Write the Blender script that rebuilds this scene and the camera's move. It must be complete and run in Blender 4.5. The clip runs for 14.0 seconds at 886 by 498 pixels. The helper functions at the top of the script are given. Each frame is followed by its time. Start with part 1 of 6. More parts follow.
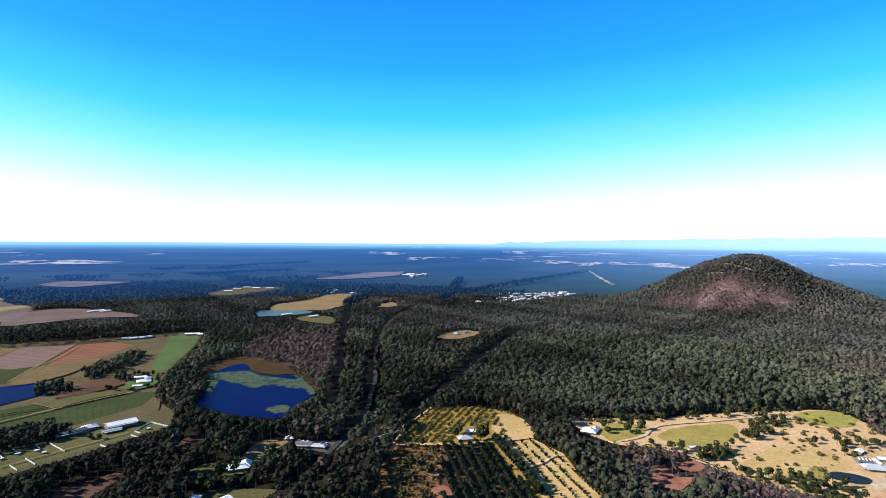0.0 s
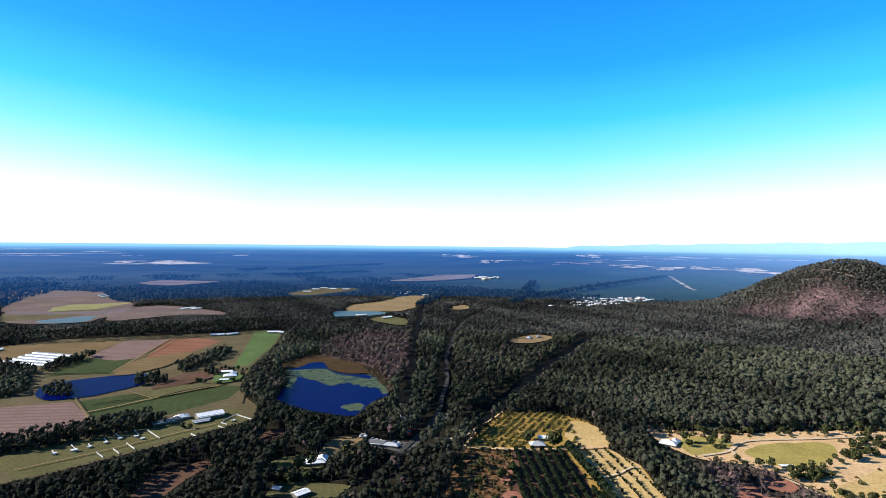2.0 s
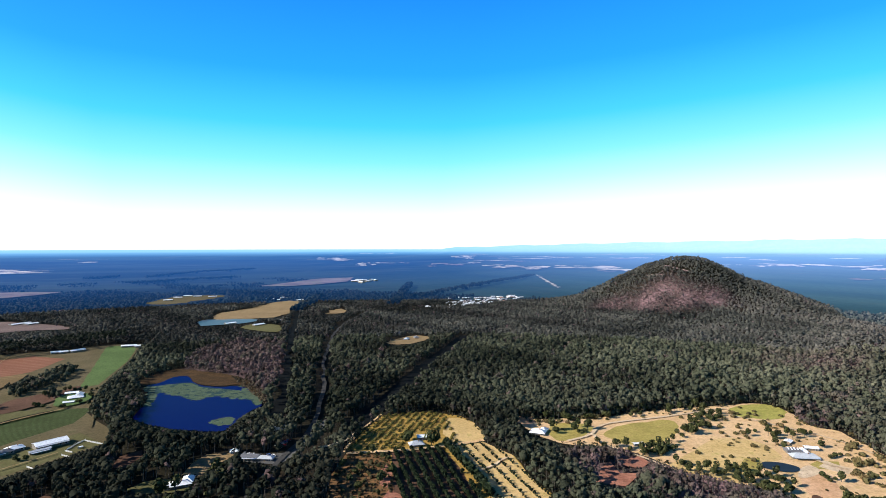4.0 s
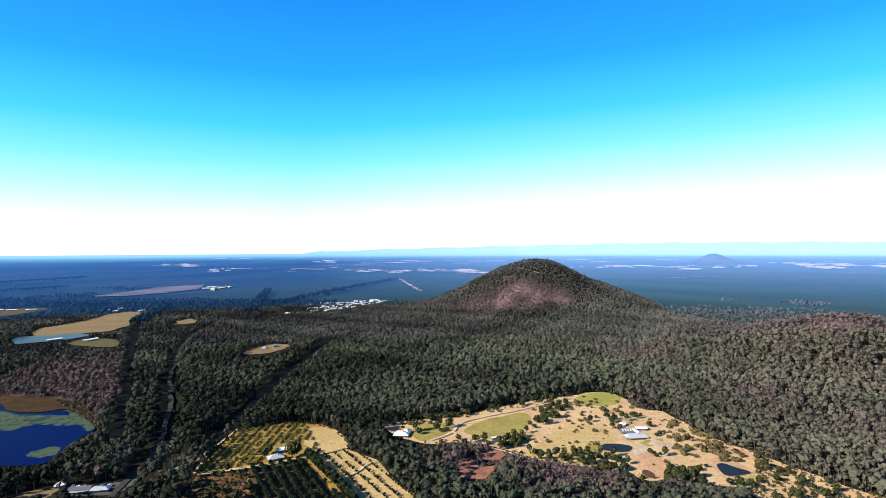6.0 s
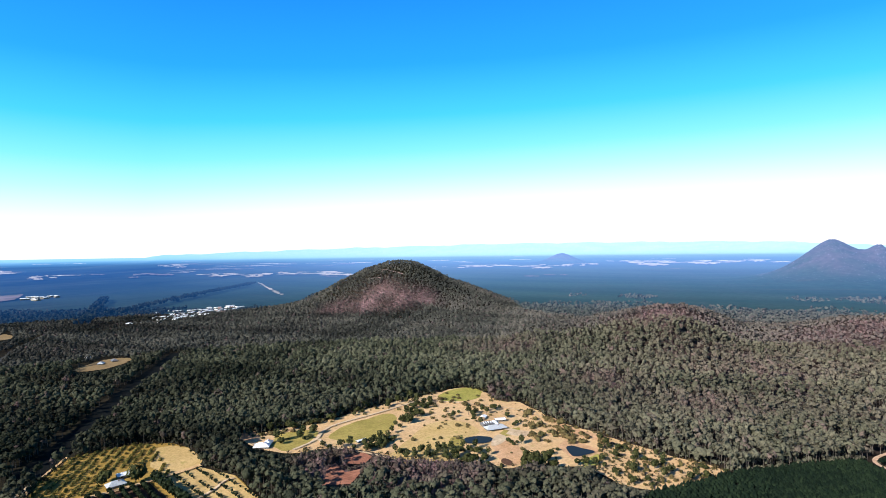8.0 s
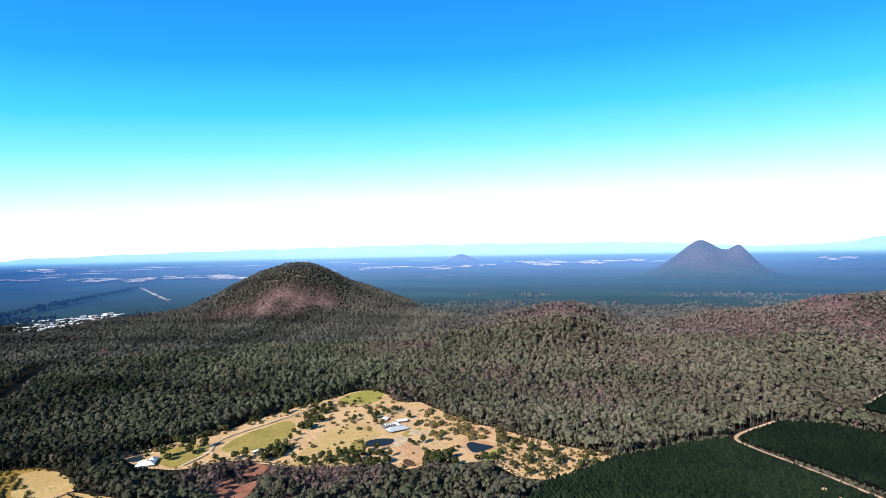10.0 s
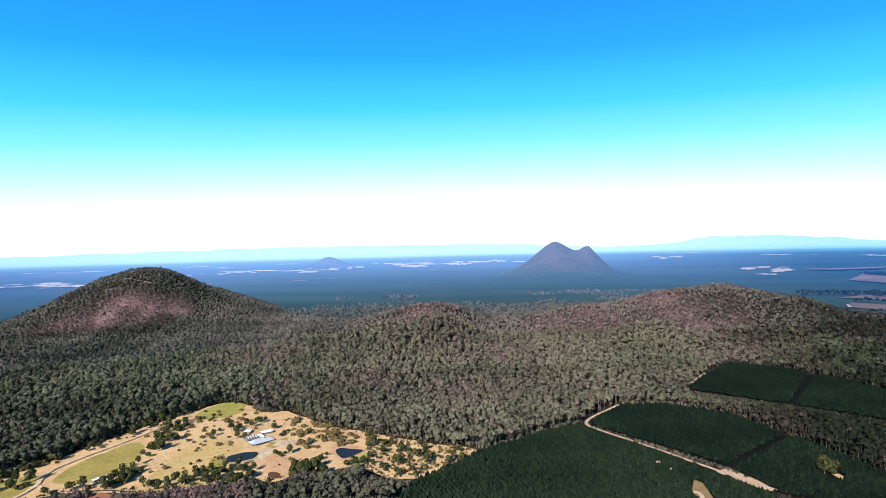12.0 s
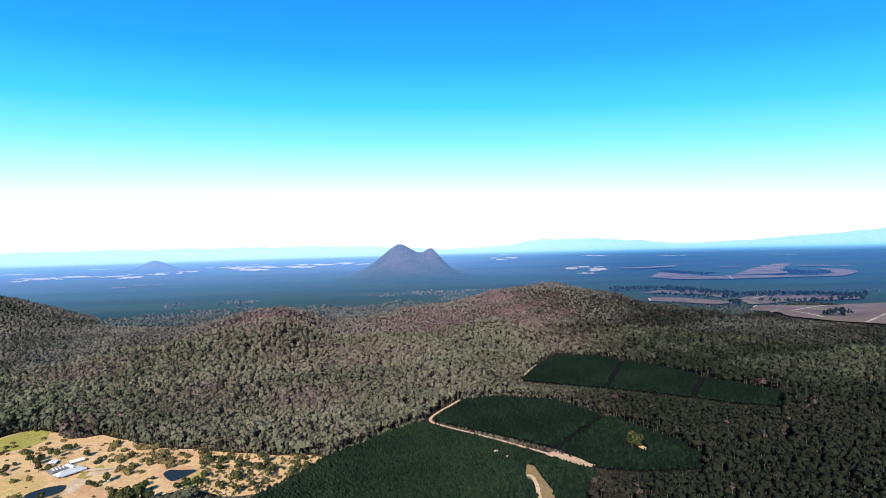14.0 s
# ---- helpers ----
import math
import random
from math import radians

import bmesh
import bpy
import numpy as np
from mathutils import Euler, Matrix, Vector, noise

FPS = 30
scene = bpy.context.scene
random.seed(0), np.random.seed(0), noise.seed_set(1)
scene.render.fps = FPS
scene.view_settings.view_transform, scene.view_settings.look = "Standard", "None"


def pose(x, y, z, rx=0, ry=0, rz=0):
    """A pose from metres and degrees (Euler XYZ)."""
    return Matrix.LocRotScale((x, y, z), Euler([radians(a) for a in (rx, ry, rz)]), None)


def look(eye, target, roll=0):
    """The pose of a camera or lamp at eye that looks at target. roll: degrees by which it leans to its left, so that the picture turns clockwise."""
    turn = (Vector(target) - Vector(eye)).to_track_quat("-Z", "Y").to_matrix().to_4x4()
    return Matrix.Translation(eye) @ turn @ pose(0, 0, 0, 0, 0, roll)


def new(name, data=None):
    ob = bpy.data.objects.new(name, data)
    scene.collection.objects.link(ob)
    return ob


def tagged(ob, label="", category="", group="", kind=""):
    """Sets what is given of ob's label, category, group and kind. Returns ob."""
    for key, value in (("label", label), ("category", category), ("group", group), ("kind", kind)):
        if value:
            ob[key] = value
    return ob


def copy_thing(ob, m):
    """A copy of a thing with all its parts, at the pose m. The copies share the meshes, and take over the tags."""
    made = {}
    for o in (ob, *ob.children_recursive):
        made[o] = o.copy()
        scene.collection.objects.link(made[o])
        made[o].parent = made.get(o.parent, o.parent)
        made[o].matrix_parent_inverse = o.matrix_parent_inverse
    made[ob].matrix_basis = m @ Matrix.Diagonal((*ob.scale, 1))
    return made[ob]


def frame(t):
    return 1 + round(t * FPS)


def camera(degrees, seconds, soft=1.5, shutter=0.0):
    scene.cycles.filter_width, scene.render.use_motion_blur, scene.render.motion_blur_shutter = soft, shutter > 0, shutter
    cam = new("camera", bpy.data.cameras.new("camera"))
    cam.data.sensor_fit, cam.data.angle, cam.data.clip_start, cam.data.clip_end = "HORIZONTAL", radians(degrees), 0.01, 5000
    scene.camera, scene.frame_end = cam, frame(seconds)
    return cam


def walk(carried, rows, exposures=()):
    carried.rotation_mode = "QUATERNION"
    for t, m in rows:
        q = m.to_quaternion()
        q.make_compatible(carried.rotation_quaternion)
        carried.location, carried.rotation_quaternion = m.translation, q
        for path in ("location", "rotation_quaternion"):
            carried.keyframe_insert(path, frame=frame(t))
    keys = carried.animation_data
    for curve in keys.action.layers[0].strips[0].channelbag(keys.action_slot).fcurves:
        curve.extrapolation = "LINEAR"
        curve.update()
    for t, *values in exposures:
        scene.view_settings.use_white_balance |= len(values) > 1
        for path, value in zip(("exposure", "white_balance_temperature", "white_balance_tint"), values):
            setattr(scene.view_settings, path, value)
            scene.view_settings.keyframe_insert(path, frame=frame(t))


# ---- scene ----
import itertools
EYE = 150.0
cam = camera(76.62, 14.0, soft=0.9)
PATH = [
    (0.0, pose(0, 0, EYE, 89.09, -0.47, 0.00)),
    (0.5, pose(0, 0, EYE, 89.16, -0.71, 3.76)),
    (1.0, pose(0, 0, EYE, 89.20, -0.70, 7.20)),
    (1.5, pose(0, 0, EYE, 89.31, -0.46, 8.24)),
    (2.0, pose(0, 0, EYE, 89.32, -0.65, 7.36)),
    (2.5, pose(0, 0, EYE, 89.43, -0.51, 4.48)),
    (5.0, pose(0, 0, EYE, 89.92, 0.06, -12.02)),
    (5.5, pose(0, 0, EYE, 89.95, 0.05, -15.69)),
    (6.0, pose(0, 0, EYE, 90.02, 0.24, -19.15)),
    (6.5, pose(0, 0, EYE, 90.06, 0.37, -22.19)),
    (7.0, pose(0, 0, EYE, 90.07, 0.54, -25.69)),
    (7.5, pose(0, 0, EYE, 90.06, 0.66, -29.24)),
    (8.0, pose(0, 0, EYE, 90.06, 0.72, -32.95)),
    (10.5, pose(0, 0, EYE, 90.09, 1.03, -45.89)),
    (11.0, pose(0, 0, EYE, 90.12, 1.10, -49.33)),
    (11.5, pose(0, 0, EYE, 90.08, 1.27, -52.79)),
    (12.0, pose(0, 0, EYE, 90.02, 1.37, -56.43)),
    (12.5, pose(0, 0, EYE, 90.01, 1.33, -59.88)),
    (13.0, pose(0, 0, EYE, 89.93, 1.53, -63.88)),
    (13.5, pose(0, 0, EYE, 89.90, 1.57, -67.94)),
    (14.0, pose(0, 0, EYE, 89.87, 1.51, -72.11)),
]
walk(cam, PATH, exposures=[(0.0, 0.9), (14.0, 0.9)])

# ---------------------------------------------------------------- light
SUN_AZ, SUN_EL = 262.0, 30.0
world = bpy.data.worlds.new("sky")
scene.world = world
world.use_nodes = True
wt = world.node_tree
sky = wt.nodes.new("ShaderNodeTexSky")
sky.sky_type = "NISHITA"
sky.sun_disc = False
sky.sun_elevation, sky.sun_rotation = radians(SUN_EL), radians(SUN_AZ)
sky.altitude, sky.air_density, sky.dust_density, sky.ozone_density = 200.0, 1.0, 1.2, 1.5
co = wt.nodes.new("ShaderNodeTexCoord")
sep = wt.nodes.new("ShaderNodeSeparateXYZ")
wt.links.new(co.outputs["Generated"], sep.inputs[0])
grad = wt.nodes.new("ShaderNodeValToRGB")
low_z = sep.outputs[2]
for bearing, lo, hi in ((58, 0.6, 1.0), (-62, 0.8, 1.0)):
    dp = wt.nodes.new("ShaderNodeVectorMath")
    dp.operation = "DOT_PRODUCT"
    dp.inputs[1].default_value = (math.sin(radians(bearing)), math.cos(radians(bearing)), 0)
    wt.links.new(co.outputs["Generated"], dp.inputs[0])
    mr = wt.nodes.new("ShaderNodeMapRange")
    for i, v in ((1, lo), (2, hi), (3, 0.0), (4, 0.042)):
        mr.inputs[i].default_value = v
    wt.links.new(dp.outputs["Value"], mr.inputs[0])
    sub = wt.nodes.new("ShaderNodeMath")
    sub.operation = "SUBTRACT"
    wt.links.new(low_z, sub.inputs[0])
    wt.links.new(mr.outputs[0], sub.inputs[1])
    low_z = sub.outputs[0]
wt.links.new(low_z, grad.inputs[0])
e = grad.color_ramp.elements
e[0].position, e[0].color = 0.0, (1.12, 1.12, 1.12, 1)
e[1].position, e[1].color = 1.0, (0.012, 0.05, 0.15, 1)
for p, c in ((0.052, (1.0, 1.05, 1.08)), (0.10, (0.56, 1.02, 1.08)), (0.145, (0.25, 0.93, 1.06)), (0.205, (0.060, 0.69, 1.07)), (0.29, (0.014, 0.42, 1.06)), (0.41, (0.006, 0.275, 1.04)), (0.48, (0.012, 0.17, 0.66)), (0.6, (0.012, 0.09, 0.33))):
    e.new(p).color = (*c, 1)
wash = wt.nodes.new("ShaderNodeMix")
wash.data_type = "RGBA"
wash.inputs[0].default_value = 0.991
bg = wt.nodes["Background"]
bg.inputs[1].default_value = 0.54
wt.links.new(sky.outputs[0], wash.inputs[6])
wt.links.new(grad.outputs[0], wash.inputs[7])
wt.links.new(wash.outputs[2], bg.inputs[0])

sun = new("sun", bpy.data.lights.new("sun", "SUN"))
sun.data.energy, sun.data.angle, sun.data.color = 5.0, radians(0.5), (1.0, 0.95, 0.86)
sa, se = radians(SUN_AZ), radians(SUN_EL)
sun.matrix_world = look((0, 0, 900), Vector((0, 0, 900)) - Vector((math.sin(sa) * math.cos(se), math.cos(sa) * math.cos(se), math.sin(se))))

# ---------------------------------------------------------------- the lie of the land
R0, RS = 2500.0, 2300.0          # beyond R0 the plain draws together towards the skyline
DMAX = 21400.0


def reach(d):
    """How far out a place stands whose distance over the plain is d."""
    d = np.asarray(d, float)
    return np.where(d < R0, d, R0 + RS * (1 - np.exp(-(np.maximum(d, R0) - R0) / RS)))


# hills: bearing, distance, height, width left, width right, depth, power
HILLS = (
    (28.8, 1500, 110, 205, 150, 190, 2.35),
    (36.2, 1510, 24, 70, 95, 160, 2.0),
    (30.0, 1300, 10, 260, 220, 260, 2.0),
    (67.7, 2900, 176, 162, 175, 270, 1.55),
    (70.9, 2880, 80, 42, 85, 100, 1.6),
    (44.9, 6000, 100, 165, 165, 300, 1.8),
)
# the long wooded ridge: bearing and height of its crest
RIDGE_AZ = (38.5, 42.7, 43.7, 46.9, 49.2, 51.5, 53.8, 56.1, 58.4, 60.7, 62.9, 66.3, 68.6, 71.8, 74.5, 76.6, 79.1, 83.4, 85.6, 89.0, 92.1, 94.6, 99, 106)
RIDGE_H = (0, 20, 15, 23, 32, 42, 50, 53, 43, 19, 13, 26, 34, 36, 47, 62, 68, 73, 66, 52, 37, 30, 18, 0)
CREST_AZ, CREST_D = (40, 56, 62, 70, 82, 96), (1000, 970, 1050, 1040, 1080, 1060)
RANGE_AZ = (-60, 0, 11, 23, 31, 39, 50, 61, 66, 71, 76, 79, 82, 85, 88, 90, 92.2, 93, 98, 100, 105, 108, 111, 125)
RANGE_EL = (-.45, -.45, -.06, .26, .40, .53, .52, .44, .25, -.1, -.1, .15, .58, .6, .48, .34, .18, -.06, -.12, .0, .25, .5, .62, .4)


def rise(x, y):
    """Height of the land over the plain, before it draws together."""
    x, y = np.asarray(x, float), np.asarray(y, float)
    z = np.zeros_like(x)
    for az, d, h, wl, wr, dp, p in HILLS:
        a = radians(az)
        u = x * math.cos(a) - y * math.sin(a)
        v = x * math.sin(a) + y * math.cos(a) - d
        u = np.where(u < 0, u / wl, u / wr)
        z += h * np.exp(-np.power(u * u + (v / dp) ** 2, p / 2))
    d = np.hypot(x, y)
    az = np.degrees(np.arctan2(x, y))
    v = d - np.interp(az, CREST_AZ, CREST_D)
    z += np.interp(az, RIDGE_AZ, RIDGE_H) * np.exp(-(v / np.where(v < 0, 165, 85)) ** 2)
    top = 150 + 20000 * np.tan(np.radians(np.interp(az, RANGE_AZ, RANGE_EL)))
    top += 14 * np.sin(az * 1.1) + 7 * np.sin(az * 2.9 + 1) + 4 * np.sin(az * 9.0)
    z += np.maximum(top, 0) * np.exp(-((d - 20000) / 2600) ** 2) * ((az > 5) & (az < 130))
    # small rolls and gullies of the wooded ground
    wild = np.clip(z / 30, 0, 1) * (d < 2400)
    z += wild * (3.0 * np.sin(x / 31 + 1.3 * np.sin(y / 47)) * np.sin(y / 37 + x / 90) + 1.5 * np.sin(x / 13) * np.sin(y / 17))
    return z


def spot(x, y, up=0.0):
    """Places in the scene for points of the plain; up: metres over the land."""
    x, y = np.asarray(x, float), np.asarray(y, float)
    d = np.maximum(np.hypot(x, y), 1e-3)
    s = reach(d) / d
    z = EYE + s * (rise(x, y) + up - EYE)
    return np.stack([x * s, y * s, z], -1)


def inside(x, y, poly):
    hit = np.zeros(np.shape(x), bool)
    n = len(poly)
    for i in range(n):
        (ax, ay), (bx, by) = poly[i], poly[(i + 1) % n]
        if ay == by:
            continue
        hit ^= ((ay > y) != (by > y)) & (x < (bx - ax) * (y - ay) / (by - ay) + ax)
    return hit


def ribbon(pts, width):
    """Outline of a strip along a line of points."""
    left, right = [], []
    for i, p in enumerate(pts):
        a, b = Vector(pts[max(i - 1, 0)]), Vector(pts[min(i + 1, len(pts) - 1)])
        t = (b - a).normalized() * (width / 2)
        left.append((p[0] - t.y, p[1] + t.x))
        right.append((p[0] + t.y, p[1] - t.x))
    return left + right[::-1]


def ragged(poly, step, amount, seed=0):
    """The outline cut into short stretches and made uneven."""
    out = []
    for i, a in enumerate(poly):
        b = poly[(i + 1) % len(poly)]
        n = max(1, int(math.hypot(b[0] - a[0], b[1] - a[1]) / step))
        for k in range(n):
            x, y = a[0] + (b[0] - a[0]) * k / n, a[1] + (b[1] - a[1]) * k / n
            v = noise.noise_vector((x / step / 2.3, y / step / 2.3, seed))
            out.append((x + v.x * amount, y + v.y * amount))
    return out


# ---------------------------------------------------------------- materials
def material(name, rough=0.9, spec=0.2):
    m = bpy.data.materials.new(name)
    m.use_nodes = True
    b = m.node_tree.nodes["Principled BSDF"]
    b.inputs["Roughness"].default_value = rough
    b.inputs["Specular IOR Level"].default_value = spec
    return m, m.node_tree, b


def node(t, kind, **sets):
    n = t.nodes.new(kind)
    for k, v in sets.items():
        n.inputs[k].default_value = v
    return n


def mix(t, f, a, b, mode="MIX"):
    n = t.nodes.new("ShaderNodeMix")
    n.data_type, n.blend_type = "RGBA", mode
    for i, v in ((0, f), (6, a), (7, b)):
        if isinstance(v, bpy.types.NodeSocket):
            t.links.new(v, n.inputs[i])
        else:
            n.inputs[i].default_value = v if i == 0 else (*v, 1)
    return n.outputs[2]


def ramp(t, v, lo, hi):
    n = t.nodes.new("ShaderNodeMapRange")
    t.links.new(v, n.inputs[0])
    n.inputs[1].default_value, n.inputs[2].default_value = lo, hi
    return n.outputs[0]


def grain(t, scale, detail=4, stretch=None, rough=0.6):
    g = t.nodes.new("ShaderNodeNewGeometry")
    n = node(t, "ShaderNodeTexNoise", Scale=scale, Detail=detail, Roughness=rough)
    if stretch:
        mp = node(t, "ShaderNodeMapping", Scale=stretch[:3], Rotation=(0, 0, radians(stretch[3])))
        mp.vector_type = "TEXTURE"
        t.links.new(g.outputs["Position"], mp.inputs[0])
        t.links.new(mp.outputs[0], n.inputs[0])
    else:
        t.links.new(g.outputs["Position"], n.inputs[0])
    return n.outputs[0]


def soil(name, dark, light, other, rows=None, patch=0.03):
    """Open ground: two soil colours in patches, a third in spots, fine grain, and rows of a crop or plough where given (spacing, bearing)."""
    m, t, b = material(name, 0.95, 0.03)
    c = mix(t, ramp(t, grain(t, patch), 0.35, 0.65), dark, light)
    c = mix(t, ramp(t, grain(t, patch * 3.7, 5), 0.56, 0.72), c, other)
    c = mix(t, ramp(t, grain(t, patch * 0.6, 6, rough=0.7), 0.45, 0.62), c, mix(t, 0.5, c, tuple(v * 0.5 for v in dark)))
    fine = ramp(t, grain(t, 0.55, 3), 0.25, 0.75)
    c = mix(t, 0.45, c, mix(t, fine, tuple(v * 0.55 for v in dark), tuple(min(1, v * 1.25) for v in light)))
    tuft = ramp(t, grain(t, 0.32, 6, rough=0.75), 0.54, 0.68)
    c = mix(t, tuft, c, mix(t, 0.55, c, tuple(v * 0.35 for v in other)))
    worn = ramp(t, grain(t, 0.11, 6, rough=0.7), 0.6, 0.75)
    c = mix(t, worn, c, mix(t, 0.4, c, tuple(min(1, v * 1.4) for v in light)))
    if rows:
        g = t.nodes.new("ShaderNodeNewGeometry")
        mp = node(t, "ShaderNodeMapping", Rotation=(0, 0, radians(rows[1])))
        w = node(t, "ShaderNodeTexWave", Scale=0.314 / rows[0], Distortion=0.6)
        t.links.new(g.outputs["Position"], mp.inputs[0])
        t.links.new(mp.outputs[0], w.inputs[0])
        c = mix(t, ramp(t, w.outputs[1], 0.5, 0.9), c, tuple(v * rows[2] for v in dark))
    t.links.new(c, b.inputs["Base Color"])
    return m


def leafage(name, greens, dry, far=0.0, gain=1.0):
    """Leaves: each tree has a tint of its own, each clump another shade of it; dry trees turn to a grey pink brown."""
    m, t, b = material(name, 0.7, 0.04)
    tint = t.nodes.new("ShaderNodeAttribute")
    tint.attribute_name = "tint"
    dr = t.nodes.new("ShaderNodeAttribute")
    dr.attribute_name = "dry"
    g = t.nodes.new("ShaderNodeNewGeometry")
    c = mix(t, ramp(t, tint.outputs["Fac"], 0.0, 0.5), greens[0], greens[1])
    c = mix(t, ramp(t, tint.outputs["Fac"], 0.5, 1.0), c, greens[2])
    c = mix(t, dr.outputs["Fac"], c, dry)
    k = t.nodes.new("ShaderNodeMapRange")
    t.links.new(g.outputs["Random Per Island"], k.inputs[0])
    k.inputs[3].default_value, k.inputs[4].default_value = 0.9, 1.1
    cc = t.nodes.new("ShaderNodeCombineColor")
    for i in range(3):
        t.links.new(k.outputs[0], cc.inputs[i])
    c = mix(t, 1.0, c, cc.outputs[0], "MULTIPLY")
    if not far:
        # Shade between the leaves, put into the colour as dark spots.
        gap_shade = ramp(t, grain(t, 1.1, 4, rough=0.7), 0.40, 0.56)
        c = mix(t, gap_shade, mix(t, 0.35, c, (0.004, 0.005, 0.004)), c)
        bp = node(t, "ShaderNodeBump", Strength=0.75, Distance=0.7)
        t.links.new(grain(t, 0.9, 4, rough=0.65), bp.inputs["Height"])
        t.links.new(bp.outputs[0], b.inputs["Normal"])
        # leaves let some light through
        tr = t.nodes.new("ShaderNodeBsdfTranslucent")
        t.links.new(c, tr.inputs["Color"])
        ms = t.nodes.new("ShaderNodeMixShader")
        ms.inputs[0].default_value = 0.22
        t.links.new(b.outputs[0], ms.inputs[1])
        t.links.new(tr.outputs[0], ms.inputs[2])
        t.links.new(ms.outputs[0], t.nodes["Material Output"].inputs["Surface"])
    t.links.new(c, b.inputs["Base Color"])
    if far:
        haze(t, b, far, gain)
    return m


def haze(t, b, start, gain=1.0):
    """Haze of the air before the distant backdrop, put into its surfaces as emission: it grows with distance, and is
    paler on the side away from the sun.
    """
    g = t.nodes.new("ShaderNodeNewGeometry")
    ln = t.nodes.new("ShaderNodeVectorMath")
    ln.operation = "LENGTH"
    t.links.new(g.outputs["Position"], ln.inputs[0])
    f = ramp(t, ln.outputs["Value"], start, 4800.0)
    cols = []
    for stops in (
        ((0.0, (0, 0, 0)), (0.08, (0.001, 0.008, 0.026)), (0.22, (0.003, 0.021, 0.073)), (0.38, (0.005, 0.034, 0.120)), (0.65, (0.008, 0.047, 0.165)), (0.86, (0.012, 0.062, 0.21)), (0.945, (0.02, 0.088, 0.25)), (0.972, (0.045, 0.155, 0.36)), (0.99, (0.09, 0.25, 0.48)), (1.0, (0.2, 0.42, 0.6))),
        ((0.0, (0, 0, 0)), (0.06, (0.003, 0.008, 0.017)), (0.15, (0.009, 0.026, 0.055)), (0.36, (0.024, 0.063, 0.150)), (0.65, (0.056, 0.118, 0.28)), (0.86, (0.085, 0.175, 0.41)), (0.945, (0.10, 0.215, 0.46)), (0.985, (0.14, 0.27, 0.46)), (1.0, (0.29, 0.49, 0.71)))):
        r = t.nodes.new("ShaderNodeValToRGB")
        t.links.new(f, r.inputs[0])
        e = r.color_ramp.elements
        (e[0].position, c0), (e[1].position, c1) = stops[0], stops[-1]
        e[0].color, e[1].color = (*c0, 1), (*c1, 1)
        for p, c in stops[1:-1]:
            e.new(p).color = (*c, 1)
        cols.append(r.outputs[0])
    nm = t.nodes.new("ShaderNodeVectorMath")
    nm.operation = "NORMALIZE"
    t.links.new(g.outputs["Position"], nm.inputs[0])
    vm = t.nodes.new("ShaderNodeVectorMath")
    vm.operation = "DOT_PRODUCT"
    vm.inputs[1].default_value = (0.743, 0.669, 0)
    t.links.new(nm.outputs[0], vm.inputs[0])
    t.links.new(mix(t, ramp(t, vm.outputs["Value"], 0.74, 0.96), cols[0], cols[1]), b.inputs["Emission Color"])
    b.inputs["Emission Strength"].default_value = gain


M = {}
# Shade under the crowns is put into this near-black floor colour.
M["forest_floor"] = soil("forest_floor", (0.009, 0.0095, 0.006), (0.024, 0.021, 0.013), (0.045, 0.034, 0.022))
t = M["forest_floor"].node_tree
at = t.nodes.new("ShaderNodeAttribute")
at.attribute_name = "dry"
b = t.nodes["Principled BSDF"]
t.links.new(mix(t, at.outputs["Fac"], b.inputs["Base Color"].links[0].from_socket, mix(t, ramp(t, grain(t, 0.2, 4), 0.4, 0.7), (0.13, 0.082, 0.082), (0.32, 0.20, 0.205))), b.inputs["Base Color"])
M["pasture"] = soil("pasture", (0.081, 0.068, 0.032), (0.136, 0.105, 0.061), (0.062, 0.068, 0.025))
M["dry_grass"] = soil("dry_grass", (0.425, 0.288, 0.108), (0.540, 0.375, 0.178), (0.290, 0.265, 0.060), patch=0.03)
M["tan_soil"] = soil("tan_soil", (0.490, 0.305, 0.145), (0.630, 0.425, 0.245), (0.430, 0.325, 0.100), patch=0.04)
M["lime_grass"] = soil("lime_grass", (0.250, 0.205, 0.055), (0.350, 0.275, 0.085), (0.370, 0.250, 0.100), patch=0.06)
M["bright_lime"] = soil("bright_lime", (0.215, 0.205, 0.05), (0.36, 0.325, 0.085), (0.44, 0.305, 0.13), patch=0.09)
M["lime_far"] = soil("lime_far", (0.19, 0.185, 0.075), (0.28, 0.255, 0.12), (0.25, 0.185, 0.115), patch=0.03)
M["pale_sand"] = soil("pale_sand", (0.46, 0.33, 0.21), (0.60, 0.47, 0.33), (0.34, 0.25, 0.15), patch=0.12)
M["orange_bank"] = soil("orange_bank", (0.44, 0.245, 0.125), (0.58, 0.36, 0.215), (0.40, 0.27, 0.12), patch=0.08)
M["pink_rock"] = soil("pink_rock", (0.19, 0.13, 0.122), (0.30, 0.215, 0.205), (0.11, 0.08, 0.075), patch=0.16)
M["rust_ground"] = soil("rust_ground", (0.11, 0.058, 0.026), (0.20, 0.105, 0.048), (0.10, 0.085, 0.03), patch=0.07)
M["stubble"] = soil("stubble", (0.140, 0.094, 0.046), (0.200, 0.138, 0.070), (0.120, 0.098, 0.040), (9.0, 75, 0.93), patch=0.025)
M["far_stubble"] = soil("far_stubble", (0.105, 0.074, 0.068), (0.185, 0.132, 0.118), (0.11, 0.098, 0.062), patch=0.016)
M["mauve_soil"] = soil("mauve_soil", (0.125, 0.098, 0.105), (0.175, 0.135, 0.138), (0.12, 0.105, 0.085), patch=0.02)
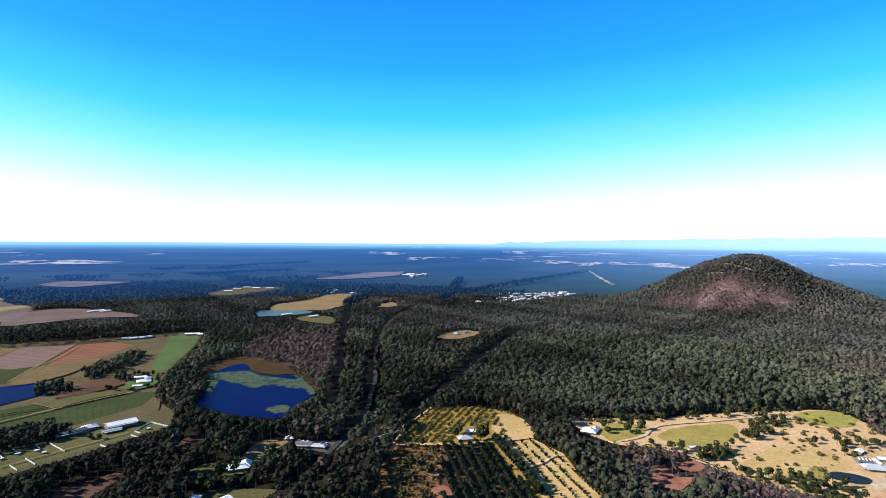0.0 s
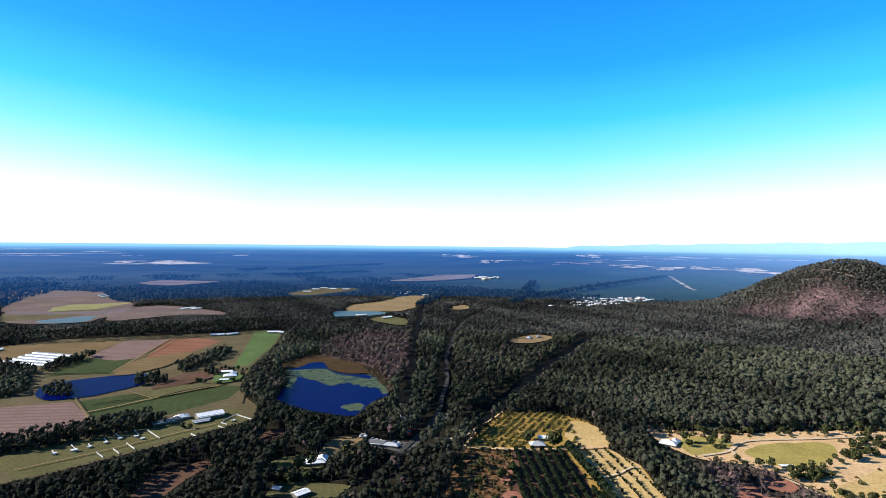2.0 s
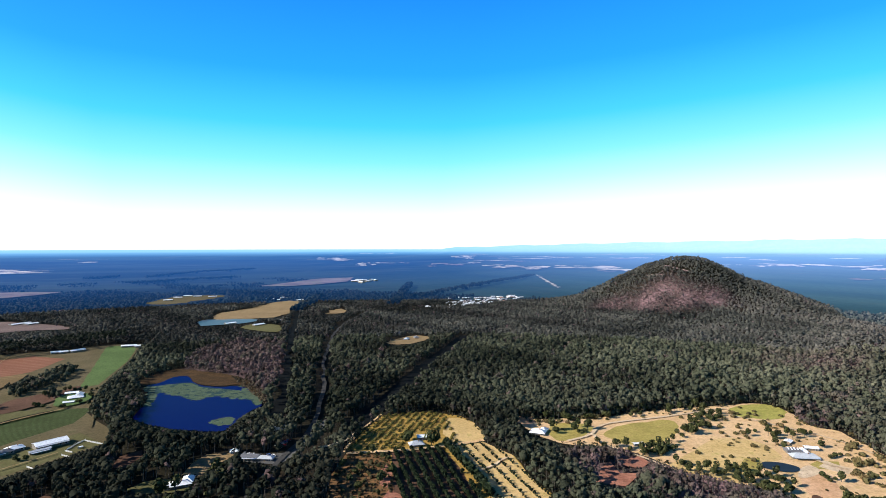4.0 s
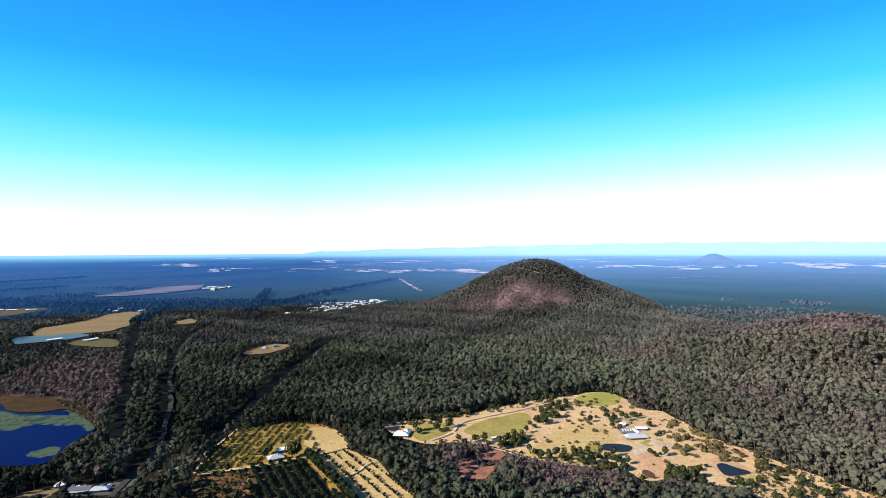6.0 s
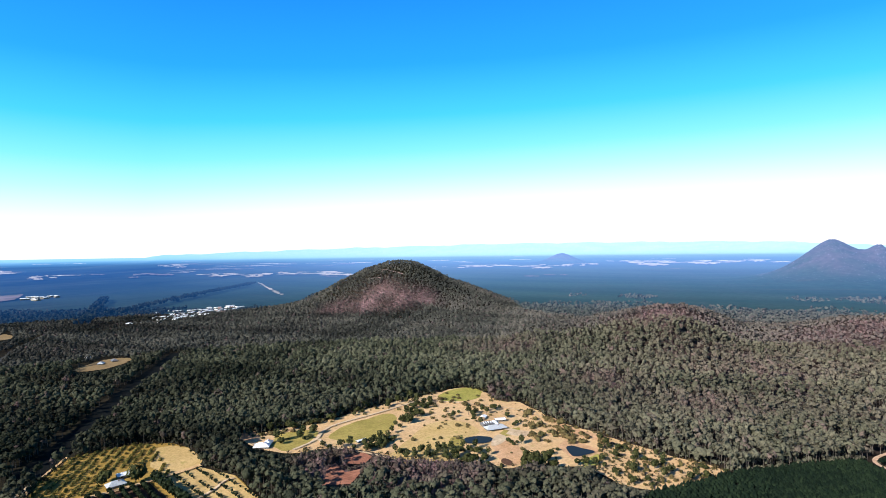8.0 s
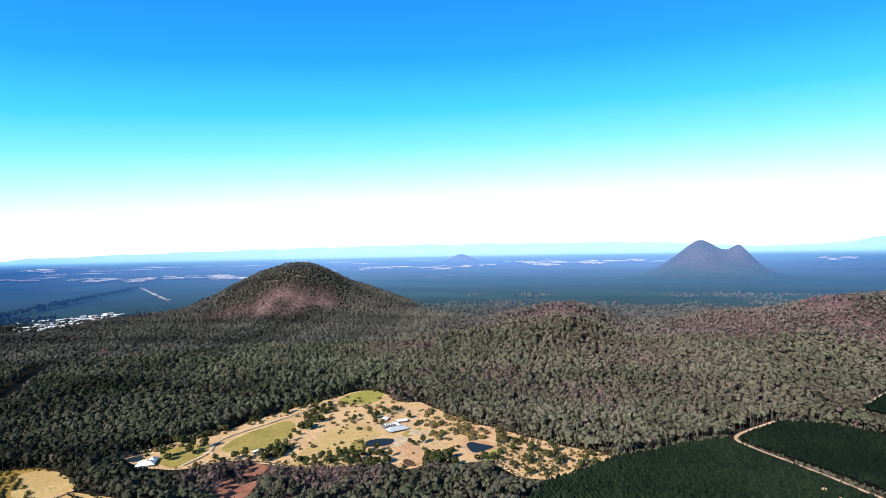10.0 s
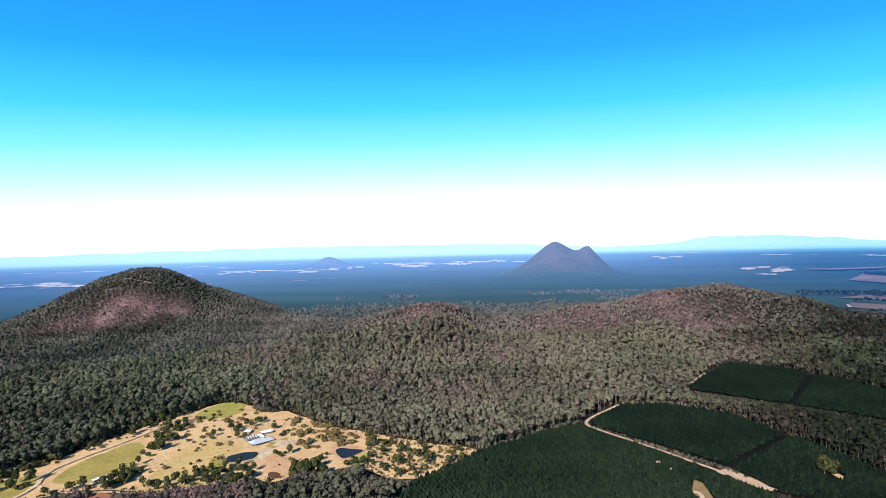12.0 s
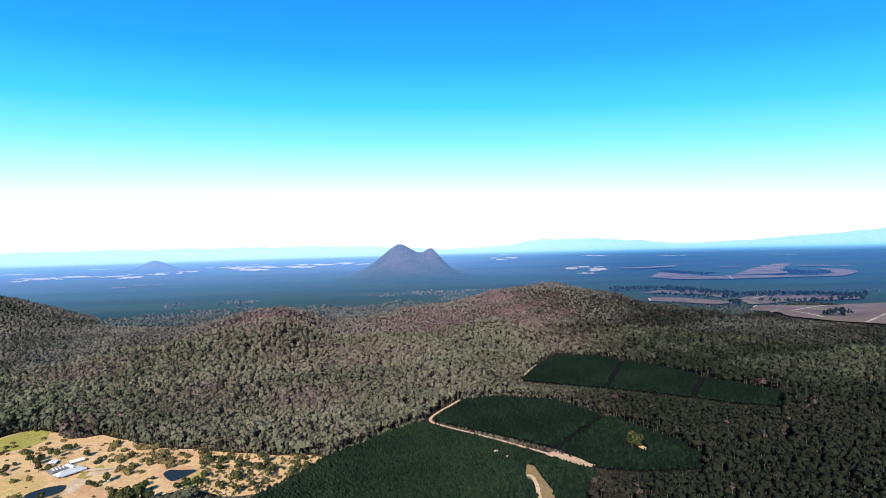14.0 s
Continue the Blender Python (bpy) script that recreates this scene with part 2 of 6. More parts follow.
M["green_crop"] = soil("green_crop", (0.045, 0.060, 0.021), (0.066, 0.084, 0.034), (0.054, 0.051, 0.028), (3.2, 60, 0.6))
M["bright_green"] = soil("bright_green", (0.072, 0.112, 0.037), (0.096, 0.140, 0.051), (0.090, 0.105, 0.051))
M["olive_grass"] = soil("olive_grass", (0.084, 0.083, 0.032), (0.125, 0.112, 0.052), (0.115, 0.088, 0.044))
M["hay"] = soil("hay", (0.205, 0.138, 0.070), (0.265, 0.185, 0.098), (0.190, 0.142, 0.060))
M["ploughed"] = soil("ploughed", (0.170, 0.109, 0.094), (0.224, 0.150, 0.133), (0.150, 0.102, 0.086), (9.0, 75, 0.84))
M["red_field"] = soil("red_field", (0.194, 0.083, 0.050), (0.238, 0.115, 0.075), (0.216, 0.137, 0.075), (11.0, 75, 0.86))
M["brown_field"] = soil("brown_field", (0.086, 0.047, 0.031), (0.122, 0.068, 0.047), (0.074, 0.050, 0.028))
M["red_dirt"] = soil("red_dirt", (0.25, 0.10, 0.065), (0.34, 0.155, 0.105), (0.16, 0.10, 0.065), patch=0.12)
M["dirt_track"] = soil("dirt_track", (0.47, 0.34, 0.215), (0.60, 0.46, 0.31), (0.42, 0.29, 0.165))
M["orange_track"] = soil("orange_track", (0.46, 0.29, 0.19), (0.60, 0.42, 0.30), (0.38, 0.24, 0.15))
# Darker copy of the asphalt: the woods' shade is put into its colour.
M["road"] = soil("road", (0.04, 0.039, 0.038), (0.065, 0.063, 0.06), (0.055, 0.05, 0.045))
# Leaf litter taken to near black: tree shade is part of its colour.
M["shaded_litter"] = soil("shaded_litter", (0.005, 0.006, 0.006), (0.009, 0.010, 0.010), (0.012, 0.012, 0.010))
M["asphalt"] = soil("asphalt", (0.07, 0.068, 0.066), (0.12, 0.117, 0.11), (0.10, 0.09, 0.08))
M["marsh"] = soil("marsh", (0.026, 0.020, 0.012), (0.085, 0.048, 0.022), (0.05, 0.045, 0.026), patch=0.09)
M["orchard_grass"] = soil("orchard_grass", (0.235, 0.150, 0.036), (0.38, 0.235, 0.065), (0.16, 0.135, 0.034), patch=0.05)
M["pond_weed"] = soil("pond_weed", (0.016, 0.04, 0.04675), (0.036, 0.064, 0.0595), (0.04, 0.06, 0.0425), patch=0.08)
M["lily"] = soil("lily", (0.05, 0.075, 0.05), (0.085, 0.115, 0.075), (0.08, 0.10, 0.04), patch=0.2)
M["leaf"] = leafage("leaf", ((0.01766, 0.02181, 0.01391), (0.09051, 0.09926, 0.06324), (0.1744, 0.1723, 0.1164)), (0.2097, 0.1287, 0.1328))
# Ridge leaves are mixed bluer, so distance haze sits in their colour.
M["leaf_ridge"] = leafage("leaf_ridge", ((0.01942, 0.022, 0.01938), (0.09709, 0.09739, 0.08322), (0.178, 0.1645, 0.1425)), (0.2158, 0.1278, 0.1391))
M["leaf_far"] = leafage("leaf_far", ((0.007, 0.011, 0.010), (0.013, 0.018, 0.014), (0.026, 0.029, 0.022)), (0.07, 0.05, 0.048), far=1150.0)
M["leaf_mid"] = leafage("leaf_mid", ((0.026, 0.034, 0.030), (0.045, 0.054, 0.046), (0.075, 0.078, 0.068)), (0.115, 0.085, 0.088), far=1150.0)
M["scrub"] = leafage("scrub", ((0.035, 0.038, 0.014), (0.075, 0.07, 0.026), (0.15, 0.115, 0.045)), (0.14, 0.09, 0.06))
# Twin hills glow half as strong again, for thicker haze.
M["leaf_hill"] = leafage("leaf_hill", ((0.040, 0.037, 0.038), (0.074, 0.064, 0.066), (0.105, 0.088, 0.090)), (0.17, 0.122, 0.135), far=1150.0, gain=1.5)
M["reed"] = leafage("reed", ((0.075, 0.06, 0.04), (0.13, 0.10, 0.065), (0.22, 0.17, 0.12)), (0.14, 0.09, 0.06))
M["pine"] = leafage("pine", ((0.0054, 0.01235, 0.00845), (0.0108, 0.0208, 0.013), (0.02025, 0.0351, 0.0182)), (0.108, 0.091, 0.052))

# Lake blue: the reflected sky is put into the base colour.
m, t, b = material("water", 0.35, 0.01)
b.inputs["Base Color"].default_value = (0.0005, 0.0025, 0.06, 1)
bp = node(t, "ShaderNodeBump", Strength=0.15, Distance=0.05)
t.links.new(grain(t, 1.2, 3), bp.inputs["Height"])
t.links.new(bp.outputs[0], b.inputs["Normal"])
M["water"] = m
# Far ponds: the pale sky reflection is put into the base colour.
m, t, b = material("pale_water", 0.3, 0.06)
b.inputs["Base Color"].default_value = (0.045, 0.055, 0.075, 1)
bp = node(t, "ShaderNodeBump", Strength=0.1, Distance=0.05)
t.links.new(grain(t, 1.2, 3), bp.inputs["Height"])
t.links.new(bp.outputs[0], b.inputs["Normal"])
M["pale_water"] = m
m, t, b = material("dark_water", 0.2, 0.05)
b.inputs["Base Color"].default_value = (0.016, 0.026, 0.040, 1)
b.inputs["IOR"].default_value = 1.1
M["dark_water"] = m

m, t, b = material("bark", 0.9)
t.links.new(mix(t, ramp(t, grain(t, 1.4), 0.35, 0.65), (0.05, 0.042, 0.036), (0.13, 0.115, 0.10)), b.inputs["Base Color"])
M["bark"] = m


def paint(name, c, rough=0.5, wear=0.12, metal=0.0):
    m, t, b = material(name, rough, 0.4)
    b.inputs["Metallic"].default_value = metal
    d = tuple(v * (1 - wear * 2.5) for v in c)
    t.links.new(mix(t, ramp(t, grain(t, 0.8, 5), 0.4, 0.75), c, d), b.inputs["Base Color"])
    return m


M["white_roof"] = paint("white_roof", (0.80, 0.81, 0.83), 0.5)
M["grey_roof"] = paint("grey_roof", (0.42, 0.44, 0.47), 0.4)
M["dark_roof"] = paint("dark_roof", (0.13, 0.13, 0.14), 0.5)
M["red_roof"] = paint("red_roof", (0.30, 0.12, 0.08), 0.6)
M["cream_wall"] = paint("cream_wall", (0.17, 0.15, 0.125), 0.8)
M["white_paint"] = paint("white_paint", (0.60, 0.59, 0.57), 0.6)
M["tunnel_film"] = paint("tunnel_film", (0.36, 0.38, 0.42), 0.35, wear=0.3)
M["brick_wall"] = paint("brick_wall", (0.30, 0.17, 0.12), 0.85)
M["timber"] = paint("timber", (0.24, 0.17, 0.11), 0.8)
M["tyre"] = paint("tyre", (0.02, 0.02, 0.02), 0.9)
M["car_white"] = paint("car_white", (0.78, 0.78, 0.78), 0.25, 0.03)
M["car_grey"] = paint("car_grey", (0.20, 0.21, 0.23), 0.25, 0.03)
M["car_red"] = paint("car_red", (0.35, 0.04, 0.03), 0.25, 0.03)
M["car_blue"] = paint("car_blue", (0.04, 0.09, 0.25), 0.25, 0.03)
m, t, b = material("window_glass", 0.05, 0.5)
b.inputs["Base Color"].default_value = (0.02, 0.025, 0.03, 1)
M["glass"] = m

# far plain: plantation forest, paler clearings and long belts of trees
m, t, b = material("far_plain", 0.95, 0.05)
# Canopy shade is put into the colour: dark side-lit west, bright front-lit east.
side_lit = mix(t, ramp(t, grain(t, 0.0022, 5, (3.0, 0.8, 1, 20)), 0.42, 0.6), (0.002, 0.005, 0.005), (0.018, 0.027, 0.021))
side_lit = mix(t, ramp(t, grain(t, 0.006, 6, (2.5, 0.7, 1, 35)), 0.55, 0.7), side_lit, (0.034, 0.038, 0.030))
young = mix(t, ramp(t, grain(t, 0.0025, 5, (3.0, 0.7, 1, 110)), 0.4, 0.6), (0.016, 0.042, 0.036), (0.030, 0.062, 0.048))
young = mix(t, ramp(t, grain(t, 0.009, 6, (2.5, 0.7, 1, 120)), 0.58, 0.72), young, (0.045, 0.052, 0.035))
gp = t.nodes.new("ShaderNodeNewGeometry")
vm = t.nodes.new("ShaderNodeVectorMath")
vm.operation = "DOT_PRODUCT"
vm.inputs[1].default_value = (0.90, -0.43, 0)
t.links.new(gp.outputs["Position"], vm.inputs[0])
c = mix(t, ramp(t, vm.outputs["Value"], -1500, 200), side_lit, young)
at = t.nodes.new("ShaderNodeAttribute")
at.attribute_name = "dry"
c = mix(t, at.outputs["Fac"], c, (0.078, 0.066, 0.080))
c = mix(t, ramp(t, grain(t, 0.05, 5), 0.3, 0.8), c, mix(t, 0.5, c, (0.004, 0.007, 0.005)))
t.links.new(c, b.inputs["Base Color"])
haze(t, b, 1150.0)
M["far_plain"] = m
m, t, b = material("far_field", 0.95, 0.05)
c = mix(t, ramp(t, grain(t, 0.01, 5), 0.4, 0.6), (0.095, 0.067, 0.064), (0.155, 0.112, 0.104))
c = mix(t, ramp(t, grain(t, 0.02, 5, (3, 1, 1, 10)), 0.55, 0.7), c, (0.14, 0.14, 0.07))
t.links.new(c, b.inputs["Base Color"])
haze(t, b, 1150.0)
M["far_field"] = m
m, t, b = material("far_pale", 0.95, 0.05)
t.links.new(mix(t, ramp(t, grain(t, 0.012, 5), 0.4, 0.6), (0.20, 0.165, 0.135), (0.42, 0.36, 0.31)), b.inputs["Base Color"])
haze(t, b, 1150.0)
M["far_pale"] = m


# ---------------------------------------------------------------- mesh helpers
def raw(name, verts, faces, mats, slots=None, attrs=()):
    """One mesh object from arrays; faces all of one size."""
    me = bpy.data.meshes.new(name)
    v = np.ascontiguousarray(verts, np.float32)
    f = np.ascontiguousarray(faces, np.int32)
    k = f.shape[1]
    me.vertices.add(len(v))
    me.vertices.foreach_set("co", v.ravel())
    me.loops.add(f.size)
    me.loops.foreach_set("vertex_index", f.ravel())
    me.polygons.add(len(f))
    me.polygons.foreach_set("loop_start", np.arange(0, f.size, k, dtype=np.int32))
    for mm in mats:
        me.materials.append(mm)
    if slots is not None:
        me.polygons.foreach_set("material_index", np.ascontiguousarray(slots, np.int32))
    for key, vals in attrs:
        me.attributes.new(key, "FLOAT", "POINT").data.foreach_set("value", np.ascontiguousarray(vals, np.float32))
    me.update(calc_edges=True)
    return new(name, me)


def part(name, bm, mat, parent=None, label=""):
    me = bpy.data.meshes.new(name)
    bm.to_mesh(me)
    bm.free()
    me.materials.append(mat)
    ob = new(name, me)
    ob.parent = parent
    return tagged(ob, label)


def box(bm, x0, x1, y0, y1, z0, z1):
    v = [bm.verts.new((x, y, z)) for z in (z0, z1) for x, y in ((x0, y0), (x1, y0), (x1, y1), (x0, y1))]
    for f in ((3, 2, 1, 0), (4, 5, 6, 7), (0, 1, 5, 4), (1, 2, 6, 5), (2, 3, 7, 6), (3, 0, 4, 7)):
        bm.faces.new([v[i] for i in f])


def tube(bm, a, b, ra, rb, n=6):
    a, b = Vector(a), Vector(b)
    q = (b - a).to_track_quat("Z", "Y")
    rings = [[bm.verts.new(c + q @ Vector((r * math.cos(i * math.tau / n), r * math.sin(i * math.tau / n), 0))) for i in range(n)] for c, r in ((a, ra), (b, rb))]
    for i in range(n):
        bm.faces.new((rings[0][i], rings[0][(i + 1) % n], rings[1][(i + 1) % n], rings[1][i]))
    bm.faces.new(rings[1])


LEVEL = [0.0]


def rounded(poly, times=2, closed=True):
    """The outline with its corners cut, as banks and tracks have them."""
    for _ in range(times):
        out = []
        n = len(poly)
        for i in range(n if closed else n - 1):
            a, b = poly[i], poly[(i + 1) % n]
            out += [(a[0] * 0.75 + b[0] * 0.25, a[1] * 0.75 + b[1] * 0.25), (a[0] * 0.25 + b[0] * 0.75, a[1] * 0.25 + b[1] * 0.75)]
        poly = out if closed else [poly[0], *out, poly[-1]]
    return poly


def patch(name, poly, mat, label, category="field", step=12.0, amount=2.0, up=None, kind="structure", soft=False):
    """A sheet of ground lying on the land, with an uneven edge."""
    LEVEL[0] += 0.012
    if soft or amount > 2.5:
        poly, step = rounded(poly), min(step, 7.0)
    dist = max(math.hypot(*p) for p in poly)
    if dist > 1200:
        step, amount = step * 2, amount * 4
    poly = ragged(poly, step, amount, LEVEL[0] * 50)
    h = (0.25 if dist < 1050 else 0.8 if dist < 2200 else 2.5 if dist < 3500 else 7.0) + LEVEL[0] if up is None else up
    bm = bmesh.new()
    vs = [bm.verts.new((x, y, 0)) for x, y in poly]
    es = [bm.edges.new((vs[i], vs[(i + 1) % len(vs)])) for i in range(len(vs))]
    bmesh.ops.triangle_fill(bm, edges=es, use_beauty=True)
    bm.verts.ensure_lookup_table()
    xy = np.array([v.co[:2] for v in bm.verts])
    for v, p in zip(bm.verts, spot(xy[:, 0], xy[:, 1], h)):
        v.co = p
    bm.normal_update()
    if bm.faces and sum(f.normal.z for f in bm.faces) < 0:
        bmesh.ops.reverse_faces(bm, faces=bm.faces)
    ob = part(name, bm, mat)
    return tagged(ob, label, category, kind=kind)


# ---------------------------------------------------------------- dry stands of trees
wood_dead = [(-251, 697.4), (-264.7, 808.5), (-223.2, 884.7), (-161.4, 853.3), (-125.9, 659.9), (-121.1, 556), (-151, 625.8), (-200.1, 678.7)]
def blot(x, y, size, seed):
    """Smooth uneven values 0..1 over the plain."""
    s = seed * 1.7
    v = np.sin(x / size + s) * np.sin(y / size * 1.13 + 2 * s) + 0.6 * np.sin(x / size * 2.3 + y / size * 1.7 + s) + 0.4 * np.sin(y / size * 3.9 - x / size * 2.9 + s)
    return np.clip(0.5 + v / 3.0, 0, 1)


# dry stands: bearing, distance, breadth
DRY = ((25.5, 1278, 52, 1.0), (22.6, 1290, 45, 0.95), (28.5, 1280, 45, 1.0), (31.0, 1295, 40, 0.8), (27.0, 1325, 42, 0.7), (26.8, 1235, 32, 0.6), (38.5, 830, 55, 0.7), (49, 640, 45, 0.55), (54, 930, 70, 0.55), (77, 1020, 55, 0.9), (70, 960, 90, 0.6), (80, 930, 70, 0.6),
       (62, 760, 110, 0.45), (40, 640, 16, 0.9), (58, 560, 50, 0.5), (84, 800, 60, 0.4), (67.7, 2880, 190, 1.0), (70.9, 2870, 130, 0.9))
DRY_SPOTS = ((132.8, 374.7, 14, 0.8), (162.7, 384.2, 12, 0.9), (141.3, 353.4, 16, 0.9), (173, 348.4, 18, 0.8), (186.5, 325, 20, 0.9), (199.9, 318.2, 20, 1), (210.6, 307.5, 16, 0.8), (183, 304.8, 14, 0.8), (205.4, 287.8, 14, 0.5), (357.7, 451.7, 14, 0.9), (245.4, 276.9, 12, 0.5))


def dryness(x, y):
    v = (0.04 + 0.12 * np.clip((np.degrees(np.arctan2(x, y)) - 40) / 14, 0, 1) * np.clip((91 - np.degrees(np.arctan2(x, y))) / 8, 0, 1)) * blot(x, y, 60, 3)
    for az, d, w, k in DRY:
        a = radians(az)
        v = np.maximum(v, k * np.exp(-((x - d * math.sin(a)) ** 2 + (y - d * math.cos(a)) ** 2) / w ** 2) * (0.35 + 0.9 * blot(x, y, 24, 7)))
    for px, py, w, k in DRY_SPOTS:
        v = np.maximum(v, k * np.exp(-((x - px) ** 2 + (y - py) ** 2) / w ** 2))
    v = np.maximum(v, 0.42 * inside(x, y, wood_dead))
    return v


# ---------------------------------------------------------------- ground, one sheet out to the skyline
az = np.radians(np.concatenate([np.arange(-54, 118, 0.5), np.arange(118, 306.1, 4.0)]))
ring = [0.2]
while ring[-1] < DMAX:
    ring.append(ring[-1] * (1.6 if ring[-1] < 60 else 1.12 if ring[-1] < 300 else 1.007 if 2680 < ring[-1] < 3050 else 1.026))
ring = np.array(ring)
A, D = np.meshgrid(az, ring, indexing="ij")
V = spot(D * np.sin(A), D * np.cos(A)).reshape(-1, 3)
na, nd = A.shape
i, j = np.meshgrid(np.arange(na - 1), np.arange(nd - 1), indexing="ij")
F = np.stack([i * nd + j, i * nd + j + 1, (i + 1) * nd + j + 1, (i + 1) * nd + j], -1).reshape(-1, 4)
V = np.vstack([V, [[0, 0, 0]]])
edge = np.interp(np.degrees(az[:-1]), (38, 41, 46, 100, 106), (1500, 1400, 1250, 1250, 1500))
slots = (ring[None, :-1] > edge[:, None]).reshape(-1).astype(int)
gd = np.append((dryness(D * np.sin(A), D * np.cos(A)) * (0.5 + blot(D * np.sin(A), D * np.cos(A), 14, 2))).ravel(), 0)
gx, gy = (D * np.sin(A)).ravel(), (D * np.cos(A)).ravel()
gd[:-1] = np.maximum(gd[:-1], (np.hypot(gx, gy) > 2400) * np.clip((rise(gx, gy) - 5) / 60, 0, 1) * (0.25 + 0.9 * blot(gx, gy, 40, 12)))      # rocky twin hills
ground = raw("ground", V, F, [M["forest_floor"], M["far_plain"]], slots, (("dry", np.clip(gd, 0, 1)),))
ground.data.polygons.foreach_set("use_smooth", np.ones(len(F), bool))
tagged(ground, "wide plain of bushland soil and pine forest with wooded hills", "ground", kind="structure")

# ---------------------------------------------------------------- outlines
farmland = [(-718.9, 648.3), (-663.5, 746.7), (-591.4, 786), (-458.8, 850.2), (-427.6, 886), (-379.3, 889.4), (-341.3, 770.3), (-308, 626.8), (-273.2, 529.2), (-230.8, 481.1), (-215, 444), (-254.1, 373.8), (-300.5, 307.3), (-323.3, 291.4)]
lake = [(-223.9, 501.3), (-228, 528.9), (-232.6, 559.5), (-240, 588.1), (-262.1, 620.1), (-250.1, 631.2), (-248.4, 659.7), (-232, 666), (-219, 636.8), (-202.6, 616.5), (-179.8, 606.8), (-162.6, 615.3), (-146.9, 594.2), (-132.5, 565.3), (-119.6, 537.1), (-125.7, 518), (-131.3, 503.9), (-131.4, 482.7), (-134.3, 461.1), (-148, 463.6), (-170.3, 469.5), (-195.4, 480.5)]
marsh = [(-261.7, 614.4), (-277.5, 644.7), (-273.6, 675.2), (-257.1, 707), (-219.4, 685.2), (-183, 665.1), (-156.7, 633.3), (-120.4, 556.2), (-120.6, 539), (-148.2, 599.2), (-164.8, 623.2), (-181.3, 611.9), (-205.6, 621.6), (-224.9, 648), (-244.8, 644.4)]
west_pond = [(-450.4, 474.3), (-475.7, 512.4), (-461.6, 528.9), (-440.7, 551.3), (-417, 568.6), (-394, 571.3), (-375.4, 529.9), (-383.6, 510.6), (-392.8, 484.1), (-413.4, 467.2), (-423.9, 459.8)]
orchard = [(-34.9, 412.8), (-24.5, 450.2), (-8.2, 493.7), (12.4, 500.5), (36.9, 501.4), (59.3, 486.2), (68.4, 468.8), (73.2, 435.7), (68.5, 422.1), (85.2, 392.4), (91.4, 346), (97.6, 324.3), (42, 315.3), (2.1, 308.9), (-8.4, 355.2), (-11.7, 403.1)]
orchard_grass = [(-34.9, 412.8), (-24.5, 450.2), (-8.2, 493.7), (12.4, 500.5), (36.9, 501.4), (47.4, 484.2), (51.1, 416.9), (2.4, 411), (-18.1, 411)]
orchard_field = [(47.3, 482.7), (58.7, 481.6), (68.4, 468.8), (73.2, 435.7), (68.5, 422.1), (47.1, 417.3), (40.4, 441.3)]
tree_crop = [(-0.9, 408.2), (37.7, 411.3), (50, 339.3), (54.3, 317.3), (2.1, 308.9), (0.5, 356.6)]
young_crop = [(47, 416.2), (68.5, 422.1), (85.2, 392.4), (91.4, 346), (94.5, 323.8), (60.5, 318.3), (56.4, 349.5)]
scrub_west = [(-39.1, 302.2), (-38.5, 368.1), (-33.4, 405), (-1.7, 408.1), (0.5, 356.6), (2.1, 308.9)]
estate = [(106.6, 468.8), (141, 470.9), (177.9, 471.1), (237.5, 489.2), (305.2, 496.4), (344.9, 504.2), (356.8, 481.2), (342.1, 431.1), (363.9, 421.6), (348.6, 376), (346, 342.3), (351.3, 304.4), (326, 278.1), (298.7, 267.6), (270.1, 281.6), (270, 296.8), (241.2, 295.9), (238.3, 315.6), (218, 333), (194.3, 354.6), (181.6, 374.7), (169.5, 399.7), (153.4, 406.6), (126.7, 408.6), (108.2, 440.2)]
scrub_east = [(345.7, 307.8), (350.9, 279.6), (351.8, 249.4), (362.3, 216.6), (358.2, 207.1), (320.8, 209.8), (295.9, 214.8), (284.4, 236.3), (285.4, 259.6), (309.3, 275.9)]
pines_low = [(292.6, 216.7), (322.4, 210.8), (353.6, 206.9), (403.3, 189.2), (438.9, 174.1), (451.5, 164.4), (420, 106.5), (397.8, 49.4), (384.6, 21.1), (346, 22.5), (312.1, 22.1), (248.8, 207.4)]
pines_mid = [(457.1, 162.3), (520.6, 153.1), (542.9, 119.5), (538.3, 65.4), (500.6, 19.6), (468.4, -13.9), (443.9, -38.5), (414, -50.8), (399, -45.4), (386.7, -10.8), (384.5, 18.7), (413.5, 49.2), (436.4, 105.9)]
pines_far = [(613.2, 111.7), (674.9, 106.8), (758.9, 89.4), (753.6, 34.5), (725.1, -19.8), (650.8, -95.9), (610.5, -143.6), (565, -130.5), (567.5, -92.5), (587.3, -36.2), (601.7, 34)]
road_line = [(-88.1, 300.8), (-83.3, 347.2), (-80.9, 378.8), (-74.7, 409.7), (-67.1, 443), (-63.7, 497.6), (-69.6, 565.1), (-80.5, 668.1), (-96.4, 840.6), (-96.6, 1055.1), (-58.6, 1263.3)]
lake_basin = [(-225.5, 504.9), (-230.4, 537.1), (-237.6, 568.3), (-260.2, 606.2), (-279.5, 644.4), (-274.9, 678.4), (-258.4, 710.5), (-220.5, 688.5), (-182.5, 668.5), (-154.8, 636.5), (-118.7, 556.4), (-118.6, 535.2), (-125.7, 518), (-131.8, 505.6), (-131.8, 484.3), (-134.8, 462.6), (-148.5, 465.1), (-170.8, 471.1), (-196, 482.2)]
side_road = [(-80.7, 370), (-77.6, 388.9), (-71.5, 406.8), (-64.9, 432.6), (-58, 466.1), (-55.5, 485.4)]
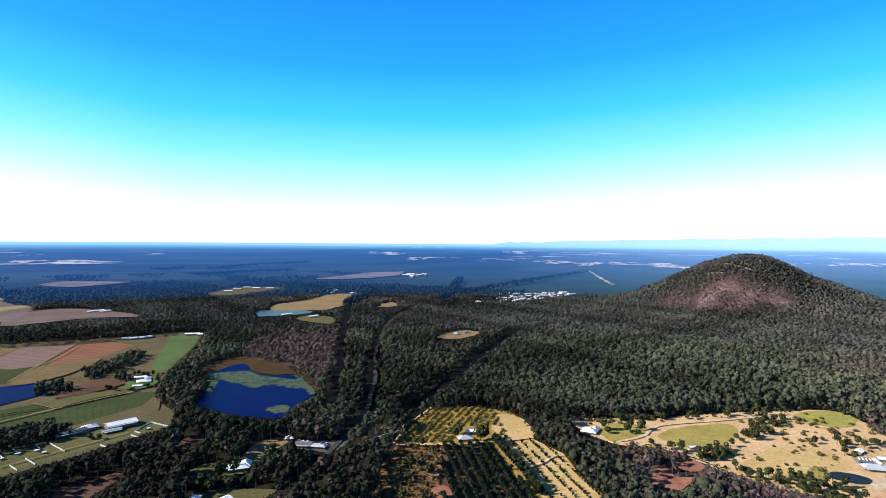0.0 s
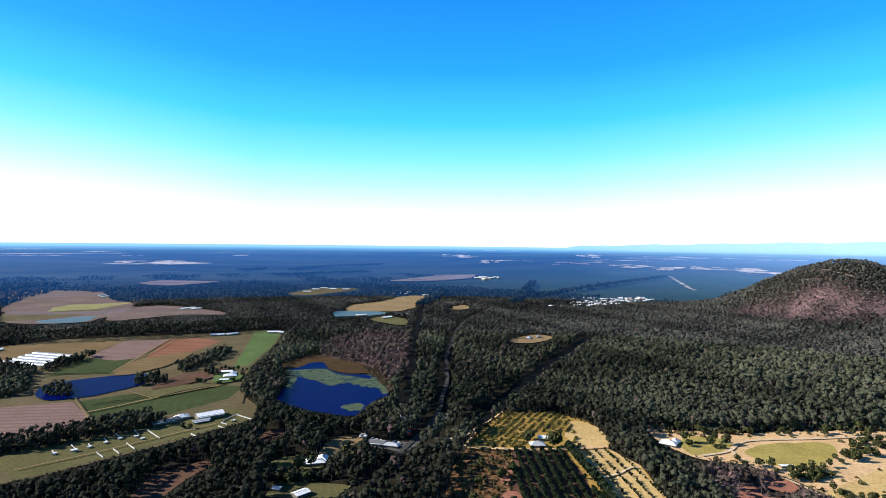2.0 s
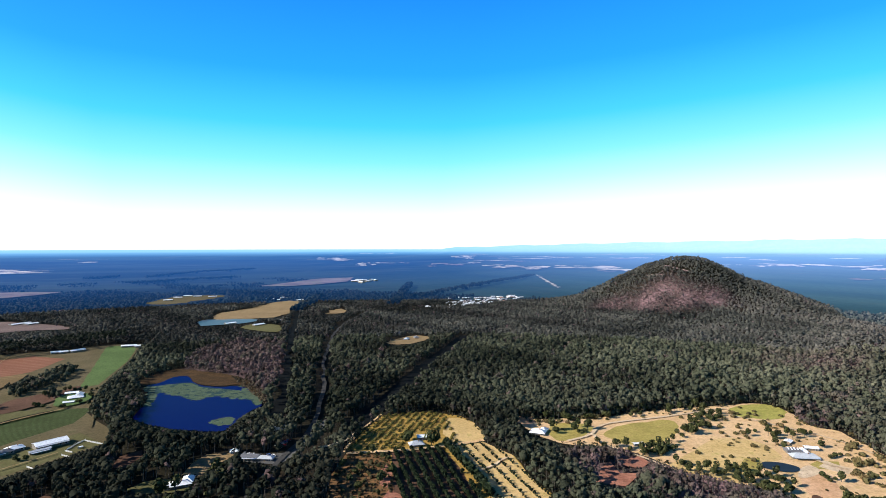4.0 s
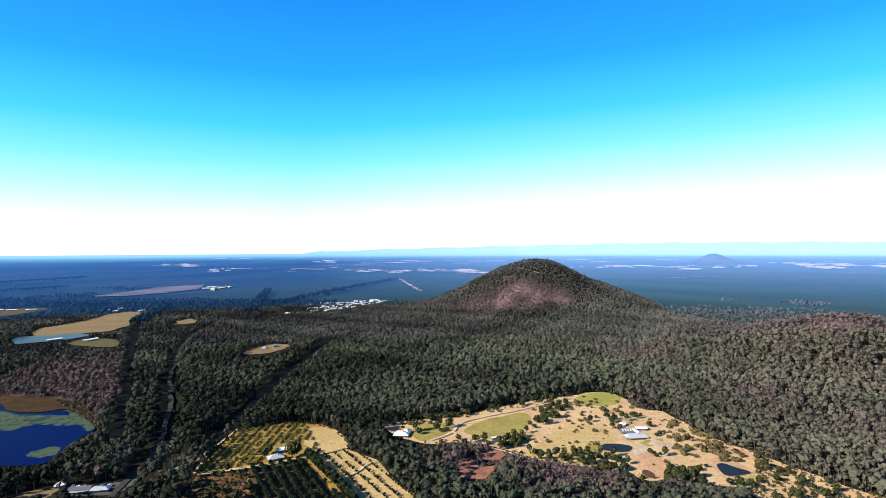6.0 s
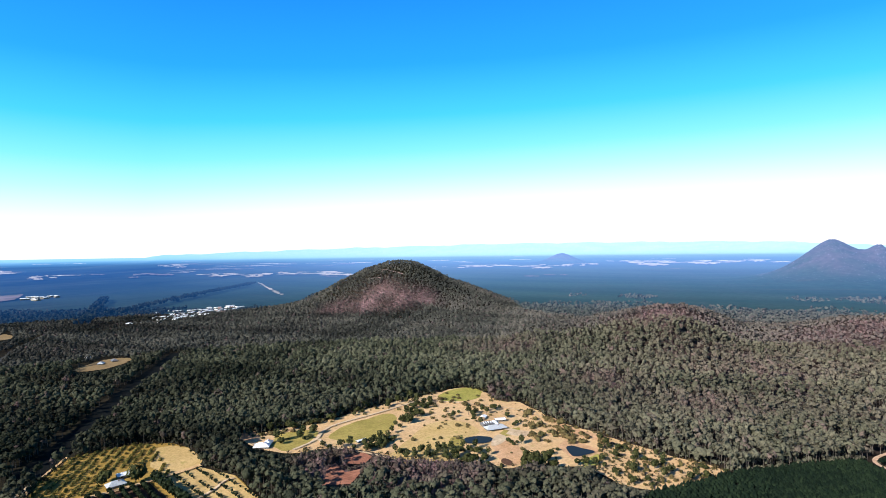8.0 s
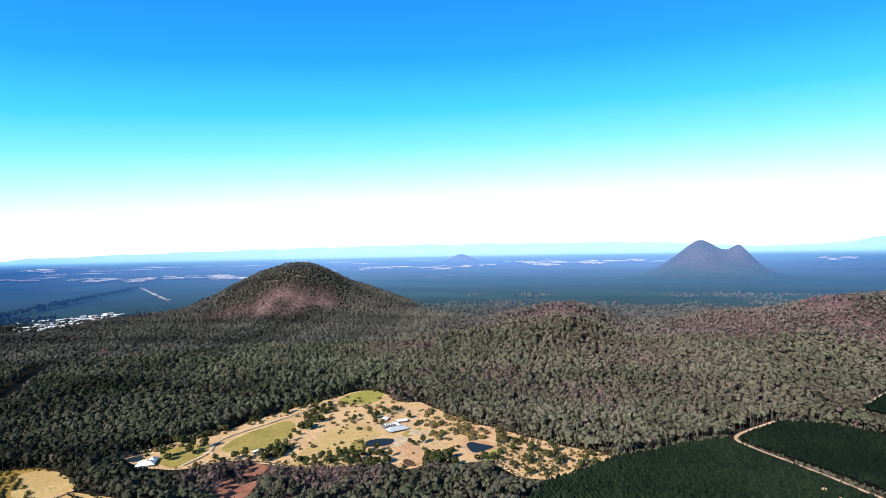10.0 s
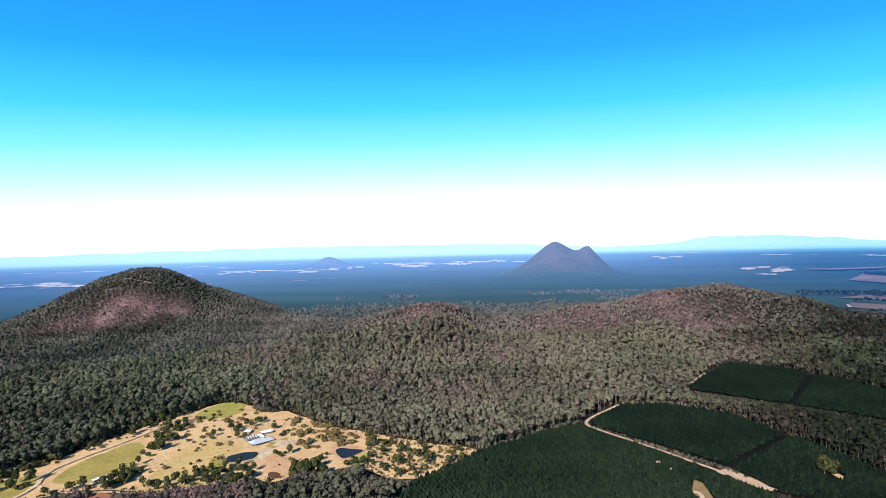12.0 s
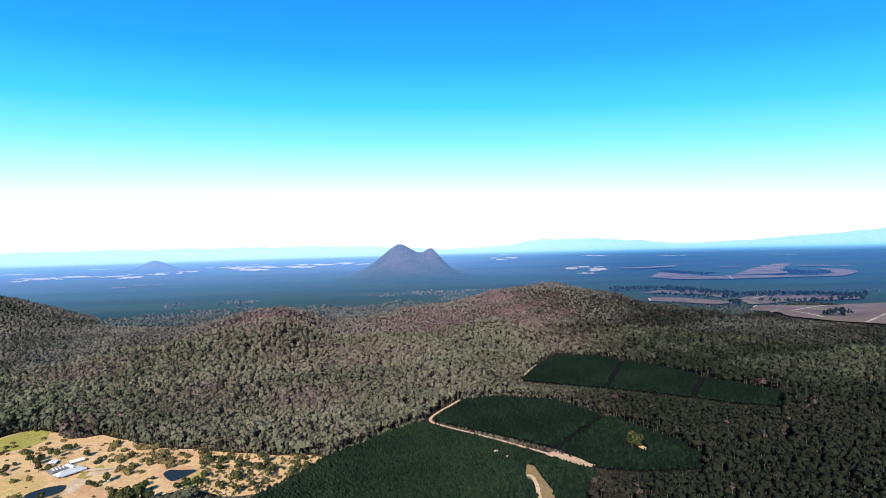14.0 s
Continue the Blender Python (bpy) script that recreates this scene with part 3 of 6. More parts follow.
rail_line = [(-95.4, 475.5), (-117.8, 631.7), (-144.2, 807.7), (-184.8, 1076.7), (-216.2, 1321.7)]
east_line = [(-59.2, 379.3), (-51.4, 410.1), (-34.6, 462.8), (-10.4, 522.8), (21.3, 624.2), (61.3, 744.2), (123.7, 918.9)]
lane_line = [(-73.1, 319.3), (-68, 363.3), (-51.4, 410.1)]
clear_yard = [(-106.6, 398.8), (-107, 411.8), (-86.8, 409), (-75.6, 413.2), (-68.9, 424.2), (-70.2, 402.3), (-80.6, 391.7), (-87.5, 392.8)]
yellow_paddock = [(-136.2, 378.5), (-136.5, 398.6), (-132.9, 413.8), (-112.1, 415.9), (-114.4, 402.2), (-121.6, 389.6), (-122.5, 374.4)]
lawn = [(-162.8, 359.9), (-154.8, 371.3), (-140.9, 373.5), (-127.2, 371.6), (-120.6, 356.9), (-132.8, 351.3), (-154.3, 351.6)]
lawn_low = [(-142.9, 307.9), (-146.5, 327.5), (-127.1, 334), (-97.4, 332.3), (-102.4, 314.5)]
brown_low = [(-217.3, 286.6), (-225.7, 326.4), (-206.2, 356), (-198.3, 349.4), (-200.7, 323.6), (-200.1, 289.4)]
brown_strip = [(-188.9, 394.9), (-191.4, 414.6), (-180.7, 428.5), (-175.1, 412), (-179.2, 394.1)]
clearing_town = [(-15.4, 861), (31.1, 934.3), (64.6, 918.3), (50.5, 873.7), (11.6, 837.3)]
clearing_right = [(-156.1, 1275.6), (-114.9, 1356.3), (-99.5, 1265.4), (-136.2, 1215.2)]
field_ne = [(-365.6, 1146), (-382.7, 1272.3), (-329.3, 1360.3), (-312, 1496.7), (-244.4, 1562.3), (-226.5, 1318.6), (-225.9, 1205.8), (-281.6, 1163.7)]
pond_far = [(-354, 1066.4), (-386.5, 1156.4), (-341.4, 1156), (-267.5, 1166.7), (-266.3, 1110.7), (-336.6, 1070)]
field_yard = [(-278.3, 1040.9), (-264.5, 1093.5), (-207.8, 1079.7), (-187.2, 978.5), (-224.1, 992)]
field_white = [(-622.7, 1474.4), (-637.9, 1598.6), (-616.2, 1708.7), (-512.6, 1734.1), (-477.9, 1677.7), (-525, 1549.7), (-557.1, 1456.5)]
field_west_far = [(-893, 872.7), (-1078.1, 1053.6), (-1175.5, 1208.5), (-1276.4, 1421.4), (-1118.5, 1408.3), (-961.7, 1233.4), (-893.4, 1210.9), (-831.9, 1142.4), (-766.3, 975.5), (-749.3, 895.9), (-816.2, 861.4)]
field_tan_far = [(-728.2, 914.5), (-777.5, 989.7), (-831.9, 1120.5), (-774.8, 1178.3), (-679.8, 1133.9), (-584.8, 1076.2), (-567.3, 1044.1), (-649.8, 1043.7), (-685.7, 976.7)]
pond_west_far = [(-850.9, 888.7), (-834.2, 929.2), (-802.7, 988.4), (-773.7, 949.9), (-754.3, 901.9), (-798.9, 868.4)]
grove_a = [(-379.2, 341.8), (-359.8, 367.9), (-329.8, 405.4), (-304.2, 439.7), (-278.8, 421.2), (-304.2, 379.6), (-340.6, 348.3), (-367.5, 331.2)]
grove_b = [(-630.2, 568.3), (-583.6, 589), (-537.2, 570.4), (-466.4, 484.6), (-469.7, 461.9), (-505.4, 455.7)]
grove_c = [(-441.2, 479.8), (-458, 502), (-441.3, 509.3), (-419.5, 487.6), (-413.8, 469)]
grove_d = [(-381.1, 592.9), (-392.7, 617.5), (-385.9, 644.4), (-392.7, 724.8), (-378.8, 711.2), (-361.8, 662.4), (-365.5, 610.3), (-368.3, 586.8)]
grove_e = [(-383.6, 523.9), (-397.8, 545), (-388.7, 561.8), (-358, 547.1), (-353, 533.8), (-371.4, 526)]
grove_f = [(-333, 571.6), (-340.2, 586.3), (-334.9, 598.4), (-322.6, 578.7)]
grove_g = [(-261.2, 411.2), (-261.6, 418), (-252.1, 416.8), (-249.4, 409.1)]

OPEN = [farmland, lake_basin, orchard, estate, clear_yard, yellow_paddock, lawn, lawn_low, brown_low, brown_strip, clearing_town, clearing_right, scrub_east, scrub_west, [(157.5, 379.1), (175.2, 383.1), (177.4, 370.2), (166.7, 360.9), (156, 366.4)], [(128.2, 342.5), (138.7, 364.8), (149.8, 374.4), (148.3, 355.3), (163.6, 354.3), (144.5, 334.1)],
        field_ne, pond_far, field_yard, field_white, field_west_far, field_tan_far, pines_low, pines_mid, pines_far,
        ribbon([(530.5, 154.9), (482.7, 163.5), (454.4, 165.5), (443.1, 145.6), (426.2, 103.5), (411.2, 74.9), (399.9, 49.6), (392.3, 34), (387.1, 19.5)], 6)]
scar = [(d * math.sin(radians(a)), d * math.cos(radians(a))) for a, d in ((26.7, 1427), (27.5, 1409), (28.3, 1394), (29.1, 1379))]
scar_low = [(d * math.sin(radians(a)), d * math.cos(radians(a))) for a, d in ((25.0, 1402), (26.0, 1388), (27.0, 1374))]
CUTS = [ribbon(scar, 9), ribbon(scar_low, 7), ribbon(road_line[:4], 8), ribbon(road_line[3:], 15), ribbon(rail_line, 15), ribbon(east_line[2:], 25), ribbon(east_line[:3], 7), ribbon(lane_line, 5), ribbon(side_road, 6)]
LOW = [[(107.7, 1355.8), (206.6, 1600), (402.1, 1679), (363.1, 1515), (168.3, 1300.9)], [(4.2, 1234.7), (46, 1404.5), (112.4, 1381), (107.4, 1287.9), (39.6, 1202.8)]]
grove_h = [(-533.9, 571.2), (-538.7, 600.3), (-539.1, 654.3), (-526, 646), (-517.7, 594.8), (-514.3, 560.7)]
GROVES = [grove_h, grove_a, grove_b, grove_c, grove_d, grove_e, grove_f]

# ---------------------------------------------------------------- fields and other open ground
patch("farmland", farmland, M["pasture"], "dry olive brown pasture between crops and tree belts")
patch("field", [(-481.2, 422.4), (-448, 438), (-426.5, 450.3), (-400.1, 463.8), (-361.8, 434.3), (-332.5, 405), (-342.2, 397.9), (-355.6, 387.8), (-373.4, 365.1), (-389.8, 342.2)], M["ploughed"], "bare pinkish brown ploughed field with pale rows")
patch("field", [(-333.2, 407.7), (-359.5, 431.5), (-396.7, 464.4), (-364.2, 499.1), (-333.9, 537.1), (-274.2, 542.9), (-268.1, 497.6), (-290.7, 443), (-311.3, 411.3)], M["green_crop"], "dark green crop field in long rows")
patch("field", [(-532.9, 641.2), (-568.1, 758.2), (-510.3, 779.3), (-488, 702.6), (-469.1, 642.5), (-482.2, 626.7)], M["ploughed"], "purple brown ploughed field with pale streaks")
patch("field", [(-510.3, 779.3), (-479.7, 800.5), (-428.3, 780.6), (-424.1, 702.6), (-457.8, 648.1), (-485.7, 711.3)], M["red_field"], "bare red soil field beside a tree belt")
patch("field", [(-502.8, 541.5), (-529.7, 638.2), (-484.5, 629.6), (-470, 645.8), (-445.5, 567.5), (-484.5, 555.2)], M["green_crop"], "dark olive field above the farm pond")
patch("field", [(-613.2, 599.4), (-698.9, 683.1), (-641.8, 725), (-571.3, 760), (-536.8, 644), (-585.1, 617.7)], M["stubble"], "tan stubble field beside the greenhouses")
patch("field", [(-419.6, 869.5), (-380.6, 883.1), (-341.6, 761.2), (-313.4, 632), (-327.6, 623.2), (-376.9, 754.5)], M["bright_green"], "bright green mown grass strip beside woodland")
patch("field", [(-328.1, 318.5), (-350.3, 344.5), (-284, 403.6), (-248.5, 470.9), (-217.3, 443.6), (-257.6, 379.1), (-301.9, 308.7)], M["olive_grass"], "green horse paddock divided by white fences")
patch("field", brown_low, M["brown_field"], "brown bare paddock among trees")
patch("field", brown_strip, M["brown_field"], "narrow brown clearing among trees")
patch("field", yellow_paddock, M["hay"], "small yellowed paddock between trees")
patch("lawn", lawn, M["olive_grass"], "green lawn round a white house", "lawn")
patch("lawn", lawn_low, M["olive_grass"], "green lawn among garden trees", "lawn")
patch("yard", clear_yard, M["asphalt"], "grey sealed car park beside the road", "car park")
patch("field", orchard, M["orchard_grass"], "yellow grass under the fruit trees")
patch("field", orchard_field, M["dry_grass"], "open yellow green grass at the orchard's end")
patch("field", tree_crop, M["brown_field"], "dark soil under a dense tree crop")
patch("field", young_crop, M["dry_grass"], "tan ground under rows of young trees")
patch("field", scrub_west, M["rust_ground"], "brown scrub ground with dry grass")
patch("dirt_patch", [(-8.7, 368.4), (-4.6, 388.4), (0.4, 369.9), (-0.5, 346.5), (-6.5, 351.3)], M["red_dirt"], "bare red earth beside the tree crop", "dirt")
patch("dirt_patch", [(-6, 330.2), (-1.9, 343.9), (7.1, 333.8), (8.5, 319.8), (-4.1, 314.4)], M["red_dirt"], "bare red earth beside the tree crop", "dirt")
patch("estate_ground", estate, M["tan_soil"], "dry tan paddock round the estate", "paddock", amount=4)
patch("field", [(164.1, 429.5), (198.3, 454.6), (228, 458.3), (243.4, 456.3), (218.3, 417.7), (197.7, 405.9), (179.3, 400.4), (170.5, 413.8)], M["lime_grass"], "green yellow hay field on the estate", amount=4.5)
patch("field", [(124.3, 439.2), (136.6, 463.4), (166.6, 454.8), (159.8, 436.5), (145.5, 420.8), (128.9, 415), (121.4, 426)], M["lime_grass"], "yellow green grass round a white house", amount=4.5)
patch("field", [(302.9, 482.9), (337, 501.1), (355.4, 494.1), (346.1, 460.2), (323, 451.1), (297.4, 466.9)], M["bright_lime"], "bright lime grass at the wood's edge", amount=4.5)
patch("field", [(185.7, 364.6), (213.9, 385.5), (249.9, 415.1), (278, 409.5), (277, 368), (247.5, 361), (225.8, 333), (202.4, 336.8), (185.9, 347.5)], M["dry_grass"], "yellow grass with scattered bushes", amount=4)
patch("field", [(231.1, 355.6), (246.8, 371.5), (257.3, 370.5), (243.5, 349.3), (232.7, 343.1)], M["lime_grass"], "lime grass beside the garden pond", amount=2)
patch("field", [(283.5, 357), (293.6, 362.5), (307.7, 360), (296.6, 345.8), (283.2, 349.8)], M["lime_grass"], "lime grass beside the drive", amount=2)
patch("field", [(295.3, 280.2), (303.5, 280.5), (322, 282.5), (310.3, 270.4), (297.8, 268.2), (284.6, 267.8)], M["bright_lime"], "lime green grass below the dam", amount=2)
patch("dirt_patch", [(157.5, 379.1), (175.2, 383.1), (177.4, 370.2), (166.7, 360.9), (156, 366.4)], M["red_dirt"], "red bare earth bank", "dirt")
patch("dirt_patch", [(128.2, 342.5), (138.7, 364.8), (149.8, 374.4), (148.3, 355.3), (163.6, 354.3), (144.5, 334.1)], M["red_dirt"], "red bare earth bank", "dirt")
patch("dirt_patch", [(266.7, 344.1), (282.4, 350.2), (281.9, 336.3), (269.4, 314.3), (254.3, 299), (245.7, 299.1), (248.5, 313.2), (252.3, 325.5)], M["orange_bank"], "bare pinkish tan yard ground", "dirt")
patch("dirt_patch", [(287.4, 353.5), (299.4, 361.1), (305.4, 342.8), (298.6, 339), (290.2, 346.2)], M["pale_sand"], "bleached sandy yard beside the house", "dirt", amount=1.5)
patch("dirt_patch", [(301.7, 310.2), (321.5, 318.7), (321.7, 302.5), (321.1, 284.2), (306.6, 283.4), (291, 283.5), (295.5, 297.3)], M["orange_bank"], "orange bare bank round the farm dam", "dirt", amount=2)
patch("dirt_patch", [(349.6, 372.3), (343, 333.9), (347.8, 302.4), (337.8, 294.2), (330.9, 311.1), (333.1, 342.1)], M["orange_bank"], "orange worn strip along the wood", "dirt", amount=2)
patch("dirt_patch", [(259.3, 334.6), (268.7, 350.1), (281.9, 356.4), (284.8, 349), (270.4, 335.4)], M["pale_sand"], "pale rocky garden round the pond", "dirt", amount=3)
patch("dirt_patch", [(103.5, 465.6), (109, 479.5), (121, 478.5), (120.1, 461.9), (110.8, 457)], M["orange_bank"], "orange bare ground at the wood's edge", "dirt", amount=2)
patch("scrub_ground", scrub_east, M["tan_soil"], "tan sandy ground with scrub", "scrubland", amount=5)
patch("marsh", marsh, M["marsh"], "rust brown reed marsh round the lake", "marsh", amount=4)
for f, k, lab in ((field_ne, "hay", "tan hay field before the forest"), (field_yard, "olive_grass", "yellow green yard field"), (field_white, "pasture", "pale bare field with long sheds"),
                  (clearing_town, "hay", "tan clearing in the woods"), (clearing_right, "hay", "small tan clearing in the woods"),
                  (field_west_far, "far_stubble", "distant brown stubble field"), (field_tan_far, "far_stubble", "distant pinkish tan field")):
    patch("field", f, M[k], lab, amount=(7 if f in (clearing_town, clearing_right) else 3))
patch("field", [(-986, 1129.2), (-889.5, 1205.6), (-868.1, 1101.6), (-913.1, 1060.6)], M["lime_far"], "distant yellow green crop field")
patch("field", [(-912.8, 994.7), (-981.7, 1075.6), (-980.3, 1130.5), (-872.2, 1090.2), (-888.2, 1046.5)], M["lime_far"], "distant yellow green strip of crop")
patch("field", [(-898.9, 878.5), (-991.2, 968.7), (-932.6, 1017.7), (-859.7, 1082.7), (-828, 1004.5), (-849.7, 933.6)], M["pasture"], "distant grey brown strip of stubble")

patch("field", [(-1455.9, 1362.6), (-1416.3, 1391.7), (-1304.7, 1441.2), (-1140.8, 1429.4), (-1070.4, 1345.3), (-1171.8, 1243.5), (-1249.4, 1169.2)], M["mauve_soil"], "distant grey mauve fallow field")
patch("field", [(-1007.0, 1014.8), (-909.2, 1018.3), (-828.3, 1065.4), (-811.3, 1120.6), (-782.1, 1037.8), (-790.4, 1008.9), (-916.1, 972.2), (-975.7, 958.9)], M["mauve_soil"], "distant strip of bare brown soil")

# pines' ground, with the shade under them put into its near-black colour
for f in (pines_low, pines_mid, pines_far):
    patch("plantation_floor", f, M["shaded_litter"], "needle floor of a young pine plantation, coloured dark for shade", "plantation")


def water(name, poly, label, cat, up=None, mat="water"):
    patch(name, poly, M[mat], label, cat, step=5, amount=1.6, up=up, soft=True)


water("lake", lake, "deep blue lake edged with water lilies", "lake")
patch("water_weed", [(-254.9, 612.8), (-245.7, 620.2), (-218, 634), (-198.8, 608.8), (-165.2, 596.2), (-146.9, 584.2), (-125.1, 548.8), (-134.5, 553.7), (-156.6, 565.7), (-170.9, 572.7), (-181.1, 566.2), (-191.5, 557.4), (-211.2, 577.9), (-235.6, 591.5), (-234.9, 578.7), (-227.9, 551), (-226.5, 537.8), (-242.3, 582.5)], M["pond_weed"], "teal shelf of weed under the lake surface", "water weed", amount=2.6)
patch("water_weed", [(-158.7, 607.8), (-146.3, 591.8), (-122.1, 540.8), (-126.7, 535.8), (-141.1, 566.1)], M["pond_weed"], "teal shelf of weed under the lake surface", "water weed", amount=2.6)
patch("water_weed", [(-152.1, 486.1), (-145.6, 497.8), (-135.5, 497.7), (-135.3, 482), (-145.1, 478.7)], M["pond_weed"], "green raft of floating weed", "water weed", amount=1.5)
water("pond", west_pond, "long blue farm pond beside crops", "pond")
water("pond", pond_far, "pale distant pond beside a hay field", "pond", mat="pale_water")
water("pond", pond_west_far, "pale distant pond among far fields", "pond", mat="pale_water")
water("pond", [(246.2, 354.6), (255.1, 365.7), (266.4, 361.4), (273, 352.1), (266, 344.5), (253.2, 347)], "dark garden pond before a large house", "pond", mat="dark_water")
water("pond", [(304.2, 303.8), (311.8, 303.7), (313, 294.4), (315.8, 283.4), (306.6, 283.4), (294, 286.5), (296.6, 293.2)], "blue farm dam with tan banks", "pond", mat="dark_water")
patch("mud_hollow", [(246.6, 309.6), (252.6, 313.4), (254.8, 305.4), (248.3, 299.9), (245.5, 303.5)], M["brown_field"], "muddy brown hollow beside trees", "mud", amount=2.6)


def track(name, line, width, mat, label, cat="track"):
    patch(name, ribbon(rounded(line, 2, False), width), M[mat], label, cat, step=6, amount=width * 0.22)


for line, wide in ((scar, 4.6), (scar_low, 3.4)):
    for i in range(len(line) - 1):
        p, q = Vector(line[i]), Vector(line[i + 1])
        patch("rock_slab", ribbon([tuple(p), tuple(p.lerp(q, 0.4)), tuple(p.lerp(q, 0.78))], wide), M["pink_rock"], "bare pale pink rock slab near the hilltop", "rock", step=4, amount=0.9)
track("dirt_road", [(-52.9, 419.3), (-43.8, 423.3), (-34, 435), (-26.4, 453.8)], 3.5, "dirt_track", "pale verge track beside the orchard with a parked white van")
track("road", side_road, 4.5, "asphalt", "sealed side road past the shop", "road")
track("road", road_line, 4.0, "road", "grey sealed road through the woods", "road")
# Tree shade in both cuttings is painted as these near-black beds.
track("railway_bed", rail_line, 13.0, "shaded_litter", "straight cutting bed with tree shade in its colour", "track")
track("cutting_bed", east_line[2:], 22.0, "shaded_litter", "cleared strip floor with tree shade in its colour", "track")
track("dirt_road", [(-35.3, 408.1), (-25.7, 454.2), (-9.3, 496.8)], 1.8, "tan_soil", "pale dirt track beside the orchard")
track("dirt_road", [(132.8, 415.8), (156.4, 427.2), (163.4, 439.5), (176.4, 453.3), (194.5, 458.4), (232.1, 466.3), (275.3, 478.4), (302.6, 485.5)], 2.7, "dirt_track", "pale sandy drive across the estate")
track("dirt_road", [(157.7, 428.1), (156.2, 408), (163.6, 397.2), (180.4, 372.5), (186.9, 349.4), (202.4, 336.8)], 2.4, "dirt_track", "pale sandy drive across the estate")
track("dirt_road", [(290.3, 376.8), (293.9, 360.3), (305, 344.2)], 4, "dirt_track", "pale sandy drive beside the house")
track("dirt_road", [(294.5, 468.7), (323, 427.3), (339.7, 401), (343, 370)], 1.8, "dirt_track", "faint sandy track on the paddock")
track("dirt_road", [(57.2, 366), (69.2, 374.9), (78.7, 387.5), (83.9, 386.5)], 2.0, "dirt_track", "pale track through the young trees")
track("dirt_road", [(-32.2, 405.2), (-9.8, 406.7), (14.4, 407.4), (49, 416.5), (70, 423.4)], 4, "tan_soil", "tan track between orchard blocks")
track("dirt_road", [(524.1, 155.3), (482.7, 163.5), (454.4, 165.5), (443.1, 145.6), (426.2, 103.5), (411.2, 74.9), (399.9, 49.6), (392.3, 34), (388.1, 22.3)], 2.8, "orange_track", "orange dirt road between pine plantations")
patch("clearing", [(399.6, 57.2), (410.4, 51.6), (401, 36.2), (387.5, 21.3), (383.7, 27), (395.2, 47.6)], M["orange_track"], "wide orange dirt clearing on the plantation road", "clearing", step=6, amount=1.6)
patch("clearing", [(359, 64.8), (379.7, 66.5), (377.5, 60.9), (366.4, 56.4), (344.1, 44.9), (322.9, 40.2), (320.1, 48.5), (352.2, 58.5)], M["hay"], "dry grass clearing in the plantation", "clearing", step=6, amount=1.6)
track("dirt_road", [(358.7, 65.9), (362.4, 60), (346.5, 54.9), (320.3, 47.9)], 2.5, "dirt_track", "pale wheel track across the clearing")
patch("clearing", [(399.8, 95.7), (401.2, 91.5), (395.8, 89.9), (395.9, 93.2)], M["dirt_track"], "small bare gap in the pines", "clearing", step=5, amount=1.0)
patch("clearing", [(392.6, 86), (391.8, 81.4), (387.3, 81.7)], M["dirt_track"], "small bare gap in the pines", "clearing", step=5, amount=1.0)
track("dirt_road", [(607.9, 112), (652.4, 111.9), (697.7, 106.8)], 4, "dirt_track", "pale track at the plantation's edge")
patch("clearing", [(433.1, -4.7), (433.9, -9.6), (424.9, -16.7), (422.2, -12.6)], M["tan_soil"], "small bare clearing round a lone tree group", "clearing", step=5, amount=1.2)
# The shadow line between the blocks is painted as a dark strip.
track("firebreak", [(597.3, 21.4), (654.5, 15.2), (703.2, 9.6)], 2.5, "shaded_litter", "break between plantation blocks, coloured dark for shade")

track("dirt_road", [(-316.6, 319.5), (-287.8, 353.8), (-264.3, 388.8), (-238.9, 425.1)], 1.2, "hay", "thin worn track along the paddock")
track("dirt_road", [(-246.9, 483.7), (-266.6, 530.4), (-301.2, 613), (-317, 657.2)], 1.6, "pasture", "pale farm lane beside the woods")
track("dirt_road", [(-462.9, 630.5), (-472.3, 694.4), (-508.8, 796.7)], 1.2, "hay", "pale lane between ploughed fields")
patch("field", [(-361.5, 498.6), (-332.6, 535.1), (-303.3, 535.6), (-319, 513.2), (-335.2, 486.2)], M["olive_grass"], "dull olive fallow block between crop rows")
patch("dirt_patch", [(-360.8, 514.5), (-368, 565.4), (-349.8, 595.7), (-326.6, 629.5), (-324.2, 608.9), (-322.9, 563.2), (-329.6, 540.2), (-350, 516.4)], M["brown_field"], "bare brown earth between pond and tree belt", "dirt", amount=3)
patch("field", [(-439.4, 563.2), (-462.9, 640.3), (-455.6, 645), (-422.7, 698.9), (-406.8, 654.1), (-404.4, 594.5), (-421.1, 556)], M["stubble"], "golden brown stubble field below the red field", amount=3)
patch("lawn", [(-312.7, 545.5), (-324.7, 573.1), (-323.4, 594.8), (-299.8, 593.5), (-287.6, 564.4), (-296.8, 548.3)], M["bright_green"], "green garden lawn round the white farmhouse", "lawn", amount=3)
track("dirt_road", [(-362.8, 434.1), (-350.8, 452.7), (-334.4, 483.4), (-317.8, 511.3), (-297.8, 538.8)], 2.2, "hay", "pale headland track between crop blocks")
track("dirt_road", [(-365.3, 499), (-347.6, 489.9), (-334.4, 483.4)], 1.6, "hay", "pale headland track between crop blocks")
track("dirt_road", [(-398.5, 465.9), (-362.8, 434.1), (-333.6, 407.6)], 1.6, "hay", "pale headland track between crop blocks")
track("drain", [(-375.1, 455.5), (-363, 468.3), (-345.4, 484.4)], 2.0, "shaded_litter", "dark ditch below a fallow block", "ditch")
track("drain", [(-331.2, 488.8), (-320.2, 515.1), (-303.3, 533.3)], 2.0, "shaded_litter", "dark ditch below a fallow block", "ditch")
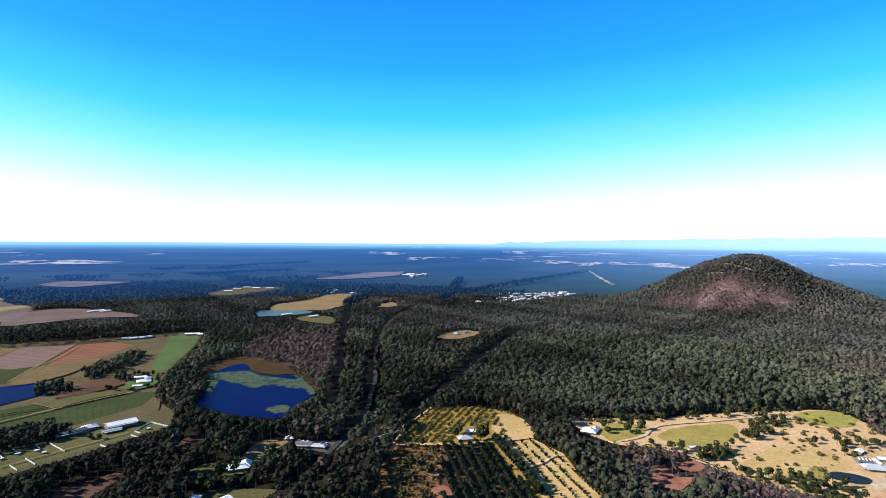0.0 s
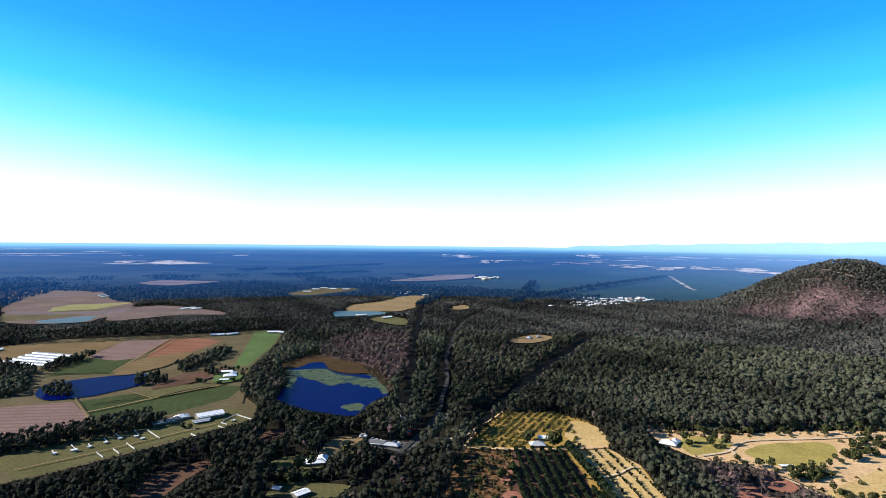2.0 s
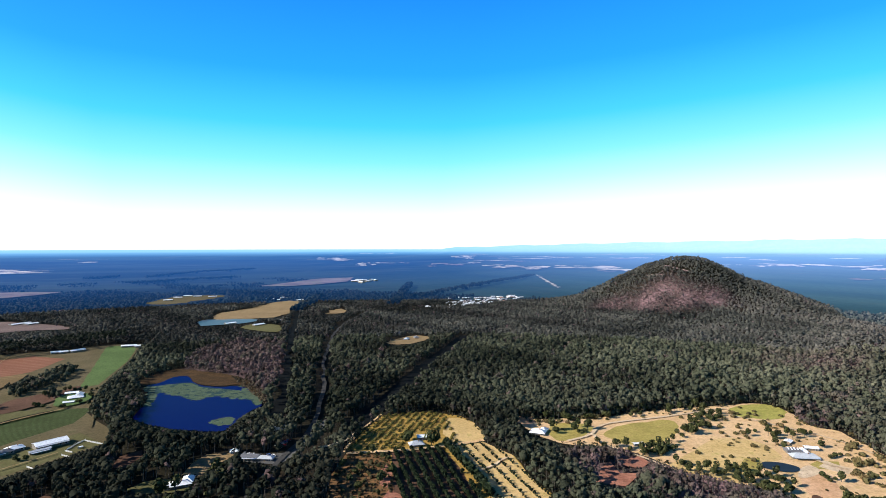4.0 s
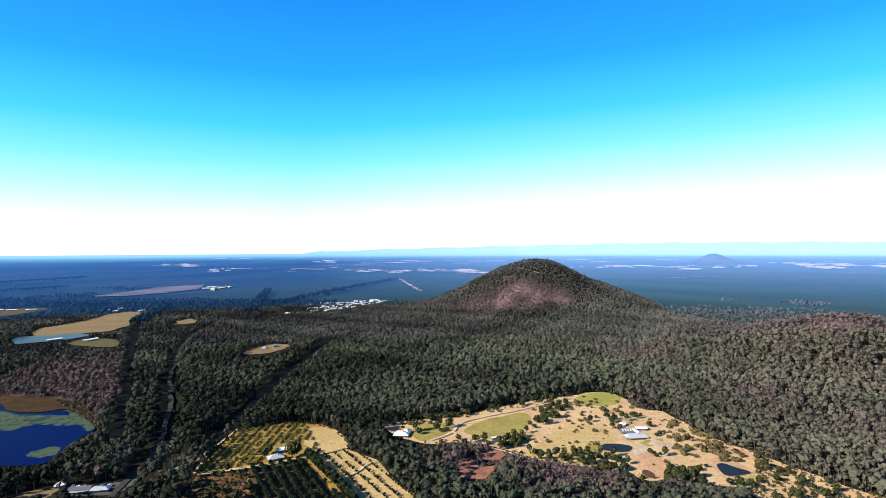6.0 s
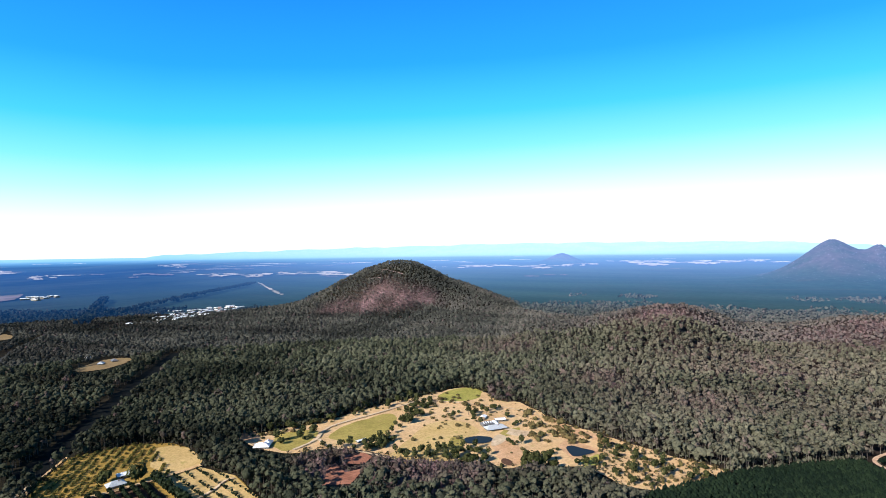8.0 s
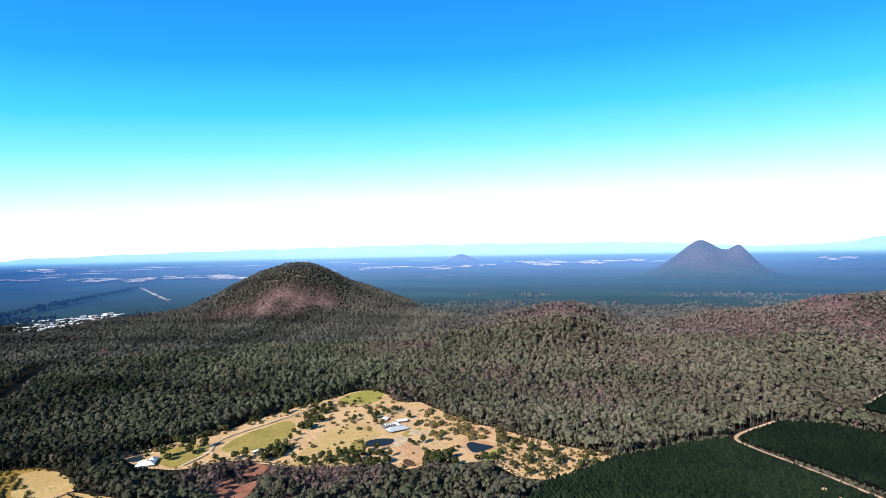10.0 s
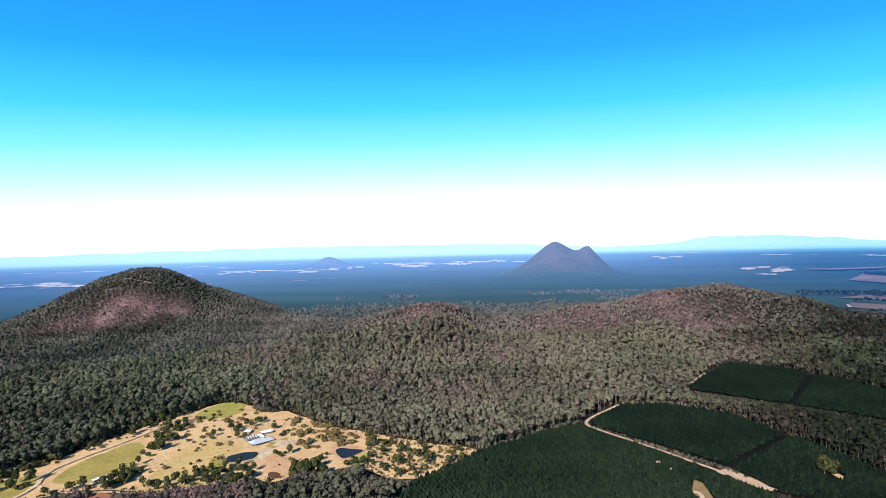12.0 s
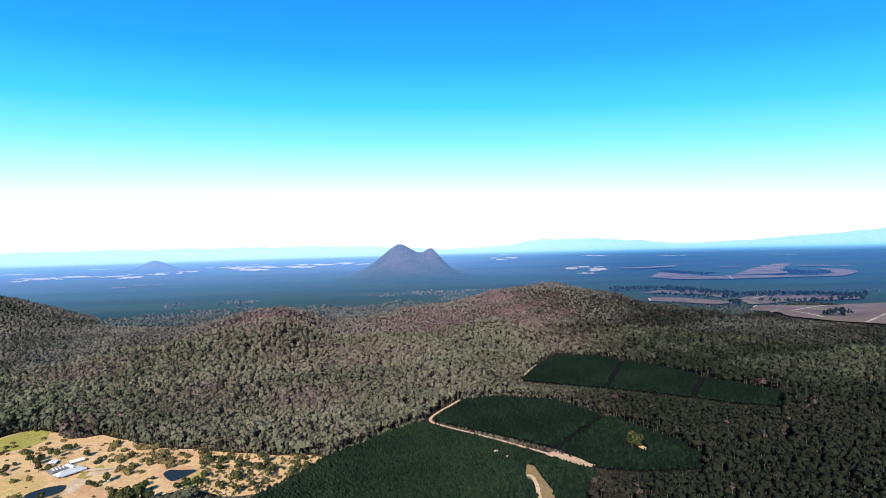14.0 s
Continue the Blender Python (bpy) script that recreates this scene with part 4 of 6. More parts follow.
track("drain", [(-504.7, 550.3), (-482.6, 556.9), (-446.7, 567.3)], 2.0, "shaded_litter", "dark ditch at the foot of an olive field", "ditch")
track("dirt_road", [(-444.5, 573.2), (-465.6, 639.8), (-487.6, 706.8), (-510.3, 779.3)], 1.6, "hay", "pale lane running up the red field")
track("dirt_road", [(-405.5, 473.1), (-367.9, 440.1), (-332.9, 409.2)], 1.6, "pasture", "grassy headland beside the ploughed field")
# far clearings
FAR_WEST = (
    ([(-1247.4, 1718.4), (-1252.3, 1840.6), (-1168.1, 1862.6), (-1027.8, 1856), (-1043.1, 1744.8), (-1083.3, 1650), (-1171.4, 1663.2)], "far_field"), ([(-481.4, 2058), (-418.9, 2206.3), (-320.9, 2509.1), (-173.9, 2596.5), (-177.7, 2307.6), (-274.1, 2144.3), (-369, 2056.9)], "far_field"),
    ([(-2519.5, 2982.3), (-2411.3, 3203.9), (-2183.7, 3666.1), (-2112.8, 3217.3), (-2208.3, 3006.8)], "far_pale"), ([(861.8, 3722), (983.1, 3603), (966.2, 3320), (820.5, 3407)], "far_pale"),
    ([(668, 4016), (885.5, 3902), (823.6, 3629), (619.7, 3725)], "far_pale"), ([(-796.8, 6214), (-492.8, 6366), (-436.5, 5641), (-707.4, 5517)], "far_pale"),
    ([(-256.9, 4492), (-146, 4535), (-149.9, 4038), (-229.1, 4009)], "far_pale"), ([(298, 4201), (424, 4247), (509, 3961), (306, 3796)], "far_field"),
)
FAR_NORTH = (
    ([(1182.9, 3828), (1307.1, 3560), (1463.2, 3347), (1199.6, 3267), (1095.6, 3494)], "far_pale"), ([(838.1, 7351), (1051.5, 7140), (891.4, 6252), (732.7, 6424)], "far_pale"),
    ([(2651, 3861), (2910, 4013), (3091, 3851), (2856, 3568), (2628, 3624)], "far_pale"), ([(2960, 3397), (3244, 3439), (3476, 3426), (3113, 3079), (2854, 3074)], "far_pale"),
    ([(3643, 3408), (3949, 3513), (3495, 3109), (3432, 3200)], "far_pale"), ([(4416, 3619), (4801, 3625), (4650, 3175), (3976, 2835), (3942, 3089)], "far_pale"),
    ([(4628, 3110), (5082, 3211), (5338, 3066), (4599, 2655), (4273, 2757)], "far_pale"), ([(5285, 2942), (5823, 2971), (6001, 2936), (5010, 2650)], "far_pale"),
)
FAR_EAST = (
    ([(2480.3, -98.7), (2930.3, -163.9), (2759.8, -243), (2524.1, -339.7), (2620.6, -503.1), (2507.2, -696.1), (2495.7, -767.6), (2367.8, -396.7), (2357, -196.9)], "far_field"),
    ([(2550.4, -427.5), (3109.5, -597.5), (3611.7, -809.3), (3735.8, -930.3), (3073, -726.5), (2638.2, -641.7), (2573.4, -535)], "far_field"),
    ([(3147.8, -886.6), (3004.5, -968.9), (2802, -944.3), (2492.3, -788.6), (2507.2, -696.1), (2731.3, -840.3)], "far_field"),
    ([(3367.2, 63.1), (3453.5, -138.8), (3637.1, -305.7), (3415.2, -257.3), (3257.8, -72.4)], "far_field"),
    ([(2975.5, 295.9), (3344.9, 235.5), (3714.9, 148.7), (3326.7, 171.1), (3075.7, 216.8)], "far_pale"),
    ([(1743.1, -46.5), (1844.1, -105), (1863.7, -194.9), (1707.1, -266.9), (1606.7, -235), (1724.6, -172.7)], "far_field"),
    ([(1510.1, -56), (1618.3, -63.1), (1574.3, -184.1), (1478.2, -248.8), (1424.8, -202.1)], "far_field"),
    ([(1562.3, -270.8), (1690.3, -323.3), (1675.4, -464.1), (1630.5, -564.7), (1556.8, -500.5), (1511.8, -395.5), (1469.6, -327.3), (1429.2, -272.8)], "far_field"),
    ([(1315.8, -245.6), (1417.6, -279.7), (1413.3, -391), (1508.5, -592.6), (1258.3, -528.5), (1114, -436.9), (1135.8, -393.2), (1152.6, -352.8), (1209.3, -297.1), (1289.5, -286.8)], "far_field"),
    ([(6468, 1489.2), (6825, 1273.3), (5788, 1122.1), (5896, 1295.9)], "far_pale"),
)


def streaks(a, d, wide, deep, n, mat, label, rng):
    """A far clearing seen as broken, uneven strips side by side: one sheet."""
    LEVEL[0] += 0.012
    ca, sa2 = math.cos(a), math.sin(a)
    bm = bmesh.new()
    for _ in range(n):
        u0, v0 = rng.uniform(-0.8, 0.8) * wide, rng.uniform(-0.8, 0.8) * deep
        lu, lv = rng.uniform(0.12, 0.45) * wide, rng.uniform(0.12, 0.4) * deep
        up, down = [], []
        for i in range(9):
            q = i / 4 - 1
            env = lv * (1 - q * q) ** 0.4
            up.append((u0 + q * lu, v0 + env * rng.uniform(0.2, 1.2)))
            down.append((u0 + q * lu + 0.03 * wide, v0 - env * rng.uniform(0.2, 1.2)))
        ring = np.array(up + down[::-1])
        x, y = ring[:, 0] * ca + (ring[:, 1] + d) * sa2, -ring[:, 0] * sa2 + (ring[:, 1] + d) * ca
        LEVEL[0] += 0.002
        vs = [bm.verts.new(p) for p in spot(x, y, (0.8 if d < 2200 else 2.5 if d < 3500 else 7.0) + LEVEL[0])]
        f = bm.faces.new(vs)
        f.normal_update()
        if f.normal.z < 0:
            f.normal_flip()
    tagged(part("far_field", bm, M[mat]), label, "field", kind="structure")


rng = np.random.default_rng(18)
for f, k in itertools.chain(FAR_WEST, FAR_NORTH, FAR_EAST):
    p = np.array(f)
    c = p.mean(0)
    far_left = c[1] > c[0] and np.hypot(*c) > 2400
    if np.hypot(*c) < 2900:
        OPEN.append(f)
    if np.hypot(*c) < 2400 or (k == "far_field" and not far_left):
        patch("far_field", f, M[k], "distant pale clearing in the forest plain", "field", step=9, amount=2.4)
        continue
    a = math.atan2(c[0], c[1])
    u = p @ np.array([math.cos(a), -math.sin(a)])
    v = p @ np.array([math.sin(a), math.cos(a)])
    streaks(a, v.mean(), 0.62 * np.ptp(u), 0.6 * np.ptp(v) + 0.03 * v.mean(), 9, k, "thin broken pale clearings in the forest plain", rng)

road_far = [(717, 2717), (628.6, 2227), (569.4, 1889)]
patch("far_road", ribbon(road_far, 9), M["far_pale"], "pale road cutting through distant forest", "road", step=40, amount=4.5)
OPEN.append(ribbon(road_far, 24))
for line in ([(1336.9, -249.6), (1411.6, -278.5)], [(1302, -318.1), (1367.4, -367.8), (1420.7, -416.5)], [(1302.6, -325.3), (1266.2, -340.3), (1214.9, -350.3)], [(1143.2, -395.8), (1278.8, -473.2), (1402.2, -550.6)], [(2574.3, -406.3), (2334.8, -387.3)], [(1578.2, -301.6), (1649.1, -349.5)], [(1279.2, -279.5), (1320.2, -298.9)], [(1724.3, -113.1), (1706.6, -199.9), (1762, -239.1)], [(1570.1, -58.3), (1510.4, -61.4)], [(2500.5, -617.7), (2507.2, -696.1), (2532.1, -778.8)]):
    patch("far_track", ribbon(line, 5), M["far_pale"], "pale dirt track across distant fields", "track", step=20, amount=0.8)
WEST_STREAKS = ((-44.5, 8470, 461, 424), (-41.2, 6183, 589, 185), (-38.2, 7192, 347, 216), (-43.3, 5465, 219, 109))
rng = np.random.default_rng(8)
for i in range(60):
    a = rng.choice((rng.uniform(-6, 34), rng.uniform(-48, 40), rng.uniform(34, 62), rng.uniform(74, 112)), p=(0.45, 0.2, 0.2, 0.15))
    d = rng.uniform(3000, 10500)
    streaks(radians(a), d, rng.uniform(0.02, 0.07) * d, rng.uniform(0.02, 0.06) * d, int(rng.integers(2, 6)), ("far_pale", "far_field")[i % 2], "thin distant clearings in the forest plain", rng)


for a, d, wide, deep in WEST_STREAKS:
    streaks(radians(a), d, wide, deep, 7, "far_pale", "thin hazy clearings near the western skyline", rng)


# ---------------------------------------------------------------- woods
def scatter(d0, d1, gap, seed, a0=-52.0, a1=116.0):
    """Uneven points over a sector of the plain."""
    rng = np.random.default_rng(seed)
    n = int(d1 / gap)
    g = np.arange(-n, n + 1) * gap
    x, y = np.meshgrid(g, g)
    x, y = x.ravel(), y.ravel()
    x = x + rng.uniform(-0.48, 0.48, x.size) * gap
    y = y + rng.uniform(-0.48, 0.48, y.size) * gap
    d, az = np.hypot(x, y), np.degrees(np.arctan2(x, y))
    k = (d > d0) & (d <= d1) & (az > a0) & (az < a1)
    return x[k], y[k], rng


def wooded(x, y, cap=False):
    """Where trees stand, and how tall they may grow: low at the near edge of clearings."""
    tall = np.full(x.size, 99.0)
    for p in OPEN:
        for lift in (1.1, 1.085, 1.07, 1.055, 1.04, 1.025, 1.012, 1.0):
            q = inside(x * lift, y * lift, p)
            tall[q] = np.minimum(tall[q], 150 * (1 - 1 / lift))
    for p in CUTS:
        tall[inside(x, y, p)] = 0
    for p in GROVES:
        tall[inside(x, y, p)] = 12
    for p in LOW:
        q = inside(x, y, p)
        tall[q] = np.where(np.sin(x[q] * 0.7) * np.sin(y[q] * 0.9) > 0.05, 7.0, 0.0)
    return tall


def canopy(name, x, y, rng, clumps, size, mat, label, height=(12, 18), wide=(3.0, 4.8), sprigs=0, sprig=0.5, trunk=False, dry=None, cap=None, core=0.7, rim=6, shade=0.0):
    """Broad-leaved trees: each crown is a close inner mass, leaf clumps like small uneven domes over it, and loose sprigs that break its outline."""
    n = x.size
    base = spot(x, y)
    d = np.hypot(x, y)
    s = (reach(d) / d)[:, None, None]
    h = height[0] + (height[1] - height[0]) * rng.beta(1.8, 2.0, n)
    r = rng.uniform(*wide, n) * (0.75 + 0.5 * (h - height[0]) / (height[1] - height[0])) * rng.lognormal(0.0, 0.17, n)
    if cap is not None:
        h = np.minimum(h, cap * rng.uniform(0.8, 1.0, n))
        r = np.minimum(r, 0.4 * h + 0.3)
    az = np.degrees(np.arctan2(x, y))
    east = np.clip((az - 35) / 20, 0, 1) * np.clip((91 - az) / 8, 0, 1)
    if dry is None:
        dry = np.clip(dryness(x, y) * rng.uniform(0.4, 1.5, n), 0, 1)
        few = rng.random(n) < 0.02 + 0.08 * east
        dry = np.where(few, np.maximum(dry, rng.uniform(0.2, 0.55, n)), dry)
        dry = np.clip(dry + 0.13 * east * blot(x, y, 80, 11), 0, 1)
    # Tint follows bearing too: front-lit east painted lighter, shaded west and far right darker.
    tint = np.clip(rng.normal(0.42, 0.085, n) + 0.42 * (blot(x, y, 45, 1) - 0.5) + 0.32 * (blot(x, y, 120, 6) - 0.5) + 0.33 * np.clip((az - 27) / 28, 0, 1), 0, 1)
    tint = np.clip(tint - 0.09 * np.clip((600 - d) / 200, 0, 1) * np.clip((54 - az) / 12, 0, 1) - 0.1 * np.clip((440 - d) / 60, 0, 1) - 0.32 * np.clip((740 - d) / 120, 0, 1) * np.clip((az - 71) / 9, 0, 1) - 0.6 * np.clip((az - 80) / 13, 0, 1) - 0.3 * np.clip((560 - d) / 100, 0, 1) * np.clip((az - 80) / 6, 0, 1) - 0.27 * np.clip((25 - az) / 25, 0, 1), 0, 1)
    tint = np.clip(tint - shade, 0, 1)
    # clumps over the upper crown
    k = clumps
    dirs = rng.normal(size=(n, k, 3))
    dirs[..., 2] = np.abs(dirs[..., 2]) * 1.25 - 0.72
    dirs /= np.linalg.norm(dirs, axis=2, keepdims=True)
    lean = rng.normal(0, 0.16, (n, 1, 3)) * np.array([1, 1, 0.3])
    c = (dirs * rng.uniform(0.42, 0.86, (n, k, 1)) + lean) * r[:, None, None]
    c[..., 2] = c[..., 2] * 1.2 + (h - r * 1.15)[:, None]
    axis = dirs + np.array([0, 0, 0.35]) + rng.normal(0, 0.22, (n, k, 3))
    axis /= np.linalg.norm(axis, axis=2, keepdims=True)
    t1 = np.cross(axis, rng.normal(size=(n, k, 3)))
    t1 /= np.linalg.norm(t1, axis=2, keepdims=True)
    t2 = np.cross(axis, t1)
    q = (rng.uniform(0.65, 1.25, (n, k)) * size * (r * (1 - 0.4 * dry))[:, None])[..., None]
    pts = [c + axis * q * 0.5]
    for i in range(rim):
        a = i * math.tau / rim
        w = rng.uniform(0.6, 1.3, (n, k, 1))
        pts.append(c + q * w * (math.cos(a) * t1 + math.sin(a) * t2) - axis * q * rng.uniform(0.1, 0.75, (n, k, 1)))
    pts = np.stack(pts, 2)
    m = rim + 1
    verts = [(base[:, None, None, :] + pts * s[..., None]).reshape(-1, 3)]
    fan = np.array([[0, 1 + i, 1 + (i + 1) % rim] for i in range(rim)])
    faces = [(np.arange(n * k)[:, None, None] * m + fan).reshape(-1, 3)]
    counts = [k * m]
    first = n * k * m
    # the close inner foliage of each crown
    if core:
        g = (1 + 5 ** 0.5) / 2
        ico = np.array([(-1, g, 0), (1, g, 0), (-1, -g, 0), (1, -g, 0), (0, -1, g), (0, 1, g), (0, -1, -g), (0, 1, -g), (g, 0, -1), (g, 0, 1), (-g, 0, -1), (-g, 0, 1)]) / math.hypot(1, g)
        sides = np.array([(0, 11, 5), (0, 5, 1), (0, 1, 7), (0, 7, 10), (0, 10, 11), (1, 5, 9), (5, 11, 4), (11, 10, 2), (10, 7, 6), (7, 1, 8), (3, 9, 4), (3, 4, 2), (3, 2, 6), (3, 6, 8), (3, 8, 9), (4, 9, 5), (2, 4, 11), (6, 2, 10), (8, 6, 7), (9, 8, 1)])
        turn = rng.uniform(0, math.tau, n)
        ct, st = np.cos(turn)[:, None], np.sin(turn)[:, None]
        p = np.stack([ct * ico[:, 0] - st * ico[:, 1], st * ico[:, 0] + ct * ico[:, 1], np.broadcast_to(ico[:, 2], (n, 12))], -1)
        p = p * rng.uniform(0.5, 1.02, (n, 12, 1)) * (r * core * (1 - 0.4 * dry))[:, None, None]
        p[..., 2] = p[..., 2] * 1.3 + (h - r * 1.25)[:, None]
        verts.append((base[:, None, :] + p * s).reshape(-1, 3))
        faces.append((first + np.arange(n)[:, None, None] * 12 + sides).reshape(-1, 3))
        counts.append(12)
        first += n * 12
    smooth = sum(len(f) for f in faces)
    if sprigs:
        j = rng.integers(0, k, (n, sprigs))[..., None]
        o = np.take_along_axis(c, j.repeat(3, 2), 1) + np.take_along_axis(q, j, 1) * rng.normal(0, 0.62, (n, sprigs, 3))
        nor = np.take_along_axis(axis, j.repeat(3, 2), 1) + rng.normal(0, 0.5, (n, sprigs, 3))
        nor /= np.linalg.norm(nor, axis=2, keepdims=True)
        u1 = np.cross(nor, rng.normal(size=(n, sprigs, 3)))
        u1 /= np.linalg.norm(u1, axis=2, keepdims=True)
        u2 = np.cross(nor, u1)
        w = sprig * rng.uniform(0.6, 1.3, (n, sprigs, 1))
        p = np.stack([o + w * (a * u1 + b * u2) for a, b in ((-1, -0.6), (0.9, -0.7), (0.1, 1.0))], 2)
        verts.append((base[:, None, None, :] + p * s[..., None]).reshape(-1, 3))
        faces.append(first + np.arange(n * sprigs * 3).reshape(-1, 3))
        counts.append(sprigs * 3)
    faces = np.vstack(faces)
    ob = raw(name, np.vstack(verts), faces, [mat], None, tuple((key, np.concatenate([np.repeat(v, z) for z in counts])) for key, v in (("tint", tint), ("dry", dry))))
    ob.data.polygons.foreach_set("use_smooth", np.arange(len(faces)) < smooth)
    tagged(ob, label, "forest", kind="stuff")
    if trunk:
        lean = rng.normal(0, 0.5, (n, 2))
        ang = np.arange(3) * math.tau / 3
        rad = np.stack([np.cos(ang), np.sin(ang)], 1)
        lo = np.zeros((n, 3, 3))
        hi = np.zeros((n, 3, 3))
        lo[..., :2] = rad * 0.22
        hi[..., :2] = rad * 0.09 + lean[:, None]
        hi[..., 2] = (h * (0.8 + 0.3 * (dry > 0.4)))[:, None]
        tv = (base[:, None, :] + np.concatenate([lo, hi], 1)).reshape(-1, 3)
        f = np.array([[0, 1, 4, 3], [1, 2, 5, 4], [2, 0, 3, 5]])
        tf = (np.arange(n)[:, None, None] * 6 + f).reshape(-1, 4)
        tagged(raw("forest_stems", tv, tf, [M["bark"]]), "pale grey gum tree stems under the canopy", "forest", kind="stuff")
    return ob


def behind(x, y):
    """Whether a place lies on the far side of the long ridge, where the plantations begin."""
    az = np.degrees(np.arctan2(x, y))
    edge = np.interp(az, (38, 41, 46, 100, 106), (1700, 1330, 1200, 1200, 1700)) + 70 * (blot(x, y, 70, 9) - 0.5)
    return np.hypot(x, y) > edge


for d0, d1, gap, seed, clumps, size, sprigs, sprig, core in ((285, 560, 4.7, 11, 9, 0.46, 10, 0.4, 0), (560, 900, 7.2, 25, 10, 0.42, 9, 0.5, 0)):
    x, y, rng = scatter(d0, d1, gap, seed)
    cap = wooded(x, y)
    k = (cap > 1.2) & ~behind(x, y) & (rng.random(x.size) > 0.5 * dryness(x, y))
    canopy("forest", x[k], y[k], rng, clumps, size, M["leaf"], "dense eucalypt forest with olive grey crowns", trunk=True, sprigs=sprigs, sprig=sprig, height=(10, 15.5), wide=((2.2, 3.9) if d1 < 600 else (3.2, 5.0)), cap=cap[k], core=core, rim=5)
x, y, rng = scatter(285, 820, 4.0, 17)
cap = wooded(x, y)
edge = np.zeros(x.size, bool)
for p in (estate, orchard, scrub_east, farmland, pines_low, pines_mid, lake_basin):
    for lift in (0.985, 0.97):
        edge |= inside(x * lift, y * lift, p)
k = (cap > 1.2) & ((cap < 12.5) | edge)
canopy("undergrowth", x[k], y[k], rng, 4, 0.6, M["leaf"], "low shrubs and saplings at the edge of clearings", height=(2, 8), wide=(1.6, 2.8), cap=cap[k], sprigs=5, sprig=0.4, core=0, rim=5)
x, y, rng = scatter(900, 1500, 6.1, 12)
cap = wooded(x, y)
k = (cap > 1.2) & ~behind(x, y) & (rng.random(x.size) > 0.22 * dryness(x, y))
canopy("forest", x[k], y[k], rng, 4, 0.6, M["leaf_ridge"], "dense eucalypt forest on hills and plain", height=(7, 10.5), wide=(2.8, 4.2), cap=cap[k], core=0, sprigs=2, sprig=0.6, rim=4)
x, y, rng = scatter(1500, 2600, 11.5, 13, -52.0, 26.0)
cap = wooded(x, y)
az = np.degrees(np.arctan2(x, y))
k = (cap > 1.2) & (np.hypot(x, y) < np.interp(az, (-52, -20, -8, 4, 12, 26), (1950, 2000, 1850, 1650, 1620, 1560)) + 260 * (blot(x, y, 150, 8) - 0.5))
k |= (cap > 1.2) & (az < -6) & (blot(x, y, 110, 21) > 0.6) & (rng.random(x.size) < 0.6)
canopy("far_forest", x[k], y[k], rng, 2, 0.8, M["leaf_far"], "distant dark bush forest on the plain", wide=(4.5, 7.0), height=(6, 12), cap=cap[k], core=0, rim=5)
x, y, rng = scatter(1150, 1950, 8.4, 15, 26.0, 116.0)
d = np.hypot(x, y)
k = (wooded(x, y) > 5) & ((d > 1500) | behind(x, y)) & (rng.random(x.size) < np.where(d < 1400 + 200 * blot(x, y, 90, 4), 0.95, np.where(blot(x, y, 160, 4) > 0.66, 0.3, 0.0)))
canopy("far_forest", x[k], y[k], rng, 3, 0.75, M["leaf_mid"], "distant patchy bush forest on the plain", wide=(3.6, 5.4), height=(5, 9), core=0, rim=5)
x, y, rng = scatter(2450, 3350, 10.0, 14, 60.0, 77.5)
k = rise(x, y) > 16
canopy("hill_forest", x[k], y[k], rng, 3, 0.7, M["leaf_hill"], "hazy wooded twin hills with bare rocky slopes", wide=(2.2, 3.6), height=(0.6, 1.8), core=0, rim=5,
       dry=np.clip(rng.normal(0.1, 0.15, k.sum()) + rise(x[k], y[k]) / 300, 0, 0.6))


for f in (ribbon([(1825, 44.3), (1865.3, -122.7), (1639.5, -273.6), (1658.8, -434.2), (1615.6, -560.6)], 46), ribbon([(2926.3, -181.6), (2704.8, -284.5), (2646.7, -356.4)], 60), ribbon([(2860.5, -696.1), (2670.2, -700.9), (2651.6, -796)], 60), ribbon([(1426.3, -225.9), (1440.2, -251.7)], 22), ribbon([(1635.1, -63.8), (1636.6, -135.6), (1560.1, -208.7)], 16), ribbon([(1467.6, -292), (1472.7, -385.1), (1489.1, -456.7), (1572.1, -539.8)], 14), ribbon([(1224.7, -364.1), (1244.3, -388.4), (1246, -405.4)], 30), ribbon([(-1097.4, 2624.8), (-1046.5, 3086.8), (-838, 3485.2)], 40), ribbon([(-987.2, 2197.3), (-864.9, 2397.5), (-688.6, 2590.4)], 40), ribbon([(-1286.7, 2488), (-1251.5, 2691)], 40), ribbon([(-504.8, 1805.8), (-398.1, 1718.2), (-344.5, 1668.9)], 30), ribbon([(-212.9, 1262.6), (-201.2, 1459.9), (-207.3, 1624.5)], 26), ribbon([(-2715, 3190.2), (-2596, 3505.7), (-2382.6, 3908.2)], 60), ribbon([(-1415, 1340.3), (-1433.1, 1446.7), (-1437.7, 1573.3)], 120),
          ribbon([(4.5, 1369.9), (30, 1681), (68.4, 2113)], 26), ribbon([(65.8, 1552), (200.2, 1821), (375.8, 2134), (662, 2617)], 34)):
    a = np.degrees(np.arctan2(*np.array(f).T))
    x, y, rng = scatter(1150, 3600, 9.0, 19, a.min() - 1, a.max() + 1)
    k = inside(x, y, f)
    canopy("pine_belt", x[k], y[k], rng, 3, 0.75, M["leaf_far"], "dark belt of tall pines beyond the ridge", height=(12, 19), wide=(3.4, 5.0), dry=np.zeros(k.sum()), core=0, rim=5)
belt = [(-734.8, 667.9), (-706.2, 690.3), (-583.9, 752.7), (-514.8, 783.4), (-454.1, 837.8), (-402, 889.1), (-429, 948.8), (-486.2, 896.9), (-549.2, 835.7), (-612.7, 789.9), (-725.2, 708.8), (-754, 685.4)]
